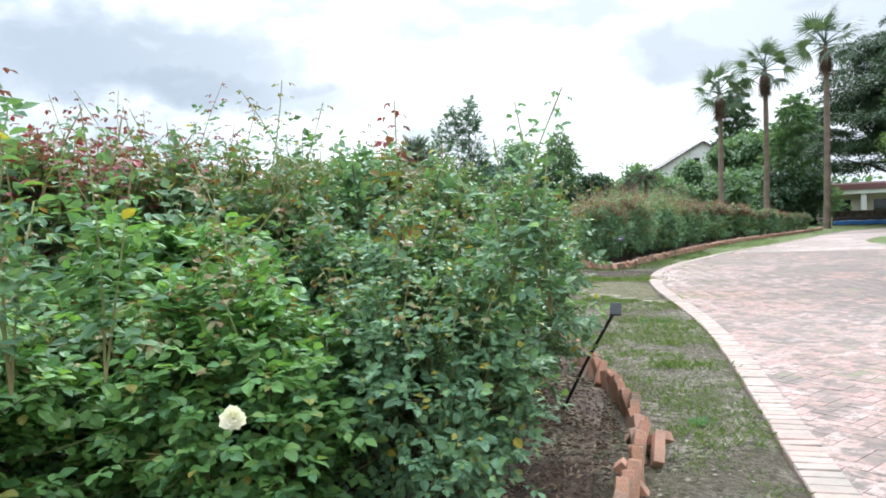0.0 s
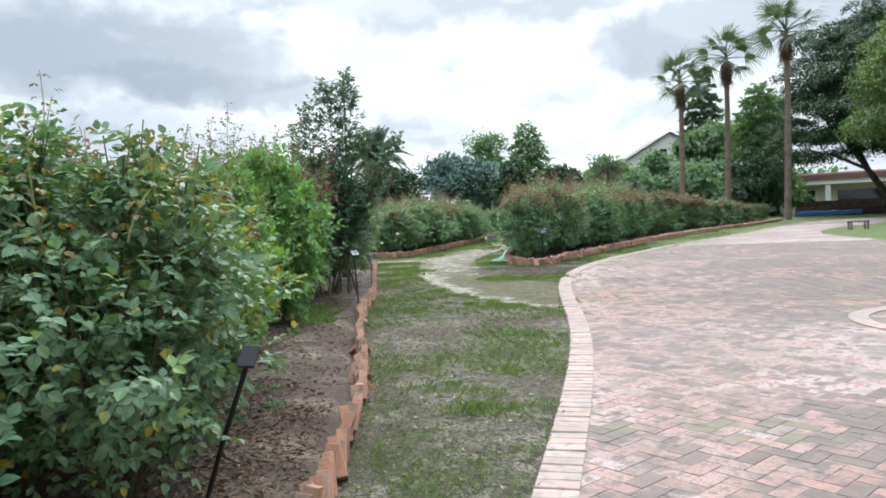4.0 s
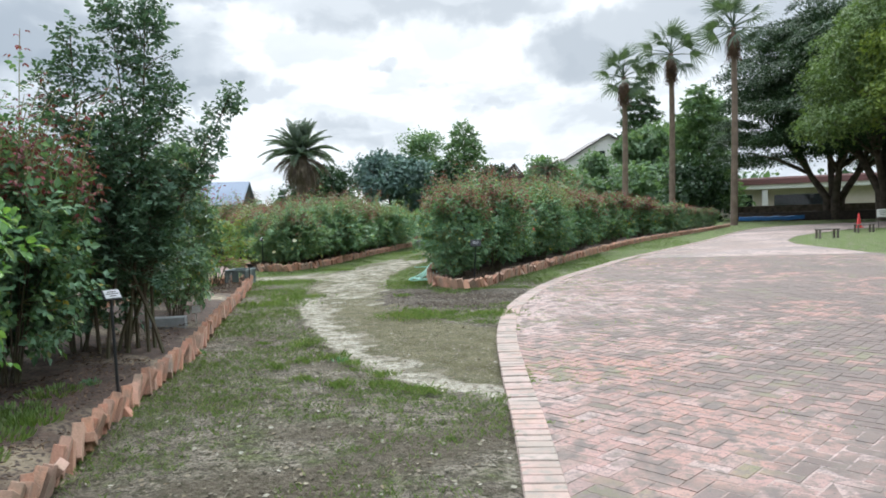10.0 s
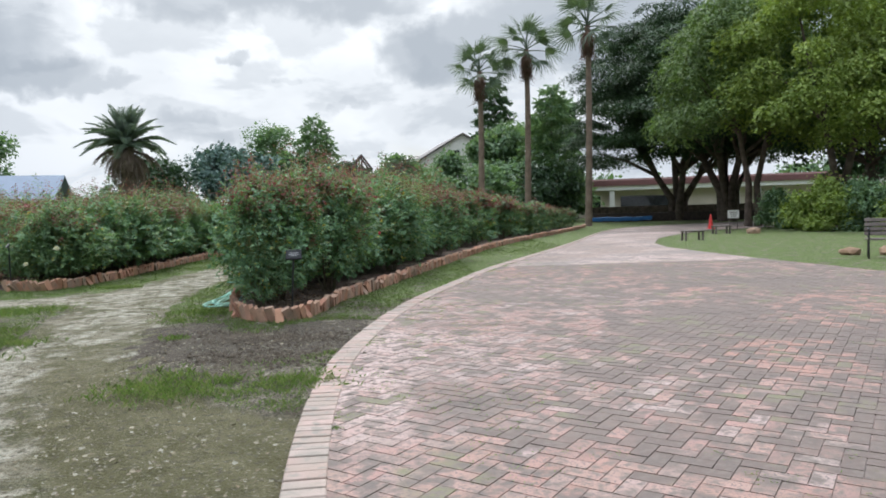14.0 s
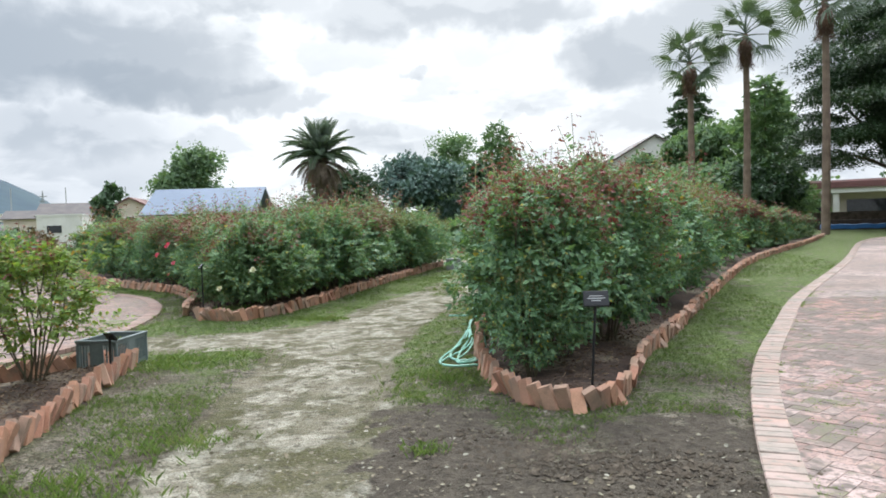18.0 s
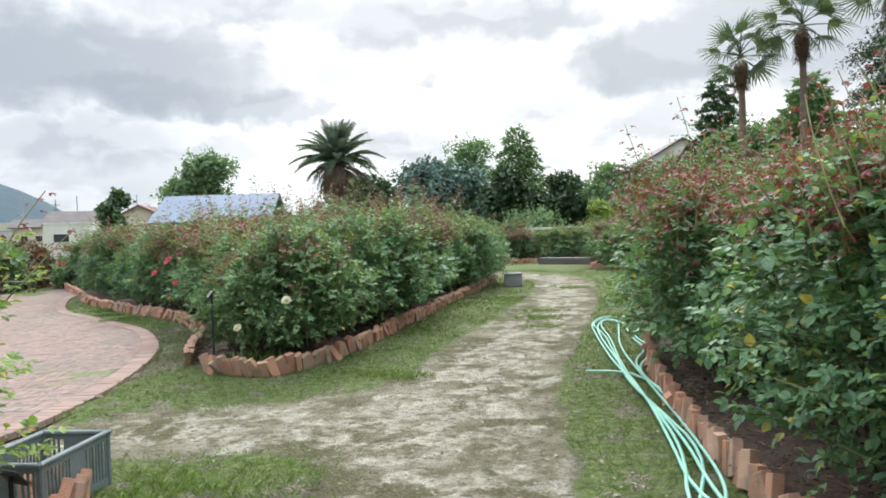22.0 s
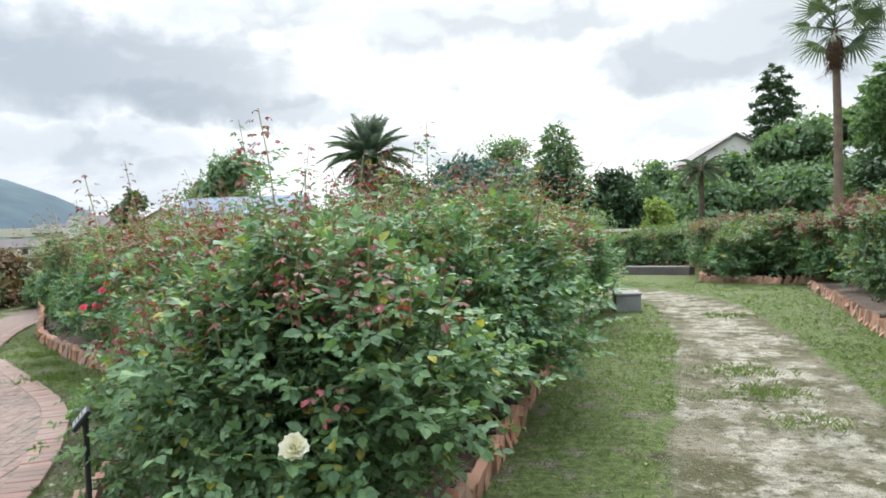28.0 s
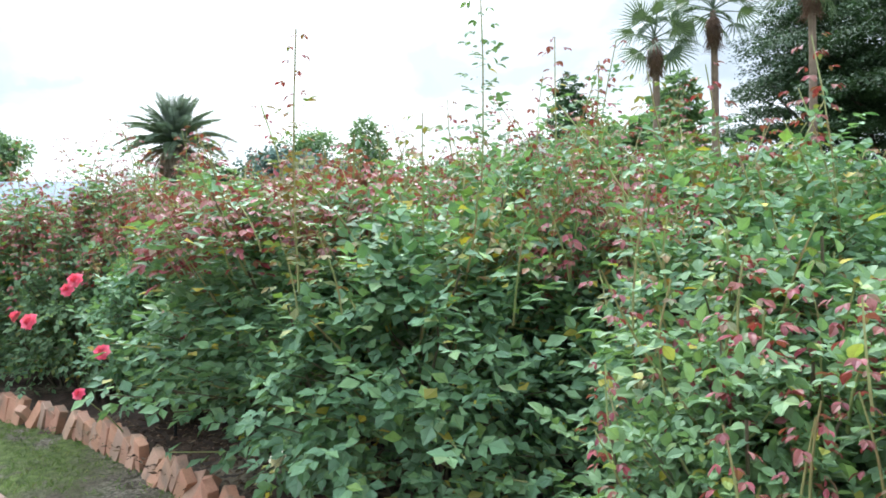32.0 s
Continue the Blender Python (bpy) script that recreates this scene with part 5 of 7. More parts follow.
# single shoots that overtop the hedge of roses
def overtop(x, y, z, tip, seed, forks=2, bottom=1.15, leaf=0.054):
    b = min(BUSHES.values(), key=lambda o: (o.location.x - x) ** 2 + (o.location.y - y) ** 2)
    r = np.random.default_rng(seed)
    young, green, red = Pile(), Pile(), Pile()
    for k in range(forks):
        ln = (z - bottom) * (1 - 0.22 * k)
        shoot(np.array([x, y, bottom]), np.array([0, 0, 1.0]) + r.normal(0, 0.05 + 0.05 * k, 3) * (1, 1, 0), ln, leaf, LEAF8, r, young, green, red, 0.005, 34)
    for nm, p, mt in (("tall_stem", young, "young_stem"), ("tall_leaves", green, "leaf_mid" if tip == "leaf_red" else tip), ("tall_tip", red, "leaf_red" if tip == "leaf_bronze" else tip)):
        ob = tagged(part(nm, p.mesh(nm, M[mt]), None, b), kind="stuff")
        ob.matrix_parent_inverse = b.matrix_basis.inverted()


overtop(-3.14, 32.43, 2.08, "leaf_red", 1, 3, 1.2)
overtop(-3.81, 32.23, 1.82, "leaf_red", 2, 3, 1.1, 0.045)
overtop(-4.35, 34.5, 2.36, "leaf_dark", 3, 1)
overtop(-5.06, 34.15, 2.08, "leaf_bronze", 4, 2, 1.15, 0.042)
overtop(-3.97, 34.53, 2.22, "leaf_red", 5, 2)
overtop(-3.27, 33.62, 2.00, "leaf_red", 6, 2)
overtop(-3.43, 34.05, 1.95, "leaf_red", 7, 2)
overtop(-3.68, 33.05, 1.25, "leaf_red", 8, 2, 0.55)
overtop(-3.85, 33.25, 1.19, "leaf_red", 9, 2, 0.5)
overtop(2.03, 10.63, 1.84, "leaf_mid", 21, 5, 0.95, 0.055)
overtop(2.18, 10.71, 1.82, "leaf_mid", 22, 4, 0.9, 0.055)
overtop(1.9, 10.9, 1.7, "leaf_mid", 23, 5, 0.85, 0.055)
overtop(1.47, 10.81, 1.86, "leaf_bronze", 24, 1, 1.05, 0.055)
overtop(1.07, 10.1, 1.66, "leaf_bronze", 25, 1, 1.0, 0.045)
overtop(0.98, 9.18, 1.8, "leaf_mid", 10, 3, 0.9, 0.055)
overtop(1.12, 9.35, 1.66, "leaf_mid", 11, 2, 0.9, 0.055)

# ---- chips, grass ----
def scatter(poly, n, seed):
    r = np.random.default_rng(seed)
    poly = np.asarray(poly)
    lo, hi = poly.min(0), poly.max(0)
    q = r.uniform(lo, hi, (n, 2))
    return q[inside(poly, q[:, 0], q[:, 1])]


def chips(poly, n, seed):
    q = scatter(poly, n, seed)
    r = np.random.default_rng(seed)
    d = near(poly, q[:, 0], q[:, 1])
    z = np.array([gz(x, y) for x, y in q]) + 0.03 + 0.07 * np.minimum(d, 0.5) / 0.5 + 0.004
    P = np.c_[q, z]
    a = r.uniform(0, 6.28, len(q))
    D = np.stack([np.cos(a), np.sin(a), r.normal(0, 0.25, len(q))], 1)
    v, f = leaves(P, D, np.array([0, 0, 1.0]) + r.normal(0, 0.5, (len(q), 3)), 0.015 + 0.045 * r.random(len(q)) ** 2, 0.3, LEAF2)
    tagged(new("bark_chips", flat_mesh("bark_chips", v, f, M["chip"])), "scattered dark bark chips on bed soil", "mulch", kind="stuff")


chips([(2.42, 10.43), (2.33, 12.66), (1.49, 15.73), (0.37, 18.62), (-0.28, 20.95), (-1.12, 23.28), (-2.05, 25.70), (-1.12, 20.02), (0.00, 16.39), (0.93, 12.10), (1.30, 10.24)], 45000, 1)
chips([(0.88, 29.33), (1.49, 27.65), (2.14, 27.00), (2.61, 28.86), (3.35, 31.66), (2.42, 30.72), (1.49, 30.72), (1.77, 35.38), (1.02, 33.52)], 14000, 2)
chips([(-7.26, 36.68), (-5.59, 34.82), (-4.56, 32.59), (-3.72, 32.03), (-2.98, 31.84), (-2.61, 33.52), (-2.51, 37.24), (-3.35, 37.24), (-3.72, 33.89), (-5.59, 36.31)], 22000, 3)

chips([(2.42, 10.43), (2.42, 12.57), (1.86, 14.52), (0.84, 15.27), (1.12, 12.57), (0.84, 10.80)], 16000, 4)
chips([(-1.77, 26.26), (-2.51, 28.21), (-3.07, 27.84), (-2.42, 25.60)], 5000, 6)


def grass(x0, x1, y0, y1, n, seed, tall):
    r = np.random.default_rng(seed)
    q = r.uniform((x0, y0), (x1, y1), (n, 2))
    bad = inside(PLAZA_POLY, q[:, 0], q[:, 1]) | inside(LEFT_POLY, q[:, 0], q[:, 1]) | inside(BED0, q[:, 0], q[:, 1]) | inside(BEDA, q[:, 0], q[:, 1]) | inside(BEDB, q[:, 0], q[:, 1])
    q = q[~bad]
    dd = dirt_at(q[:, 0], q[:, 1])
    wn = near(resample(WORN_LINE, 0.2), q[:, 0], q[:, 1])
    patch = np.array([noise.noise((x * 0.9, y * 0.9, 5)) + 0.5 * noise.noise((x * 3, y * 3, 8)) for x, y in q])
    lushness = np.where((q[:, 1] > 26) | ((q[:, 0] > 2.6) & (q[:, 1] > 27)), 0.5, 0.1)
    q = q[(dd > 0.02) & (wn > 0.6) & (patch + lushness > r.uniform(-0.15, 0.5, len(q)))]
    n = len(q)
    blades = 4
    P = np.repeat(np.c_[q, [gz(x, y) for x, y in q]], blades, 0) + r.normal(0, 0.012, (n * blades, 3)) * (1, 1, 0)
    a = r.uniform(0, 6.28, n * blades)
    D = np.stack([np.cos(a) * 0.6, np.sin(a) * 0.6, r.uniform(0.5, 1.3, n * blades)], 1)
    v, f = leaves(P, D, np.stack([-np.cos(a), -np.sin(a), 1.2 + 0 * a], 1), r.uniform(0.4, 1.3, n * blades) * tall, 0.07, LEAF2)
    tagged(new("grass", flat_mesh("grass", v, f, M["grass"])), "thin patchy lawn grass", "grass", kind="stuff")


grass(-3, 3.5, 9, 27, 85000, 3, 0.038)
grass(-8, 5, 26, 40, 52000, 4, 0.04)
grass(-12, 9, 38, 50, 26000, 5, 0.05)


# ---- trees ----
def limbs(h, r0, spread, n, seed, lean=(0, 0), start=0.35):
    r = np.random.default_rng(seed)
    p = Pile()
    u = np.linspace(0, 1, 7)[:, None]
    trunk = np.c_[lean[0] * u ** 1.5, lean[1] * u ** 1.5, h * 0.85 * u] + r.normal(0, 0.02 * h * 0.3, (7, 3)) * u
    p.add(*tube(trunk, r0 * np.linspace(1.15, 0.25, 7), 8))
    ends = []
    for k in range(n):
        a = 2 * np.pi * k * 0.618 + r.uniform(-0.4, 0.4)
        t0 = r.uniform(start, 0.85)
        b = np.array([np.interp(t0, u[:, 0], trunk[:, i]) for i in range(3)])
        e = b + np.array([np.cos(a) * spread, np.sin(a) * spread, h * 0.22]) * r.uniform(0.5, 1.0)
        mid = (b + e) / 2 + (0, 0, -0.03 * h)
        p.add(*tube([b, mid, e], [r0 * 0.4, r0 * 0.25, r0 * 0.08], 5))
        ends.append(e)
    return p, np.array(ends)


def crown(centres, radii, n, leaf, seed, flat=0.75):
    """Clumps of leaves round the ends of the limbs."""
    r = np.random.default_rng(seed)
    w = np.array(radii) ** 2
    c = r.choice(len(centres), n, p=w / w.sum())
    d = unit(r.normal(0, 1, (n, 3)))
    rad = np.array(radii)[c] * r.uniform(0.25, 1.0, n) ** 0.45
    lump = 1 + 0.25 * np.sin(5 * d[:, 0] + 3 * d[:, 1] + c) + 0.15 * np.sin(9 * d[:, 2] + 7 * d[:, 0])
    P = np.array(centres)[c] + d * (rad * lump)[:, None] * (1, 1, flat)
    D = d * 0.5 + r.normal(0, 0.7, (n, 3)) + (0, 0, -0.25)
    N = d * 0.6 + np.array([0, 0, 0.7]) + r.normal(0, 0.4, (n, 3))
    heart = np.where(np.arange(n) % 6 == 0, 2.2, 1.0)
    P = np.where((heart > 1)[:, None], np.array(centres)[c] + d * (rad * 0.6)[:, None] * (1, 1, flat), P)
    return leaves(P, D, N, leaf * r.uniform(0.6, 1.3, n) * heart, 0.75, LEAF2)


def tree(x, y, h, width, mat, label, seed, leaf=0.35, n=5000, base=0.3, trunk_r=0.25, clumps=12, flat=0.75, category="tree", bark="bark"):
    ob = thing("tree", x, y, gz(x, y) - 0.05, label, category)
    r = np.random.default_rng(seed)
    p, ends = limbs(h * 0.9, trunk_r, width * 0.35, clumps, seed, start=max(base, 0.2))
    part("trunk", p.mesh("trunk", M[bark], True), None, ob)
    cs, rs = [], []
    for k in range(clumps):
        a, zz = 2.4 * k + r.uniform(-.4, .4), r.uniform(0, 1)
        rr_ = width * 0.5 * math.sin(math.pi * (0.22 + 0.68 * zz)) * r.uniform(0.35, 0.75)
        cs.append((math.cos(a) * rr_, math.sin(a) * rr_, h * (base + (0.93 - base) * zz)))
        rs.append(width * r.uniform(0.16, 0.27))
    cs.append((0, 0, h * (base + (1 - base) * 0.5)))
    rs.append(width * 0.3)
    part("crown", flat_mesh("crown", *crown(cs, rs, n, leaf, seed, flat), M[mat]), None, ob)
    return ob


def canopy(x, y, h, width, mat, label, seed, pads=90, pad=(1.3, 2.4), n=60000, leaf=0.24, base=0.3, flat=0.3, stems=4, hang=0.0, squat=1.0):
    """A broad tree whose foliage lies in many overlapping pads over a dome."""
    ob = thing("tree", x, y, gz(x, y) - 0.05, label, "tree")
    r = np.random.default_rng(seed)
    R, z0 = width / 2, h * base
    th, a = np.arccos(1 - r.random(pads) * 1.05), r.uniform(0, 6.28, pads)
    shell = np.where(np.arange(pads) % 4 == 0, r.uniform(0.3, 0.75, pads), r.uniform(0.82, 1.03, pads))
    C = np.stack([np.sin(th) ** squat * np.cos(a) * R * shell, np.sin(th) ** squat * np.sin(a) * R * shell, z0 + (h - z0) * (0.12 + 0.83 * np.cos(th) * shell)], 1)
    rp = r.uniform(*pad, pads)
    w = rp ** 2
    k = r.choice(pads, n, p=w / w.sum())
    q, b = np.sqrt(r.random(n)), r.uniform(0, 6.28, n)
    wob = 1 + 0.22 * np.sin(3 * b + k) + 0.14 * np.sin(7 * b + 2.0 * k)
    lay = r.random(n) ** 2
    P = C[k] + np.stack([np.cos(b) * q * rp[k] * wob, np.sin(b) * q * rp[k] * wob, rp[k] * flat * (1 - q ** 2 * 1.3) - lay * rp[k] * (flat * 0.9 + hang)], 1)
    P = P + r.normal(0, 0.08, (n, 3))
    D = np.stack([np.cos(b), np.sin(b), -0.3 - hang + 0 * b], 1) + r.normal(0, 0.45, (n, 3))
    N = np.array([0, 0, 1.0]) + 0.4 * D + r.normal(0, 0.35, (n, 3))
    part("crown", flat_mesh("crown", *leaves(P, D, N, leaf * r.uniform(0.6, 1.3, n), 0.8, LEAF2), M[mat]), None, ob)
    for i in range(stems):
        aa = 2 * math.pi * i / stems + r.uniform(-0.4, 0.4)
        out = np.array([math.cos(aa), math.sin(aa), 0]) * R
        pts = [np.array([math.cos(aa), math.sin(aa), 0]) * 0.35 * (stems > 1), out * 0.06 + (0, 0, z0 * 0.5), out * 0.2 + (0, 0, z0 * 1.05), out * 0.42 + (0, 0, z0 + (h - z0) * 0.35), out * 0.55 + (0, 0, z0 + (h - z0) * 0.6)]
        part("trunk", _one(tube(pts, np.array([0.34, 0.26, 0.2, 0.13, 0.05]) * width / 14, 8)).mesh("trunk", M["bark"], True), None, ob)
        for j in range(3):
            a2 = aa + r.uniform(-0.9, 0.9)
            s_ = out * 0.2 + (0, 0, z0 * 1.05)
            e_ = np.array([math.cos(a2) * R * 0.75, math.sin(a2) * R * 0.75, z0 + (h - z0) * r.uniform(0.1, 0.5)])
            part("limb", _one(tube([s_, (s_ + e_) / 2 + (0, 0, 0.3), e_], np.array([0.14, 0.1, 0.03]) * width / 14, 6)).mesh("limb", M["bark"], True), None, ob)
    return ob


def conifer(x, y, h, width, mat, label, seed, n=7000, leaf=0.5):
    n = int(n * 1.4)
    ob = thing("conifer_tree", x, y, 0, label, "tree")
    r = np.random.default_rng(seed)
    u = np.linspace(0, 1, 6)[:, None]
    part("trunk", Pile.mesh(_one(tube(np.c_[0 * u, 0 * u, h * 0.97 * u], 0.18 * (1.05 - u[:, 0]), 6)), "trunk", M["bark"], True), None, ob)
    nb = 110
    bz = np.linspace(0, 0.97, nb) ** 1.1 + r.normal(0, 0.01, nb)
    ba, bl = np.arange(nb) * 2.4, width / 2 * (1 - np.clip(bz, 0, 0.97)) ** 0.6 * r.uniform(0.75, 1.05, nb) * 0.92 + 0.15
    w = bl ** 1.4
    k = r.choice(nb, n, p=w / w.sum())
    q = r.random(n) ** 0.6
    spread_ = 0.16 * bl[k] * (1.2 - q * 0.6)
    P = np.stack([bl[k] * q * np.cos(ba[k]), bl[k] * q * np.sin(ba[k]), h * (0.1 + 0.9 * bz[k]) + bl[k] * (0.2 * q - 0.35 * q ** 2)], 1) + r.normal(0, 1, (n, 3)) * spread_[:, None] * (1, 1, 0.35)
    D = np.stack([np.cos(ba[k]), np.sin(ba[k]), r.uniform(-0.5, 0.3, n)], 1) + r.normal(0, 0.5, (n, 3))
    part("crown", flat_mesh("crown", *leaves(P, D, r.normal(0, 0.5, (n, 3)) + (0, 0, 1), leaf * r.uniform(0.5, 1.1, n), 0.45, LEAF2), M[mat]), None, ob)


def fan_frond(seed, dead=False):
    """A pleated fan with a drooping fringe on a stalk; the stalk runs along +x."""
    r = np.random.default_rng(seed)
    p = Pile()
    st_ = 0.1 if dead else 0.72
    p.add(*tube([(0, 0, 0), (st_ / 2, 0, 0.04), (st_, 0, 0.03)], [0.03, 0.022, 0.015], 4))
    half, n = (0.55, 9) if dead else (1.5, 17)
    o = np.array([st_, 0, 0.03])

    def ray_(a, l_, z):
        return o + np.array([math.cos(a) * l_, math.sin(a) * l_, z])

    A = np.linspace(-half, half, n + 1)
    for k in range(n):
        a0, a1 = A[k], A[k + 1]
        am = (a0 + a1) / 2
        l_ = (0.5 + 0.34 * math.cos(am * 0.8)) * r.uniform(0.88, 1.06)
        fold = -0.07 * (1 - math.cos(am))
        p.add(np.array([o, ray_(a0, l_ * 0.46, 0.03 + fold), ray_(am, l_ * 0.5, 0.0 + fold), ray_(a1, l_ * 0.46, 0.03 + fold)]), [[0, 1, 2, 3]])
        dr = -r.uniform(0.06, 0.3) * (2.0 if dead else 1.0)
        w_ = (a1 - a0) * 0.32
        p.add(np.array([ray_(a0 + w_ * 0.2, l_ * 0.45, 0.03 + fold), ray_(am - w_ * 0.5, l_ * 0.82, fold + dr * 0.3), ray_(am + w_ * 0.5, l_ * 0.82, fold + dr * 0.3), ray_(a1 - w_ * 0.2, l_ * 0.45, 0.03 + fold)]), [[0, 1, 2, 3]])
        tip = ray_(am + r.normal(0, 0.02), l_ * 1.08, fold + dr)
        p.add(np.array([ray_(am - w_ * 0.5, l_ * 0.82, fold + dr * 0.3), tip, tip + (0, 0, 0.004), ray_(am + w_ * 0.5, l_ * 0.82, fold + dr * 0.3)]), [[0, 1, 2, 3]])
    return p.mesh("frond", M["palm_dead" if dead else "palm_leaf"])


FAN = [fan_frond(k) for k in range(3)]
FAN_DEAD = [fan_frond(9, True), fan_frond(10, True)]


def fan_palm(x, y, h, r, seed):
    """h: height of the crown's heart."""
    ob = thing("fan_palm", x, y, 0, "tall slim fan palm with a brown skirt of dead fronds", "palm tree", "fan palms in a row")
    rg = random.Random(seed)
    u = np.linspace(0, 1, 24)[:, None]
    rad = 0.22 * (1.12 - 0.35 * u[:, 0]) * (1 + 0.04 * (np.arange(24) % 2))
    part("trunk", _one(tube(np.c_[0.15 * np.sin(u * 2.2), 0 * u, h * u], rad, 10)).mesh("trunk", M["palm_bark"]), None, ob, "ringed grey-brown trunk")
    for k in range(19):
        a, el = k * 137.5 + rg.uniform(-12, 12), 76 - 112 * (k / 18) ** 0.8 + rg.uniform(-7, 7)
        part("frond", FAN[k % 3], None, ob, m=pose(0.12, 0, h + 0.25 - 0.45 * k / 18) @ pose(0, 0, 0, 0, 0, a) @ pose(0, 0, 0, 0, -el, 0) @ pose(0, 0, 0, rg.uniform(-60, 60), 0, 0) @ Matrix.Scale(r / 1.38 * rg.uniform(0.9, 1.1), 4))
    for k in range(36):
        a, el = k * 137.5 + 40, -58 - 28 * (k / 35) + rg.uniform(-6, 6)
        part("dead_frond", FAN_DEAD[k % 2], None, ob, "hanging dead brown frond" if k == 0 else "", pose(0.12, 0, h - 0.1 - 1.1 * k / 35) @ pose(0, 0, 0, 0, 0, a) @ pose(0, 0, 0, 0, -el, 0) @ Matrix.Scale(r * (0.5 + 0.1 * k / 35) * rg.uniform(0.8, 1.1), 4))


def pinnate(seed, mat, droop):
    """A feather frond arching along +x."""
    r = np.random.default_rng(seed)
    p = Pile()
    u = np.linspace(0, 1, 12)
    C = np.stack([u - 0.12 * u ** 2, 0 * u, 0.28 * u - droop * u ** 2], 1)
    stalk = tube(C, np.linspace(0.018, 0.004, 12), 4)
    p.add(*stalk)
    t = np.linspace(0.12, 0.99, 46)
    B = np.stack([np.interp(t, u, C[:, k]) for k in range(3)], 1)
    for s in (1, -1):
        D = np.stack([0.65 + 0 * t, s * (0.75 + 0 * t), -0.25 + r.normal(0, 0.12, len(t))], 1)
        ln = 0.13 * np.sin(np.pi * np.clip(0.12 + 0.83 * t, 0, 1)) + 0.05
        v, f = leaves(B, D, np.tile((0, 0, 1.0), (len(t), 1)), ln, 0.09, LEAF2)
        q = np.concatenate([f, f[:, 2:]], 1)
        p.add(v, q)
    return p.mesh("frond", M[mat])


PINNATE = [pinnate(1, "date_leaf", 0.3), pinnate(2, "date_leaf", 0.45), pinnate(3, "date_leaf", 0.6)]
PINNATE_DEAD = pinnate(4, "date_dead", 0.62)


def date_palm(x, y, h, r, seed):
    ob = thing("date_palm", x, y, 0, "broad date palm with arching feather fronds and brown lower fronds", "palm tree")
    rg = random.Random(seed)
    u = np.linspace(0, 1, 20)[:, None]
    part("trunk", _one(tube(np.c_[0 * u, 0 * u, h * u], 0.5 * (1 + 0.08 * (np.arange(20) % 2)) * (1 + 0.25 * u[:, 0] ** 3), 10)).mesh("trunk", M["bark"]), None, ob)
    for k in range(60):
        a, f = k * 137.5, k / 59
        el = 80 - 78 * f + rg.uniform(-6, 6)
        part("frond", PINNATE[min(2, int(f * 3))], None, ob, m=pose(0, 0, h) @ pose(0, 0, 0, 0, 0, a) @ pose(0, 0, 0, 0, -el, 0) @ Matrix.Scale(r * rg.uniform(0.9, 1.08), 4))
    for k in range(34):
        part("dead_frond", PINNATE_DEAD, None, ob, "brown hanging frond" if k == 0 else "", pose(0, 0, h - 0.3) @ pose(0, 0, 0, 0, 0, k * 137.5 + 20) @ pose(0, 0, 0, 0, 2 + rg.uniform(0, 48), 0) @ Matrix.Scale(r * rg.uniform(0.72, 0.92), 4))


fan_palm(9.52, 70.7, 11.38, 2.35, 1)
fan_palm(13.07, 71.15, 13.01, 2.45, 2)
fan_palm(16.74, 67.7, 13.86, 2.55, 3)
date_palm(-20.97, 85.00, 7.86, 4.2, 4)
tree(-21.64, 93.23, 6.6, 11, "tree_pad", "dark broad-leaved tree behind the palm", 5, n=5000)
tree(-55.52, 122.64, 13.77, 13, "tree_hazed", "rounded green tree behind the roofs", 6, n=11000, leaf=0.5, clumps=16)
tree(-18.44, 146.02, 17.88, 12.5, "tree_hazed", "slender airy round-headed green tree", 7, n=3000, leaf=0.45, base=0.35)
conifer(-9.25, 132.00, 17.18, 13.5, "tree_hazed", "tall feathery green conifer behind the shrubs", 8, 8000, 0.8)
tree(-15.22, 100.91, 9.28, 12.5, "tree_blue", "wide spreading blue-grey cedar", 9, n=9000, leaf=0.45, base=0.1, clumps=16, flat=0.45)
tree(-7.05, 93.04, 7.01, 7, "tree_pad", "dense dark green shrubby tree", 10, n=6000, leaf=0.4, base=0.05)
tree(-1.98, 95.34, 6.90, 7, "tree_pad", "dense dark green shrubby tree", 11, n=6000, leaf=0.4, base=0.05)
tree(-4.59, 87.22, 2.2, 9, "tree_hazed", "low leafy green shrub", 12, n=4000, leaf=0.22, base=0.05, category="shrub")
tree(1.37, 87.33, 3.4, 3.4, "tree_lime", "pale green feathery shrub", 13, n=2500, leaf=0.25, base=0.05, category="shrub")
tree(1.78, 122.33, 9.77, 12, "tree_hazed", "rounded green broad-leaved tree", 14, n=7000, leaf=0.55, base=0.1)
tree(9.60, 106.71, 8.33, 7, "tree_hazed", "rounded green broad-leaved tree", 15, n=4000, leaf=0.4, base=0.1)
conifer(18.49, 127.59, 22.00, 13, "tree_dark", "tall dark green conifer beside the house", 16, 16000, 0.7)
tree(17.89, 109.28, 12.18, 11, "tree_hazed", "large rounded green tree", 17, n=7000, leaf=0.5, base=0.1)
tree(22.93, 105.76, 16.30, 8, "tree_hazed", "tree with layered green foliage", 18, n=7000, leaf=0.5, base=0.2, flat=0.5)
conifer(19.53, 92.22, 14.55, 9, "tree_hazed", "loose layered green conifer behind the palms", 19, 7000, 0.7)
tree(14.33, 101.58, 8.5, 11, "tree_hazed", "rounded green broad-leaved tree", 20, n=7000, leaf=0.5, base=0.1)
tree(6.32, 102.23, 6.3, 12, "tree_hazed", "rounded green broad-leaved tree", 21, n=7000, leaf=0.5, base=0.1)
tree(17.26, 85.91, 5.2, 8, "tree_pad", "dark green shrub mass", 22, n=5000, leaf=0.35, base=0.05)
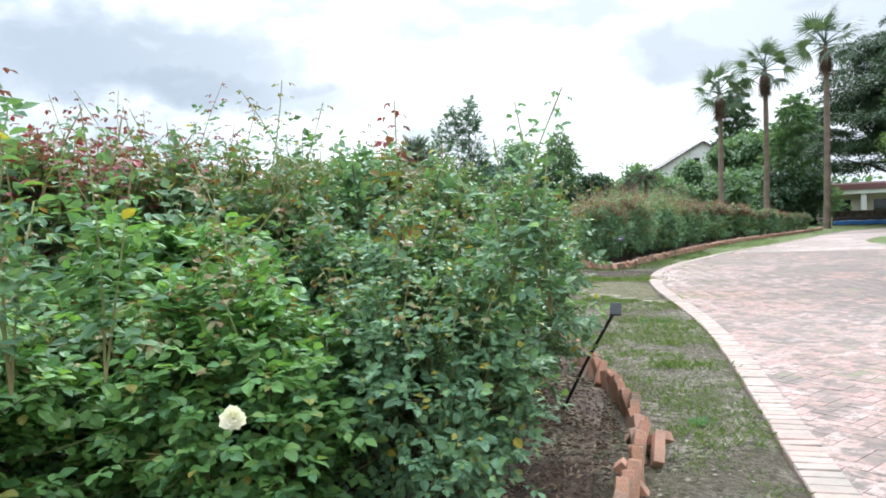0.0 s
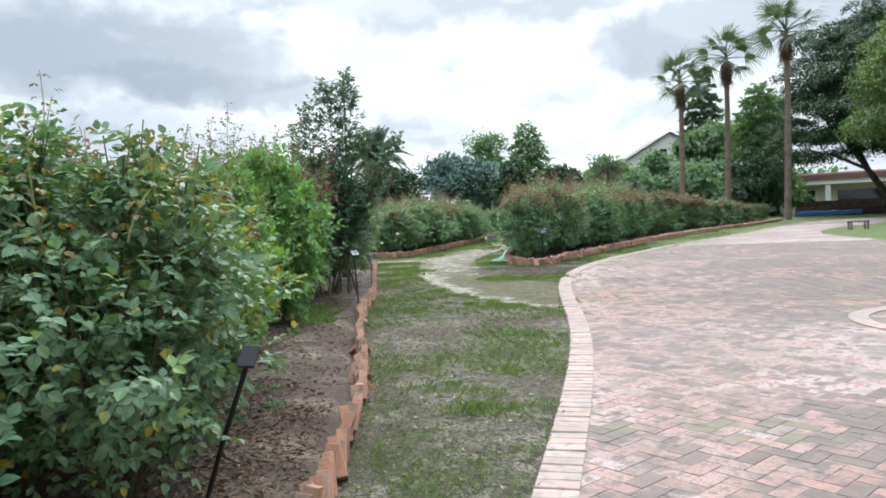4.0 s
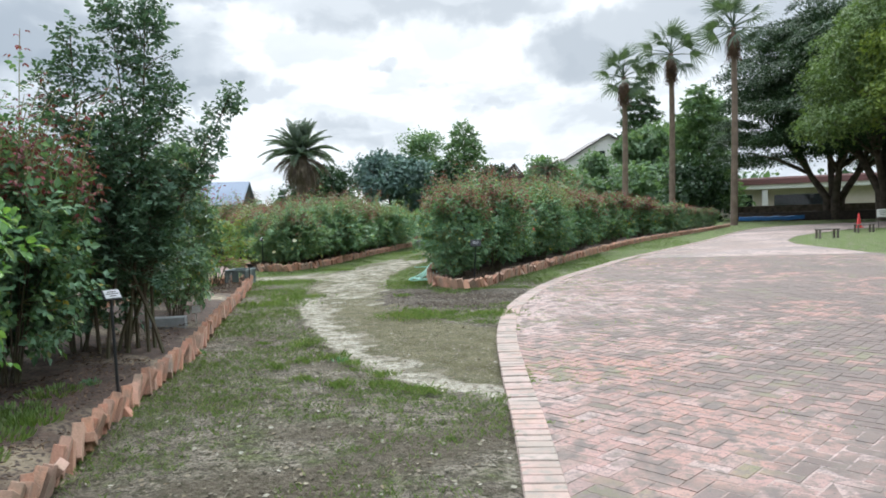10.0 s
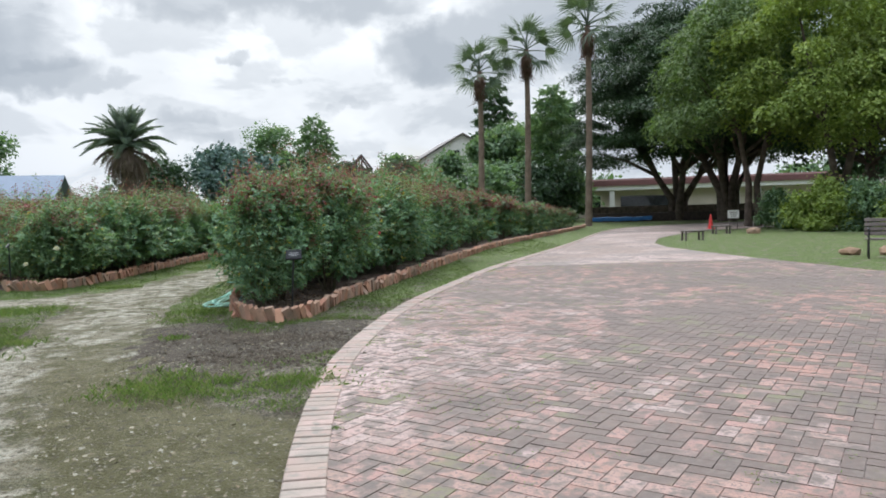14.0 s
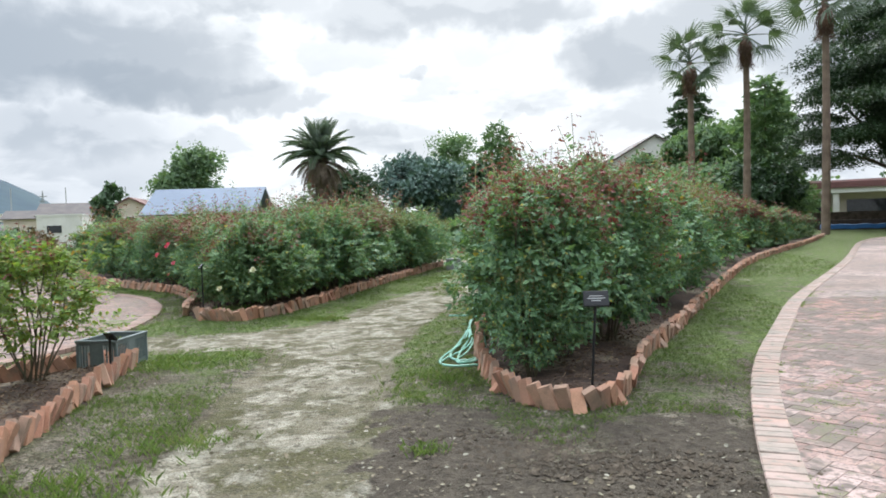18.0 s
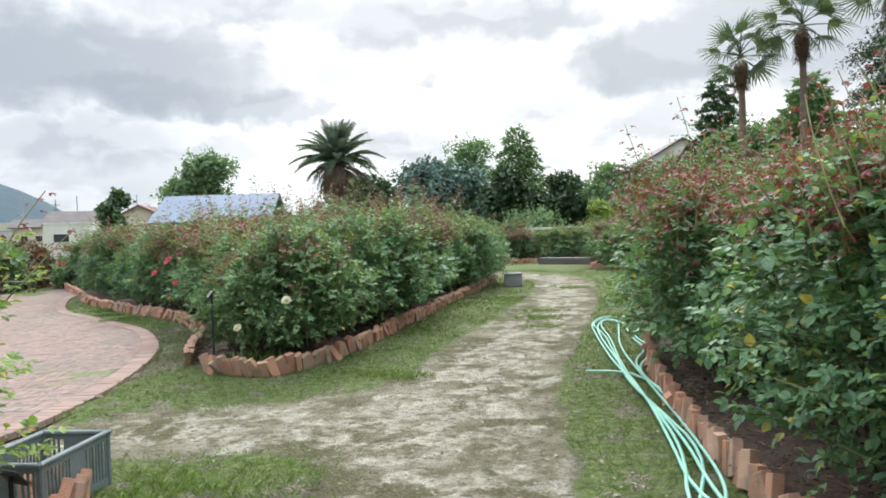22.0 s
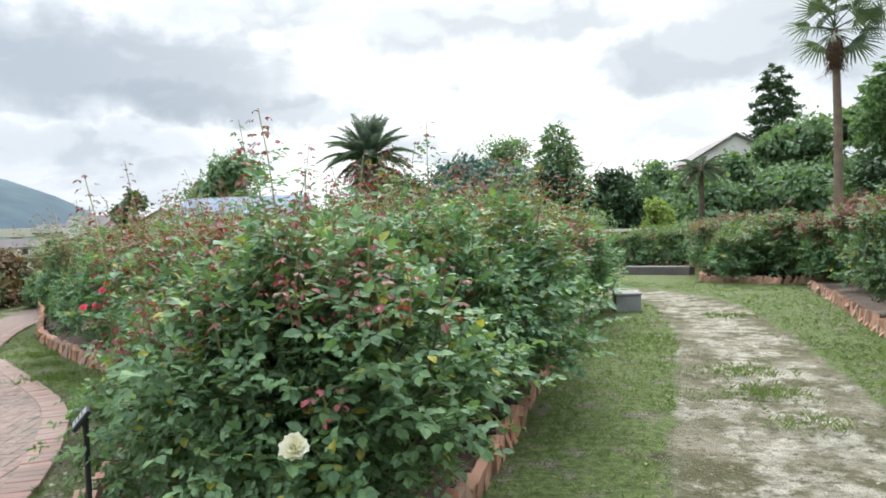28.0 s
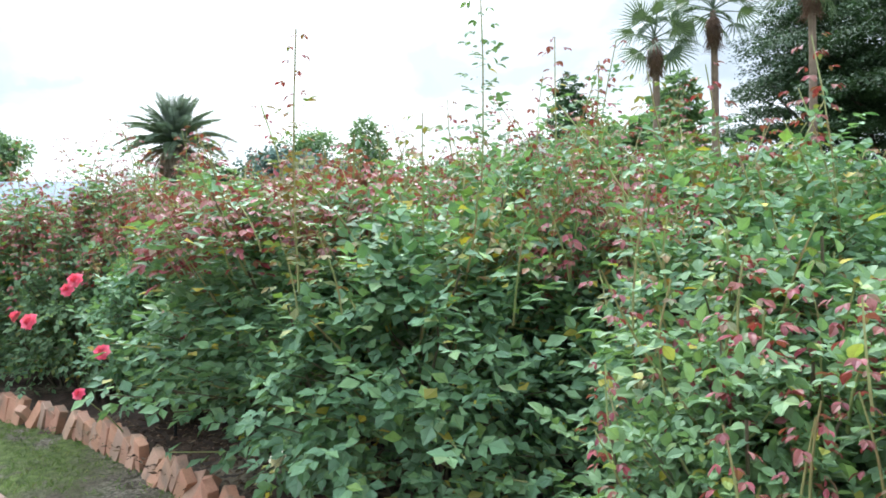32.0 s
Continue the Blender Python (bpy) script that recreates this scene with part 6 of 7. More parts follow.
tree(15.01, 109.77, 12.30, 6.5, "tree_hazed", "rounded green tree beside the house", 30, n=8000, leaf=0.4, base=0.1)
# grove on the far side of the plaza
canopy(27.55, 78.73, 18.9, 18, "tree_pad", "huge dark green spreading tree", 23, 190, (1.3, 2.6), 170000, 0.18, 0.2, 0.26)
canopy(28.63, 71.76, 16.6, 17.5, "tree_pad", "huge dark green spreading tree", 24, 180, (1.3, 2.5), 160000, 0.18, 0.27, 0.26, 5)
canopy(23.44, 57.61, 13.6, 9.5, "tree_olive", "tall olive green tree", 25, 110, (0.7, 1.4), 60000, 0.17, 0.36, 0.5, 2, 0.5, 0.8)
canopy(25.61, 52.98, 13.6, 10.5, "tree_lime", "tall light green tree", 26, 120, (0.7, 1.4), 60000, 0.17, 0.36, 0.5, 2, 0.5, 0.8)
canopy(29.22, 52.97, 14, 10.5, "tree_lime", "tall light green tree", 27, 110, (0.8, 1.5), 50000, 0.19, 0.3, 0.5, 2, 0.5, 0.8)
tree(34.67, 63.79, 13, 13, "tree_dark", "dark green spreading tree", 28, n=20000, leaf=0.3, base=0.3, trunk_r=0.5, clumps=16)
tree(36.12, 57.76, 13, 13, "tree_dark", "dark green spreading tree", 29, n=16000, leaf=0.3, base=0.3, trunk_r=0.5, clumps=16)
for q, (x, y, h, w) in enumerate([(22.50, 52.47, 1.9, 3.2), (22.14, 48.65, 2.2, 3.4), (23.35, 47.30, 2.1, 3.2), (23.52, 44.75, 2.0, 3.0)]):
    tree(x, y, h, w, "tree_lime" if q % 2 else "tree_hazed", "dense rounded green shrub beside the plaza", 40 + q, n=6000, leaf=0.13, base=0.08, trunk_r=0.05, category="shrub")


# ---- small things along the walk ----
def sign(x, y, h, rz, label, tilt=50, lean=(0, 0), plate=True, w=0.13, d=0.09):
    """A name plate on a thin black stake."""
    ob = thing("plant_sign", x, y, gz(x, y) + 0.02, label, "plant sign", "rose name signs", rz)
    p = _one(tube([(0, 0, -0.05), (lean[0] * 0.5, lean[1] * 0.5, h * 0.5), (lean[0], lean[1], h)], 0.011, 6))
    part("stake", p.mesh("stake", M["plastic_black"]), None, ob, "thin black stake")
    m = pose(lean[0], lean[1] - 0.012, h, tilt, 0, 0)
    holder = part("holder", boxed((w, d, 0.016), None, 0.003), M["plastic_black"], ob, "black tilted plate holder", m)
    if plate:
        face = part("plate", boxed((w - 0.016, d - 0.018, 0.004), None, 0.001), M["plate"] if plate == "pale" else M["plastic_black"], ob, "name plate", m @ Matrix.Translation((0, 0, 0.0105)))
        for k, l_ in enumerate((0.07, 0.09, 0.05)):
            part("text_bar", boxed((l_ * w / 0.13, 0.007, 0.0012)), M["wood_dark"] if plate == "pale" else M["plate"], face, m=Matrix.Translation((0, 0.018 - 0.018 * k, 0.003)))
    return ob


sign(0.345, 19.22, 0.82, 60, "pale name plate on a black stake beside roses", plate="pale", lean=(0.03, 0.1))
sign(2.14, 27.1, 0.76, 6, "black name plate on a stake before roses", plate="dark", w=0.19, d=0.125, tilt=66, lean=(0.05, 0.0))
sign(-2.2, 27.5, 0.42, 165, "short black sign seen from behind, in mulch", plate=False, w=0.12)
sign(-3.75, 31.98, 0.82, -50, "pale name plate on a black stake beside roses", plate="pale", w=0.11)
s0, s1 = np.array((1.97, 12.61)), np.array((2.40, 12.36))
sign(*s0, 0.78, 0, "black stake leaning out from the roses", plate=False, w=0.07, lean=tuple(s1 - s0))
sign(-6.17, 36.10, 0.5, 20, "black stake half hidden under roses", plate=False)

# two white plates and a pale block under the tall rose
blk = thing("concrete_block", -1.07, 22.47, 0.02, "pale grey concrete block lying under roses", "block", rz=20)
part("body", boxed((0.4, 0.19, 0.15), Matrix.Translation((0, 0, 0.075)), 0.008), M["concrete"], blk)
tg = thing("plant_label", -0.96, 22.94, 0.0, "small white plastic label stuck in soil", "plant label", rz=30)
part("stake", boxed((0.012, 0.006, 0.18), Matrix.Translation((0, 0, 0.09))), M["white_wall"], tg)
part("plate", boxed((0.1, 0.005, 0.09), pose(0, 0, 0.2, -20, 0, 0), 0.001), M["white_wall"], tg)

# plastic crate
c0, c1, c2 = np.array((-2.38, 27.96)), np.array((-2.42, 28.37)), np.array((-3.00, 27.94))
cw, cd_ = 0.42, 0.62
ax = (c1 - c0) / np.linalg.norm(c1 - c0)
ctr = c0 + ax * cd_ / 2 + np.array((-ax[1], ax[0])) * cw / 2 + np.array((-0.12, 0.05))
cr = thing("plastic_crate", *ctr, gz(*ctr) + 0.005, "grey-green slatted plastic harvest crate standing on grass", "crate", rz=math.degrees(math.atan2(ax[1], ax[0])))
ch = 0.31
part("floor", boxed((cd_ - 0.02, cw - 0.02, 0.012), Matrix.Translation((0, 0, 0.012))), M["crate"], cr)
for sx, sy, ln, tr in ((0, 1, cd_, 0), (0, -1, cd_, 0), (1, 0, cw, 90), (-1, 0, cw, 90)):
    m = pose(sx * (cd_ / 2 - 0.008), sy * (cw / 2 - 0.008), 0, 0, 0, tr)
    part("rim", boxed((ln + 0.03, 0.03, 0.025), m @ Matrix.Translation((0, 0, ch)), 0.006), M["crate"], cr, "rounded pale rim")
    wall_bm = bmesh.new()
    box(wall_bm, (ln, 0.012, 0.05), m @ Matrix.Translation((0, 0, 0.025)))
    box(wall_bm, (ln, 0.012, 0.03), m @ Matrix.Translation((0, 0, ch - 0.025)))
    box(wall_bm, (0.14, 0.014, ch), m @ Matrix.Translation((0, 0, ch / 2)))
    part("panel", wall_bm, M["crate"], cr)
    for k in range(int(ln / 0.03)):
        xx = -ln / 2 + 0.015 + 0.03 * k
        if abs(xx) > 0.08:
            part("slat", boxed((0.013, 0.008, ch - 0.08), m @ Matrix.Translation((xx, 0, ch / 2 + 0.01))), M["crate"], cr)
    for e_ in (-1, 1):
        part("corner_rib", boxed((0.03, 0.026, ch), m @ Matrix.Translation((e_ * (ln / 2 - 0.012), 0, ch / 2)), 0.004), M["crate"], cr)

# garden hose: a doubled bundle of loops on the grass beside the middle bed
hs = thing("garden_hose", 0, 0, 0, "mint green garden hose lying in loose loops on grass", "hose")
HOSE = [(1.26, 28.40), (0.88, 28.16), (0.67, 28.40), (0.79, 29.42), (0.70, 30.54), (0.58, 31.56), (0.42, 32.87), (0.33, 34.26), (0.26, 35.38), (0.51, 36.22), (0.88, 36.17), (1.04, 35.66), (0.91, 34.73), (0.73, 34.08), (0.88, 33.14), (0.67, 32.40), (0.74, 31.47), (0.91, 30.35), (1.04, 29.42), (1.12, 28.68), (0.93, 28.35), (0.74, 28.68), (0.73, 29.79), (0.65, 31.10), (0.51, 32.49), (0.39, 33.89), (0.34, 35.01), (0.47, 35.84), (0.67, 35.66), (0.63, 34.63), (0.58, 33.52), (0.65, 32.21), (0.79, 30.91), (0.88, 29.79), (0.93, 28.86), (0.84, 28.44), (1.02, 28.30), (1.21, 29.23)]
HOSE_TAIL = [(0.20, 31.93), (0.56, 31.84), (0.74, 31.56)]
HOSE_MORE = [(x + 0.07 * math.sin(i * 1.7) + 0.05, y + 0.09 * math.cos(i * 1.3) - 0.06) for i, (x, y) in enumerate(HOSE[2:30])]
for q, pts in enumerate((HOSE, HOSE_TAIL, HOSE_MORE)):
    ln = resample(pts, 0.05)
    hz = np.convolve([gz(x, y) + 0.026 + 0.012 * math.sin(i * 0.07 + q) ** 2 + 0.018 * ((i * 7) % 400) / 400 for i, (x, y) in enumerate(ln)], np.ones(9) / 9, 'same') * 0.5 + 0.022
    part("hose_end" if q == 1 else "hose_line", _one(tube(np.c_[ln, hz], 0.0115, 8)).mesh("hose_line", M["hose"], True), None, hs, "ribbed mint green hose")

# grey block at the end of the left bed
gb = thing("stone_block", -1.60, 43.01, 0.0, "grey stone block on the grass by the path", "block", rz=8)
part("body", boxed((0.45, 0.4, 0.3), Matrix.Translation((0, 0, 0.14)), 0.015), M["concrete"], gb)
part("lid", boxed((0.48, 0.43, 0.04), Matrix.Translation((0, 0, 0.31)), 0.008), M["concrete"], gb)

# small timber gable frame among the roses
ar = thing("timber_frame", 2.38, 40.1, 0, "dark timber frame with a little gable among roses", "garden frame", rz=12)
ar.scale = (0.62, 0.62, 0.98)
for sx in (-1, 1):
    for sy in (-1, 1):
        part("post", boxed((0.09, 0.09, 2.6), Matrix.Translation((sx * 0.33, sy * 0.33, 1.3)), 0.006), M["wood_dark"], ar)
for sy in (-1, 1):
    part("beam", boxed((0.95, 0.07, 0.09), Matrix.Translation((0, sy * 0.33, 2.64)), 0.006), M["wood_dark"], ar)
    part("king_post", boxed((0.06, 0.06, 0.36), Matrix.Translation((0, sy * 0.33, 2.86)), 0.004), M["wood_dark"], ar)
    for sx in (-1, 1):
        part("rafter", boxed((0.72, 0.07, 0.07), pose(sx * 0.25, sy * 0.33, 2.86, 0, sx * 40, 0), 0.005), M["wood_dark"], ar)
part("ridge", boxed((0.06, 0.8, 0.08), Matrix.Translation((0, 0, 3.06)), 0.005), M["wood_dark"], ar)


def bench(x, y, rz, label):
    ob = thing("park_bench", x, y, gz(x, y), label, "bench", rz=rz)
    for k in range(5):
        part("seat_slat", boxed((1.5, 0.07, 0.03), Matrix.Translation((0, -0.2 + 0.09 * k, 0.42)), 0.006), M["wood_grey"], ob)
    for k in range(4):
        part("back_slat", boxed((1.5, 0.025, 0.08), pose(0, 0.24 + 0.035 * k, 0.53 + 0.1 * k, -18, 0, 0), 0.006), M["wood_grey"], ob)
    for sx in (-0.68, 0.68):
        for pts, nm in (([(sx, -0.2, 0.42), (sx, -0.28, 0.2), (sx, -0.24, 0.0)], "leg"), ([(sx, 0.2, 0.4), (sx, 0.26, 0.2), (sx, 0.34, 0.0)], "leg"), ([(sx, 0.2, 0.4), (sx, 0.28, 0.6), (sx, 0.4, 0.9)], "back_support"),
                        ([(sx, -0.22, 0.42), (sx, -0.3, 0.55), (sx, -0.24, 0.66), (sx, 0.0, 0.64), (sx, 0.28, 0.66)], "armrest"), ([(sx, -0.24, 0.66), (sx, -0.31, 0.63), (sx, -0.29, 0.57), (sx, -0.24, 0.6)], "scroll")):
            part(nm, _one(tube(pts, 0.018, 6)).mesh(nm, M["iron"], True), None, ob)


bench(14.35, 33.0, -32, "grey wooden slat bench with black scrolled iron arms")


def low_seat(x, y, rz, label, w=0.62):
    ob = thing("low_bench", x, y, gz(x, y), label, "low bench", "low benches", rz)
    part("top", boxed((w, 0.34, 0.05), Matrix.Translation((0, 0, 0.34)), 0.008), M["wood_grey"], ob)
    for sx in (-1, 1):
        for sy in (-1, 1):
            part("leg", boxed((0.06, 0.06, 0.33), Matrix.Translation((sx * (w / 2 - 0.06), sy * 0.12, 0.16))), M["wood_grey"], ob)


low_seat(13.97, 43.3, 10, "low weathered bench on the grass island", 0.8)
low_seat(17.35, 48.32, 10, "low weathered bench beside a red cone", 0.8)
low_seat(-17.18, 44.13, 5, "low weathered bench in front of clipped bushes", 1.1)

cn = thing("traffic_cone", 19.85, 55.0, 0, "red plastic traffic cone on bare ground", "traffic cone")
part("base", boxed((0.38, 0.38, 0.04), Matrix.Translation((0, 0, 0.02)), 0.01), M["cone"], cn)
part("body", _one(tube([(0, 0, 0.03), (0, 0, 0.4), (0, 0, 0.75), (0, 0, 0.78)], [0.15, 0.09, 0.035, 0.01], 14)).mesh("body", M["cone"], True), None, cn)
ws = thing("notice_board", 20.6, 54.0, 0, "small white notice board on posts near the cone", "notice board", rz=-15)
ws.scale = (0.65, 0.65, 0.75)
part("board", boxed((0.85, 0.03, 0.55), Matrix.Translation((0, 0, 1.0)), 0.005), M["white_wall"], ws)
for sx in (-0.3, 0.3):
    part("post", boxed((0.05, 0.05, 1.25), Matrix.Translation((sx, 0.04, 0.62))), M["wood_grey"], ws)
for k in range(3):
    part("text_bar", boxed((0.6 - 0.1 * k, 0.004, 0.05), Matrix.Translation((0, -0.018, 1.14 - 0.13 * k))), M["wood_dark"], ws)


def rock(x, y, s, seed):
    bm = bmesh.new()
    bmesh.ops.create_icosphere(bm, subdivisions=2, radius=s)
    for v in bm.verts:
        v.co *= 1 + 0.35 * noise.noise(v.co * (2 / s) + Vector((seed, 0, 0)))
        v.co.z *= 0.6
    ob = tagged(new("rock", bm_mesh("rock", bm, M["rock"])), "rough brown rock at the edge of shrubs", "rock", "rocks by the shrubs")
    ob.matrix_basis = pose(x, y, gz(x, y) + s * 0.25)


rock(14.08, 34.49, 0.22, 1)
rock(18.51, 47.81, 0.3, 3)
rock(14.83, 34.10, 0.25, 5)

# ring of bricks set in the plaza
ring = thing("paving_ring", 0, 0, 0, "flush ring of pale bricks set in the plaza", "paving ring", kind="structure")
rb = bm_mesh("ring_brick", boxed((0.2, 0.1, 0.05), Matrix.Translation((0, 0, -0.02)), 0.004), M["border"])
for k in range(68):
    a = 2 * math.pi * k / 68
    part("ring_brick", rb, None, ring, m=pose(7.45 + 1.15 * math.cos(a), 18.2 + 1.15 * math.sin(a), gz(7, 18.2) + 0.016, 0, 0, math.degrees(a)))


def clump(name, x, y, r_, h, n, label, seed, mat="grass", blade=0.05):
    rg = np.random.default_rng(seed)
    a, d = rg.uniform(0, 6.28, n), r_ * np.sqrt(rg.random(n))
    P = np.stack([x + d * np.cos(a), y + d * np.sin(a), np.full(n, gz(x, y) + (0.08 if inside(BED0, np.array([x]), np.array([y]))[0] else 0.0))], 1)
    D = np.stack([np.cos(a) * d / r_ * 0.9, np.sin(a) * d / r_ * 0.9, np.full(n, 0.9)], 1) + rg.normal(0, 0.2, (n, 3))
    v, f = leaves(P, D, np.stack([np.cos(a), np.sin(a), 0.4 + 0 * a], 1), h * rg.uniform(0.5, 1.1, n), blade, LEAF6)
    return tagged(new(name, flat_mesh(name, v, f, M[mat])), label, "weeds", kind="stuff")


clump("grass_clump", -3.36, 32.16, 0.28, 0.22, 420, "long grassy weeds in the bed corner", 3, blade=0.022)
WEEDY = [(0.11, 18.32), (-0.1, 18.6), (-0.22, 18.9), (-0.32, 19.4), (0.28, 17.9), (-0.05, 18.1), (0.05, 18.75)]
for q, (x, y) in enumerate([(1.31, 14.66), (1.53, 14.22), (-0.43, 18.85), (-0.20, 19.70), (0.06, 18.07), (2.91, 12.63), (2.62, 17.47), (2.86, 17.45), (1.48, 20.91), (-0.12, 21.30)]):
    clump("weed", x, y, 0.07, 0.055, 34, "small leafy weed growing in soil", 20 + q, "leaf_mid", 0.45)
for q, (x, y) in enumerate(WEEDY):
    clump("weed", x, y, 0.2, 0.07, 150, "patch of low green weeds in the bed", 50 + q, "grass", 0.3)
# bright grass tufts along the worn lawn and the verges
TUFTS = [(1.63, 23.63, 0.3), (1.66, 24.10, 0.22), (1.83, 23.50, 0.3), (1.99, 23.57, 0.2), (2.65, 23.73, 0.22), (2.52, 23.62, 0.2), (2.81, 23.89, 0.18), (2.12, 23.84, 0.12), (0.78, 27.17, 0.25), (0.90, 27.80, 0.3), (1.11, 25.81, 0.1),
         (-1.82, 31.80, 0.2), (-2.05, 31.92, 0.15), (-1.53, 31.70, 0.15), (-0.52, 36.30, 0.3), (-0.58, 37.26, 0.3), (-0.41, 35.33, 0.25), (-2.02, 28.39, 0.4), (-1.72, 28.97, 0.35), (-0.65, 25.79, 0.3), (-2.83, 30.43, 0.3),
         (2.85, 15.03, 0.12), (2.86, 15.71, 0.12), (2.8, 14.51, 0.14), (2.8, 17.55, 0.16), (1.4, 21.04, 0.1), (1.65, 20.78, 0.08), (1.72, 20.53, 0.1), (2.01, 20.32, 0.09), (2.08, 19.99, 0.07), (0.82, 21.95, 0.12), (0.84, 21.72, 0.1), (1.16, 20.89, 0.08), (1.74, 19.98, 0.08), (2.35, 19.86, 0.1), (2.49, 19.79, 0.06), (-0.65, 24.96, 0.3), (-0.96, 24.85, 0.25), (0.4, 21.77, 0.06), (1.0, 20.57, 0.07), (1.38, 20.18, 0.08), (2.18, 19.96, 0.08), (2.98, 14.62, 0.2), (2.87, 12.34, 0.2), (2.8, 11.89, 0.16), (2.48, 15.10, 0.2), (-0.02, 41.97, 0.3), (-1.09, 36.23, 0.25), (-8.16, 36.67, 0.3), (-9.84, 38.22, 0.25), (-9.03, 37.52, 0.25)]
rg = np.random.default_rng(71)
pc, ph_ = [], []
for x, y, r_ in TUFTS:
    n = int(1100 * r_ * r_ + 30)
    pc.append(np.array((x, y)) + rg.normal(0, r_ * 0.8, (n, 2)) * (1.0, 0.8))
    ph_.append(np.full(n, 0.03 + 0.04 * rg.random()))
pc, ph_ = np.repeat(np.concatenate(pc), 4, 0), np.repeat(np.concatenate(ph_), 4)
pc = pc + rg.normal(0, 0.014, pc.shape)
a = rg.uniform(0, 6.28, len(pc))
v, f = leaves(np.c_[pc, [gz(x, y) for x, y in pc]], np.stack([np.cos(a) * 0.6, np.sin(a) * 0.6, rg.uniform(0.5, 1.3, len(pc))], 1), np.stack([-np.cos(a), -np.sin(a), 1.2 + 0 * a], 1), ph_ * rg.uniform(0.5, 1.4, len(pc)), 0.09, LEAF2)
tagged(new("grass_tufts", flat_mesh("grass_tufts", v, f, M["grass"])), "bright green grass tufts on the worn lawn", "grass", kind="stuff")
# crumbs of turned soil before the middle bed
cq = np.concatenate([rg.uniform(0, 1, (1500, 1)) * (np.array((2.79, 25.47)) - np.array((1.39, 25.99))) + np.array((1.39, 25.99)) + rg.normal(0, 0.22, (1500, 2)), rg.uniform(0, 1, (900, 1)) * (np.array((2.75, 24.58)) - np.array((1.72, 24.79))) + np.array((1.72, 24.79)) + rg.normal(0, 0.2, (900, 2))])
oct_v, oct_f = np.array([(1, 0, 0), (0, 1, 0), (-1, 0, 0), (0, -1, 0), (0, 0, 0.7), (0, 0, -0.7)]), np.array([(0, 1, 4), (1, 2, 4), (2, 3, 4), (3, 0, 4), (1, 0, 5), (2, 1, 5), (3, 2, 5), (0, 3, 5)])
sz = 0.005 + 0.022 * rg.random(len(cq)) ** 3
cv = oct_v[None] * (1 + rg.normal(0, 0.25, (len(cq), 6, 1))) * sz[:, None, None] + np.c_[cq, [gz(x, y) + 0.006 for x, y in cq]][:, None]
tagged(new("soil_crumbs", flat_mesh("soil_crumbs", cv.reshape(-1, 3), (oct_f[None] + (np.arange(len(cq)) * 6)[:, None, None]).reshape(-1, 3), M["clod"])), "crumbs of dark turned soil on the lawn", "soil", kind="stuff")
# crumbs and dry straws strewn over the thin lawn beside the first bed
lq = rg.uniform((-2.6, 9.5), (3.0, 27), (17000, 2))
lq = lq[~(inside(PLAZA_POLY, lq[:, 0], lq[:, 1]) | inside(BED0, lq[:, 0], lq[:, 1]) | inside(BEDA, lq[:, 0], lq[:, 1])) & (dirt_at(lq[:, 0], lq[:, 1]) > 0.0)]
sz = 0.003 + 0.015 * rg.random(len(lq)) ** 5
cv = oct_v[None] * (1 + rg.normal(0, 0.25, (len(lq), 6, 1))) * sz[:, None, None] + np.c_[lq, [gz(x, y) + 0.003 for x, y in lq]][:, None]
tagged(new("soil_crumbs", flat_mesh("soil_crumbs", cv.reshape(-1, 3), (oct_f[None] + (np.arange(len(lq)) * 6)[:, None, None]).reshape(-1, 3), M["crumb"])), "small dark soil crumbs on a thin lawn", "soil", kind="stuff")
lq = lq[::5] + rg.normal(0, 0.05, lq[::5].shape)
a = rg.uniform(0, 6.28, len(lq))
v, f = leaves(np.c_[lq, [gz(x, y) + 0.012 for x, y in lq]], np.stack([np.cos(a), np.sin(a), rg.normal(0, 0.2, len(lq))], 1), np.stack([0 * a, 0 * a, 1 + 0 * a], 1), 0.02 + 0.06 * rg.random(len(lq)) ** 2, 0.1, LEAF2)
tagged(new("dry_straw", flat_mesh("dry_straw", v, f, M["litter"])), "dry straws and leaf scraps on a thin lawn", "litter", kind="stuff")
# weeds along the joint between border and paving
rg = np.random.default_rng(31)
wp = plaza_line[(plaza_line[:, 1] > 10) & (plaza_line[:, 1] < 36)]
wt = np.gradient(wp, axis=0)
wn_ = np.stack([wt[:, 1], -wt[:, 0]], 1) / np.linalg.norm(wt, axis=1, keepdims=True)
sel = rg.integers(0, len(wp), 9000)
off = np.where(rg.random(9000) < 0.3, 0.225, 0.25 + rg.exponential(0.9, 9000))
wq = wp[sel] + wn_[sel] * off[:, None]
grow = np.array([noise.noise((x * 1.1, y * 1.1, 2)) + 0.5 * noise.noise((x * 4, y * 4, 6)) for x, y in wq])
wq = wq[(grow > 0.12) & (wq[:, 1] > 19)]
lw = left_line[(left_line[:, 1] > 30) & (left_line[:, 1] < 42)]
lt = np.gradient(lw, axis=0)
ln_ = -np.stack([lt[:, 1], -lt[:, 0]], 1) / np.linalg.norm(lt, axis=1, keepdims=True)
sel = rg.integers(0, len(lw), 600)
wq = np.concatenate([wq, lw[sel] + ln_[sel] * rg.uniform(0.22, 1.5, 600)[:, None]])
wq = np.repeat(wq, 6, 0) + rg.normal(0, 0.02, (len(wq) * 6, 2))
a = rg.uniform(0, 6.28, len(wq))
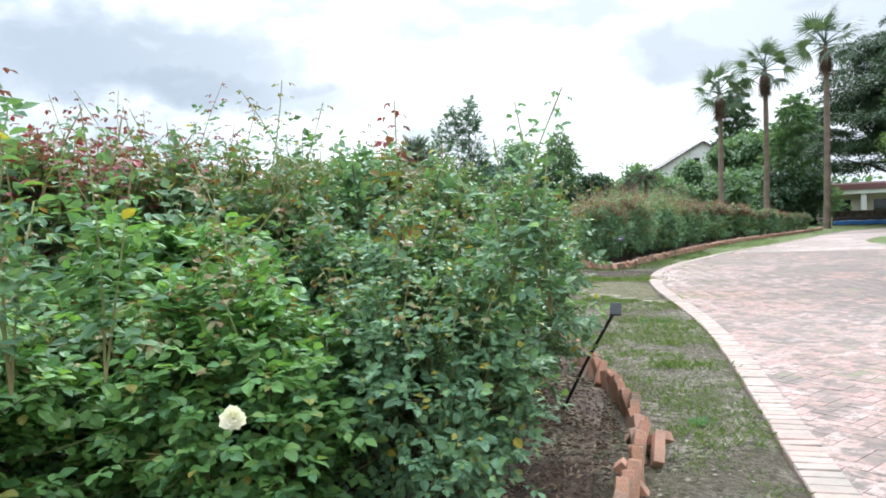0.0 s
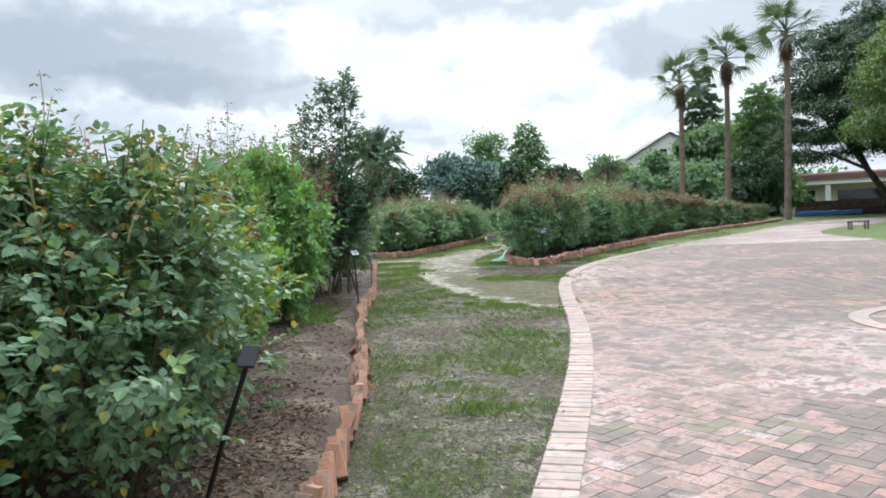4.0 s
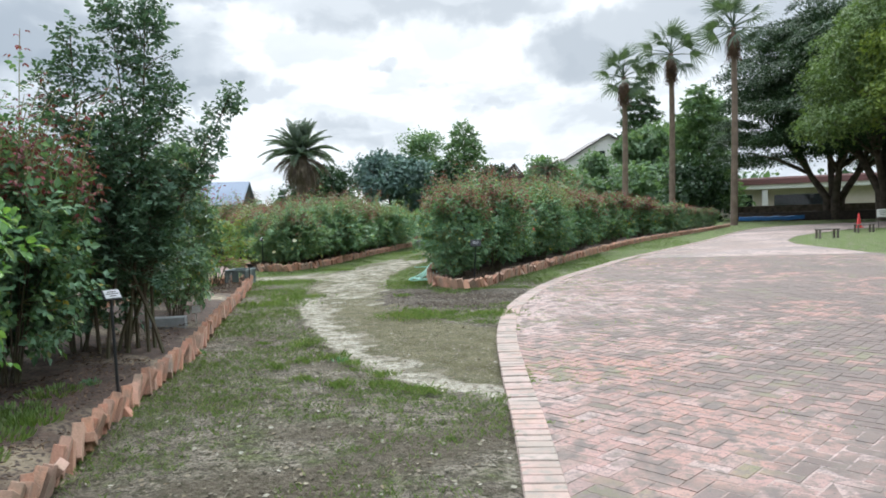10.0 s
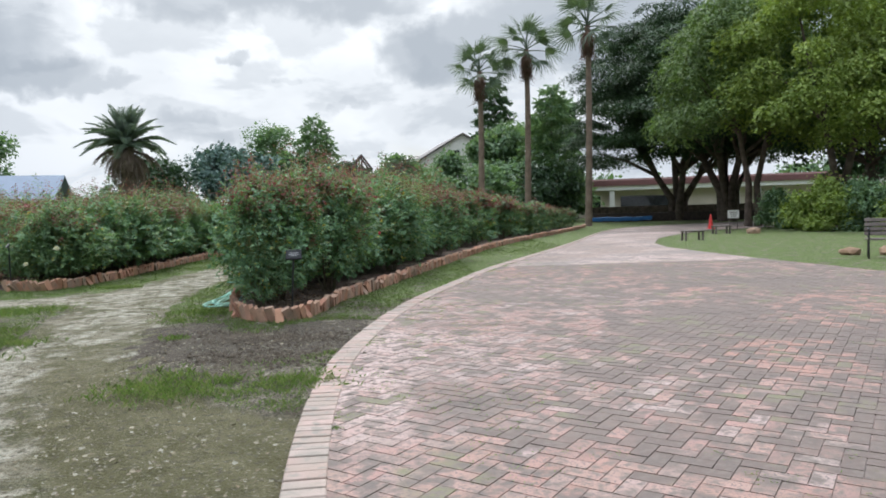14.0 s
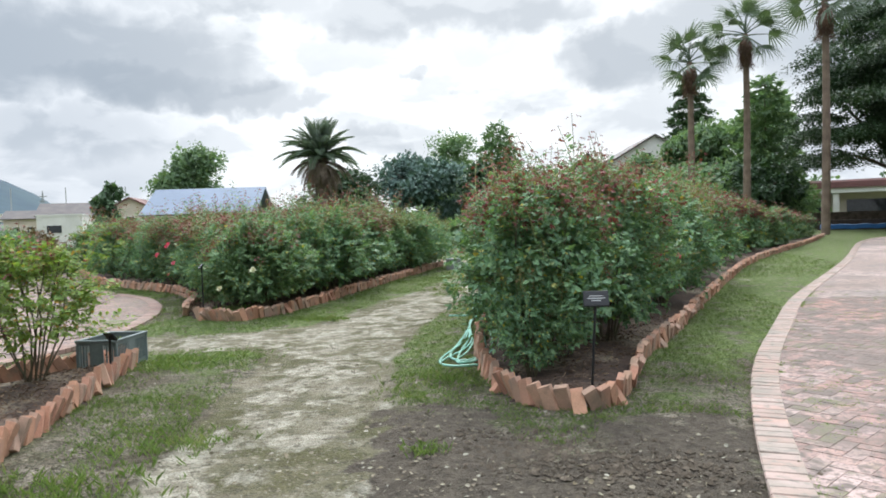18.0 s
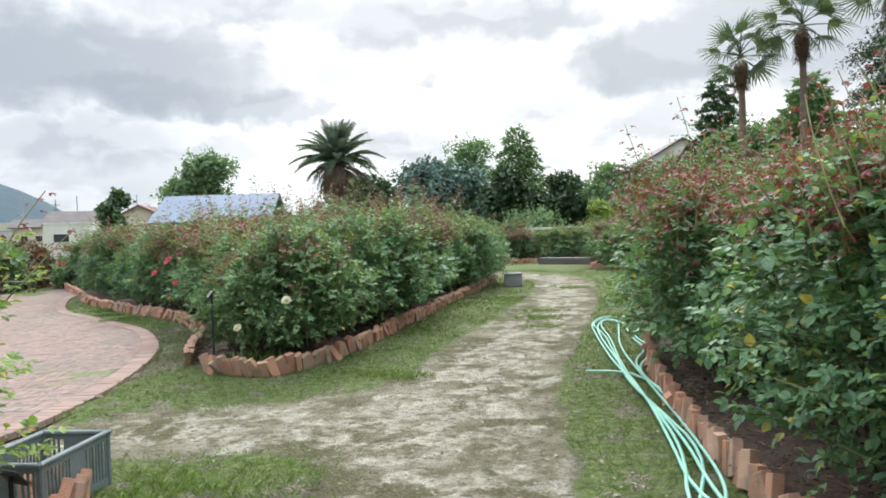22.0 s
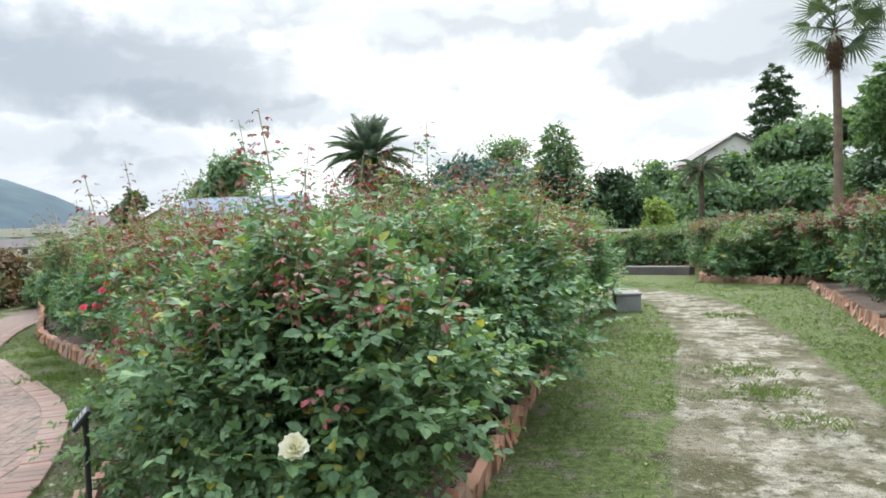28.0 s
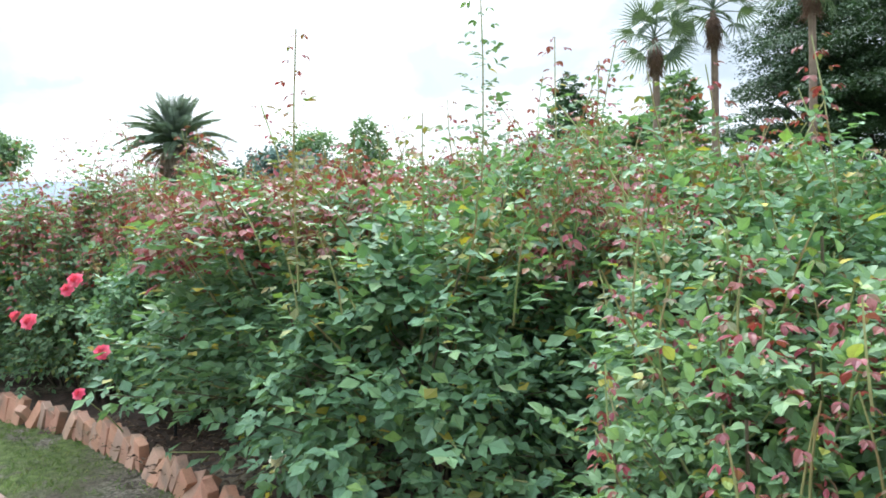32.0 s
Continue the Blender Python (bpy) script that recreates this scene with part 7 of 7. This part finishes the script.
v, f = leaves(np.c_[wq, [gz(x, y) + 0.004 for x, y in wq]], np.stack([np.cos(a), np.sin(a), rg.uniform(0.3, 1, len(wq))], 1), np.stack([np.cos(a), np.sin(a), 1 + 0 * a], 1), rg.uniform(0.008, 0.022, len(wq)), 0.25, LEAF2)
tagged(new("joint_weeds", flat_mesh("joint_weeds", v, f, M["grass"])), "tiny weeds in the paving joints", "weeds", kind="stuff")


# ---- buildings and distance ----
def house(x, y, w, d, h, roof_h, rz, wall, roof, label, windows=(), gable_front=False, over=0.4, doors=()):
    ob = thing("house", x, y, 0, label, "house", rz=rz)
    bm = boxed((w, d, h), Matrix.Translation((0, d / 2, h / 2)))
    part("wall", bm, M[wall], ob)
    if roof_h:
        bm = bmesh.new()
        if gable_front:
            pts = [(-w / 2, 0), (w / 2, 0), (0, roof_h)]
            g = bmesh.new()
            f_ = [g.verts.new((a, 0.0, h + b)) for a, b in pts]
            b_ = [g.verts.new((a, d, h + b)) for a, b in pts]
            g.faces.new(f_), g.faces.new(b_[::-1])
            for k in range(3):
                g.faces.new((f_[k], f_[(k + 1) % 3], b_[(k + 1) % 3], b_[k]))
            part("gable", g, M[wall], ob)
            L2, al = math.hypot(w / 2 + over, roof_h * (1 + 2 * over / w)), math.degrees(math.atan2(roof_h, w / 2))
            for sx in (-1, 1):
                part("roof", boxed((L2, d + 2 * over, 0.22), pose(sx * (w / 4 + over / 2), d / 2, h + roof_h / 2 - over * roof_h / w + 0.12, 0, sx * al, 0)), M[roof], ob)
        else:
            L2, al = math.hypot(d / 2 + over, roof_h * (1 + 2 * over / d)), math.degrees(math.atan2(roof_h, d / 2))
            for sy in (-1, 1):
                part("roof", boxed((w + 2 * over, L2, 0.15), pose(0, d / 2 + sy * (d / 4 + over / 2), h + roof_h / 2 - over * roof_h / d + 0.08, -sy * al, 0, 0)), M[roof], ob)
    else:
        part("roof", boxed((w + 0.1, d + 0.1, 0.2), Matrix.Translation((0, d / 2, h + 0.1))), M[roof], ob)
    for wx, wz, ww, wh in windows:
        win = part("window", boxed((ww + 0.16, 0.1, wh + 0.16), Matrix.Translation((wx, -0.02, wz)), 0.01), M["white_wall"], ob, "framed window")
        part("pane", boxed((ww, 0.03, wh), Matrix.Translation((wx, -0.075, wz))), M["glass"], win)
    return ob


house(13.2, 124.9, 14, 16, 8.6, 4.1, 8, "white_wall", "roof_dark", "white house with a wide gable behind trees", [(-1.0, 9.6, 1.0, 1.5), (1.6, 9.6, 1.0, 1.5), (-4, 6, 1.4, 1.4), (4, 6, 1.4, 1.4)], True)
house(-59.22, 98.39, 5.0, 7, 3.88, 0, 28, "white_wall", "white_wall", "small white flat-roofed house beyond the path", [(-0.6, 2.3, 1.6, 0.9)])
house(-63.72, 106.32, 8, 7, 4.2, 1.6, 28, "cream_wall", "roof_dark", "house with a dark pitched roof", [(1, 2, 1, 1)])
house(-83.00, 120.15, 5.5, 6, 4.4, 1.2, 28, "cream_wall", "roof_dark", "tan house with a dark roof", [(-1, 2.6, 0.9, 0.9), (1, 2.6, 0.9, 0.9)])
house(-84.47, 104.68, 6, 6, 3.2, 1.4, 35, "white_wall", "roof_dark", "white house with a dark pitched roof", [(0, 1.8, 1, 1)])
house(-106.75, 139.06, 9, 6, 2.6, 1.5, 28, "cream_wall", "roof_dark", "low house with a dark tiled roof", [(0, 1.8, 1, 1)])
house(-55.59, 107.08, 6, 8, 4.6, 1.5, 20, "cream_wall", "roof_red", "cream house with a brown gable roof", [(0, 3.2, 1, 1)], True)
house(-31.27, 81.21, 9.6, 9, 3.13, 5.43 - 3.13, 14, "white_wall", "roof_blue", "long building with a pale blue sheet roof", [(-3, 1.3, 1.2, 0.8), (0, 1.3, 1.2, 0.8), (3, 1.3, 1.2, 0.8)])
house(-22.90, 97.90, 2.6, 3, 2.6, 0, 10, "white_wall", "roof_blue", "small white shed under the date palm", [])

# long low building behind the grove
lb = house(39.73, 101.84, 40, 9, 3.4, 0, -18, "cream_wall", "roof_red", "long low cream building with a white fascia", [(k, 1.9, 2.2, 1.6) for k in (-17, -13, 3, 8, 13, 17)])
part("fascia", boxed((41, 0.5, 0.55), Matrix.Translation((0, -0.9, 3.6)), 0.02), M["white_wall"], lb, "white fascia board")
part("canopy", boxed((41, 1.6, 0.12), Matrix.Translation((0, -0.5, 3.9))), M["roof_red"], lb, "brown-red canopy roof")
part("upper_roof", boxed((38, 6, 1.0), Matrix.Translation((0, 4, 4.3)), 0.2), M["roof_red"], lb)
part("doorway", boxed((6, 0.2, 2.6), Matrix.Translation((-6.5, -0.06, 1.3))), M["glass"], lb, "dark glazed doorway")
for k in (-10.5, -2.8, 6):
    part("pillar", boxed((0.6, 0.6, 3.4), Matrix.Translation((k, -0.7, 1.7))), M["white_wall"], lb)


def wall_run(name, x0, y0, x1, y1, h, t, mat, label):
    ln = math.hypot(x1 - x0, y1 - y0)
    ob = tagged(new(name, bm_mesh(name, boxed((ln, t, h), Matrix.Translation((0, 0, h / 2)), 0.02), M[mat])), label, "wall", kind="structure")
    ob.matrix_basis = pose((x0 + x1) / 2, (y0 + y1) / 2, -0.02, 0, 0, math.degrees(math.atan2(y1 - y0, x1 - x0)))


wall_run("wall_terrace", 20.41, 81.07, 33.33, 76.14, 0.75, 0.5, "wood_dark", "low dark terrace wall behind the plaza")
wall_run("wall_terrace_2", 21.95, 86.87, 39.12, 79.84, 1.35, 0.6, "bark", "dark earth bank behind the terrace")
rl = thing("hand_rail", 0, 0, 0, "pale metal rail beyond the rose beds", "rail")
ra, rb_ = np.array((-6.17, 70.59)), np.array((0.03, 71.09))
part("top_rail", boxed((float(np.linalg.norm(rb_ - ra)), 0.08, 0.16), pose(*((ra + rb_) / 2), 1.42, 0, 0, math.degrees(math.atan2(*(rb_ - ra)[::-1]))), 0.02), M["far_pale"], rl)
for k in range(5):
    q_ = ra + (rb_ - ra) * k / 4
    part("post", boxed((0.08, 0.08, 1.4), Matrix.Translation((*q_, 0.7))), M["far_pale"], rl)
wall_run("wall_planter", -1.57, 53.91, 0.50, 52.75, 0.28, 0.4, "roof_dark", "long dark planter edge on the lawn")
tp = thing("blue_sheet", 22.43, 78.41, 0.0, "blue plastic sheet folded along the terrace wall", "sheet", rz=-10)
bm = bmesh.new()
bmesh.ops.create_grid(bm, x_segments=14, y_segments=4, size=0.5, matrix=Matrix.Diagonal((5.0, 0.9, 1, 1)))
for v in bm.verts:
    v.co.z = 0.42 + 0.1 * noise.noise(v.co * 1.3)
bmesh.ops.solidify(bm, geom=bm.faces[:], thickness=0.3)
part("fold", bm, M["tarp"], tp)

# shrubs round the left path
for q, (x, y, h, w, mt) in enumerate([(-19.15, 46.41, 1.35, 3.4, "tree_brown"), (-18.83, 44.58, 1.35, 3.4, "tree_hazed"), (-18.75, 43.15, 1.3, 3.2, "tree_brown"), (-51.65, 83.79, 1.0, 5, "tree_dark"), (-14.26, 45.13, 1.25, 3.0, "tree_hazed"), (-16.17, 46.20, 0.95, 2.4, "tree_hazed"), (-14.17, 46.41, 1.6, 3.2, "tree_brown"), (-15.05, 49.42, 1.8, 3.6, "tree_hazed")]):
    tree(x, y, h, w, mt, "dense rounded shrub beside the brick path" if q else "dense rust-tinged shrub beside the brick path", 60 + q, n=5000, leaf=0.14, base=0.05, trunk_r=0.05, category="shrub")
tree(-35.42, 74.25, 5.30, 3.6, "tree_dark", "dark rounded tree before the roofs", 81, n=4000, leaf=0.3, base=0.1)
tree(-34.42, 98.00, 4.6, 9, "tree_hazed", "green shrubby trees behind the roses", 82, n=5000, leaf=0.4, base=0.05)
tree(-16.92, 85.40, 3.0, 5, "tree_brown", "rusty green shrub behind the roses", 83, n=4000, leaf=0.25, base=0.05)
cy = thing("small_palm", 3.81, 79.17, 0, "small grey-green palm with drooping feather fronds", "palm tree")
ch_ = 5.10
part("trunk", _one(tube([(0, 0, 0), (0, 0, ch_ * 0.5), (0, 0, ch_)], [0.2, 0.17, 0.16], 8)).mesh("trunk", M["bark"]), None, cy)
for k in range(34):
    part("frond", PINNATE_DEAD if k % 3 == 0 else PINNATE[2], None, cy, m=pose(0, 0, ch_) @ pose(0, 0, 0, 0, 0, k * 137.5) @ pose(0, 0, 0, 0, -50 + 75 * k / 33, 0) @ Matrix.Scale(1.9, 4))
tree(4.17, 75.12, 1.7, 2.2, "tree_dark", "small dark clipped green shrub", 85, n=2500, leaf=0.2, base=0.05, category="shrub")
tree(2.70, 74.24, 1.6, 1.8, "tree_dark", "small dark clipped green shrub", 86, n=2000, leaf=0.2, base=0.05, category="shrub")
for q in range(9):
    tree(-40 + q * 17 + 5 * math.sin(q * 2.1), 150 + 12 * math.sin(q * 1.3), 7 + 2 * math.sin(q), 20, "tree_hazed" if q % 2 else "tree_dark", "distant rounded green woodland tree", 100 + q, n=3500, leaf=0.9, base=0.02)
for q in range(6):
    tree(34 + q * 9, 40 + q * 9 + 4 * math.sin(q * 2), 12, 13, "tree_dark", "dark spreading tree beyond the plaza", 120 + q, n=5000, leaf=0.55, base=0.25, trunk_r=0.4)
for q in range(7):
    tree(26 + 3 * math.sin(q * 1.7), 30 - q * 8, 9, 11, "tree_hazed", "green tree beyond the plaza edge", 130 + q, n=2500, leaf=0.6, base=0.1)

# wooded hill on the horizon, its haze painted into the base colour
az = np.radians(np.linspace(-120, -32, 60))
dist = np.linspace(900, 1900, 16)
prof = np.interp(np.degrees(az), [-120, -95, -75, -60, -51, -46, -42.3, -39.8, -37.6, -35.3, -32], [60, 130, 190, 215, 190, 150, 118, 92, 52, 22, 2])
A, D = np.meshgrid(az, dist, indexing="ij")
Hh = prof[:, None] * np.sin(np.clip((D - 900) / 600, 0, 1) * np.pi / 2) ** 1.3
Hh = Hh * (1 + 0.09 * np.array([[noise.fractal((math.sin(a) * d * 0.006, math.cos(a) * d * 0.006, 1), 1, 2, 5) for d in dist] for a in az])) - 6
HV = np.stack([np.sin(A) * D, np.cos(A) * D, Hh], -1).reshape(-1, 3)
ii, jj = np.meshgrid(np.arange(59), np.arange(15), indexing="ij")
HF = np.stack([ii * 16 + jj, (ii + 1) * 16 + jj, (ii + 1) * 16 + jj + 1, ii * 16 + jj + 1], -1).reshape(-1, 4)[:, ::-1]
tagged(new("hill", flat_mesh("hill", HV, HF, M["hill"], True)), "wooded hill on the horizon, tinted blue for distance haze", "hill", kind="structure")

# raised road far off on the left
vd = thing("viaduct", -189.89, 211.51, 0, "pale concrete raised road far away", "viaduct", rz=25)
vz = 7.78
part("deck", boxed((190, 8, 2.6), Matrix.Translation((-30, 0, vz)), 0.05), M["far_pale"], vd)
for k in range(12):
    part("pier", boxed((1.6, 4, max(vz - 1.2, 0.5)), Matrix.Translation((-120 + 16 * k, 0, (vz - 1.2) / 2))), M["concrete"], vd)
for k in (18, 34, 52):
    part("lamp_post", boxed((0.25, 0.25, 9), Matrix.Translation((k, 3, vz + 5))), M["concrete"], vd)
tw = thing("tower", -133.37, 153.68, 0, "white and pale blue industrial tower far away", "tower", rz=25)
part("shaft", boxed((5, 5, 4.90 + 2), Matrix.Translation((0, 0, 2))), M["white_wall"], tw)
part("upper_block", boxed((5.6, 5.6, 3.4), Matrix.Translation((0, 0, 5.88))), M["roof_blue"], tw)
for sx in (-1, 1):
    part("leg", boxed((0.8, 0.8, 4.5), pose(sx * 1.9, 0, 7.72, 0, -sx * 12, 0)), M["white_wall"], tw)
part("crown_beam", boxed((4.2, 1.2, 0.9), Matrix.Translation((0, 0, 8.70))), M["white_wall"], tw)


def pylon(x, y, h, w, label):
    ob = thing("power_pylon", x, y, 0, label, "pylon", "power pylons")
    p = Pile()
    for sx in (-1, 1):
        for sy in (-1, 1):
            part("leg", _one(tube([(sx * w / 2, sy * w / 2, 0), (sx * w * 0.12, sy * w * 0.12, h * 0.7), (0, 0, h)], h * 0.006, 4)).mesh("leg", M["concrete"]), None, ob)
    for k in range(3):
        part("cross_arm", boxed((w * 1.1, h * 0.01, h * 0.012), Matrix.Translation((0, 0, h * (0.68 + 0.1 * k)))), M["concrete"], ob)
    for k in range(6):
        z0, z1 = h * k * 0.11, h * (k + 1) * 0.11
        w0, w1 = w / 2 * (1 - 0.76 * z0 / (0.7 * h)), w / 2 * (1 - 0.76 * z1 / (0.7 * h))
        for s_ in (-1, 1):
            part("brace", _one(tube([(-s_ * w0, -w0, z0), (s_ * w1, -w1, z1)], h * 0.003, 4)).mesh("brace", M["concrete"]), None, ob)


pylon(-513.39, 645.71, 47.45, 9, "thin grey lattice power pylon far away")
pylon(-504.83, 517.61, 55.02, 10, "lattice power pylon in front of the hill")


# pebbles and dry litter on the trodden path and lawn
rg = np.random.default_rng(55)
k = rg.integers(0, len(dirt_mid), 5000)
pq = dirt_mid[k] + rg.normal(0, 0.75, (5000, 2))
pq = np.concatenate([pq, rg.uniform((-2, 11), (3.2, 26), (16000, 2)), rg.uniform((-6, 26), (3.2, 34), (6000, 2))])
pq = pq[~(inside(PLAZA_POLY, pq[:, 0], pq[:, 1]) | inside(BED0, pq[:, 0], pq[:, 1]) | inside(BEDA, pq[:, 0], pq[:, 1]) | inside(BEDB, pq[:, 0], pq[:, 1]))]
a = rg.uniform(0, 6.28, len(pq))
v, f = leaves(np.c_[pq, [gz(x, y) + 0.006 for x, y in pq]], np.stack([np.cos(a), np.sin(a), rg.normal(0, 0.1, len(pq))], 1), np.array([0, 0, 1.0]) + rg.normal(0, 0.3, (len(pq), 3)), 0.006 + 0.034 * rg.random(len(pq)) ** 2.5, 0.8, LEAF6)
tagged(new("litter", flat_mesh("litter", v, f, M["litter"])), "pebbles and dry leaf litter on the ground", "litter", kind="stuff")


# ---- bricks and pavers, laid last ----
edging("bed_edging", [(BED0_EDGE, 30), (BED0_BACK, 30)], "leaning salmon-red bricks edging the first rose bed", 11, 6, [(2.6, 12.0, 62, 20, 60), (2.62, 11.84, 20, 48, 110), (2.5, 12.2, 30, -35, 80), (1.4, 16.42, 70, 10, 20), (1.36, 16.3, 55, 30, 40), (1.74, 15.2, 10, 38, 95), (0.66, 18.4, 66, 0, 30), (0.52, 18.75, 60, 12, 25)])
edging("bed_edging", [(BEDA_LEFT[::-1], 14), (BEDA_RIGHT, -22)], "leaning salmon-red bricks edging the middle rose bed", 12)
edging("bed_edging", [(BEDB_LEFT[::-1], -28), (BEDB_RIGHT, -24)], "leaning salmon-red bricks edging the last rose bed", 13)
edging("bed_edging", [(fb + fb[:1], 18) for fb in FAR_BEDS], "bricks edging the further rose beds", 14)
border(plaza, plaza_line, 1, -2, 62, (0, 9, 8, 34), "border")
border(left_path, left_line, -1, 5, 52, (-14, 0, 27, 43), "border_pink")
lay(plaza, PLAZA_POLY, plaza_line, 2.6, 12.5, 8, 34, radians(45 + 8), (3, 5.4, 15, 19), ("paver", "paver_one"))
lay(left_path, LEFT_POLY, left_line, -13, -3.6, 29, 41, radians(20), (-8, -4, 33, 37), ("paver_pink", "paver_pink_one"))
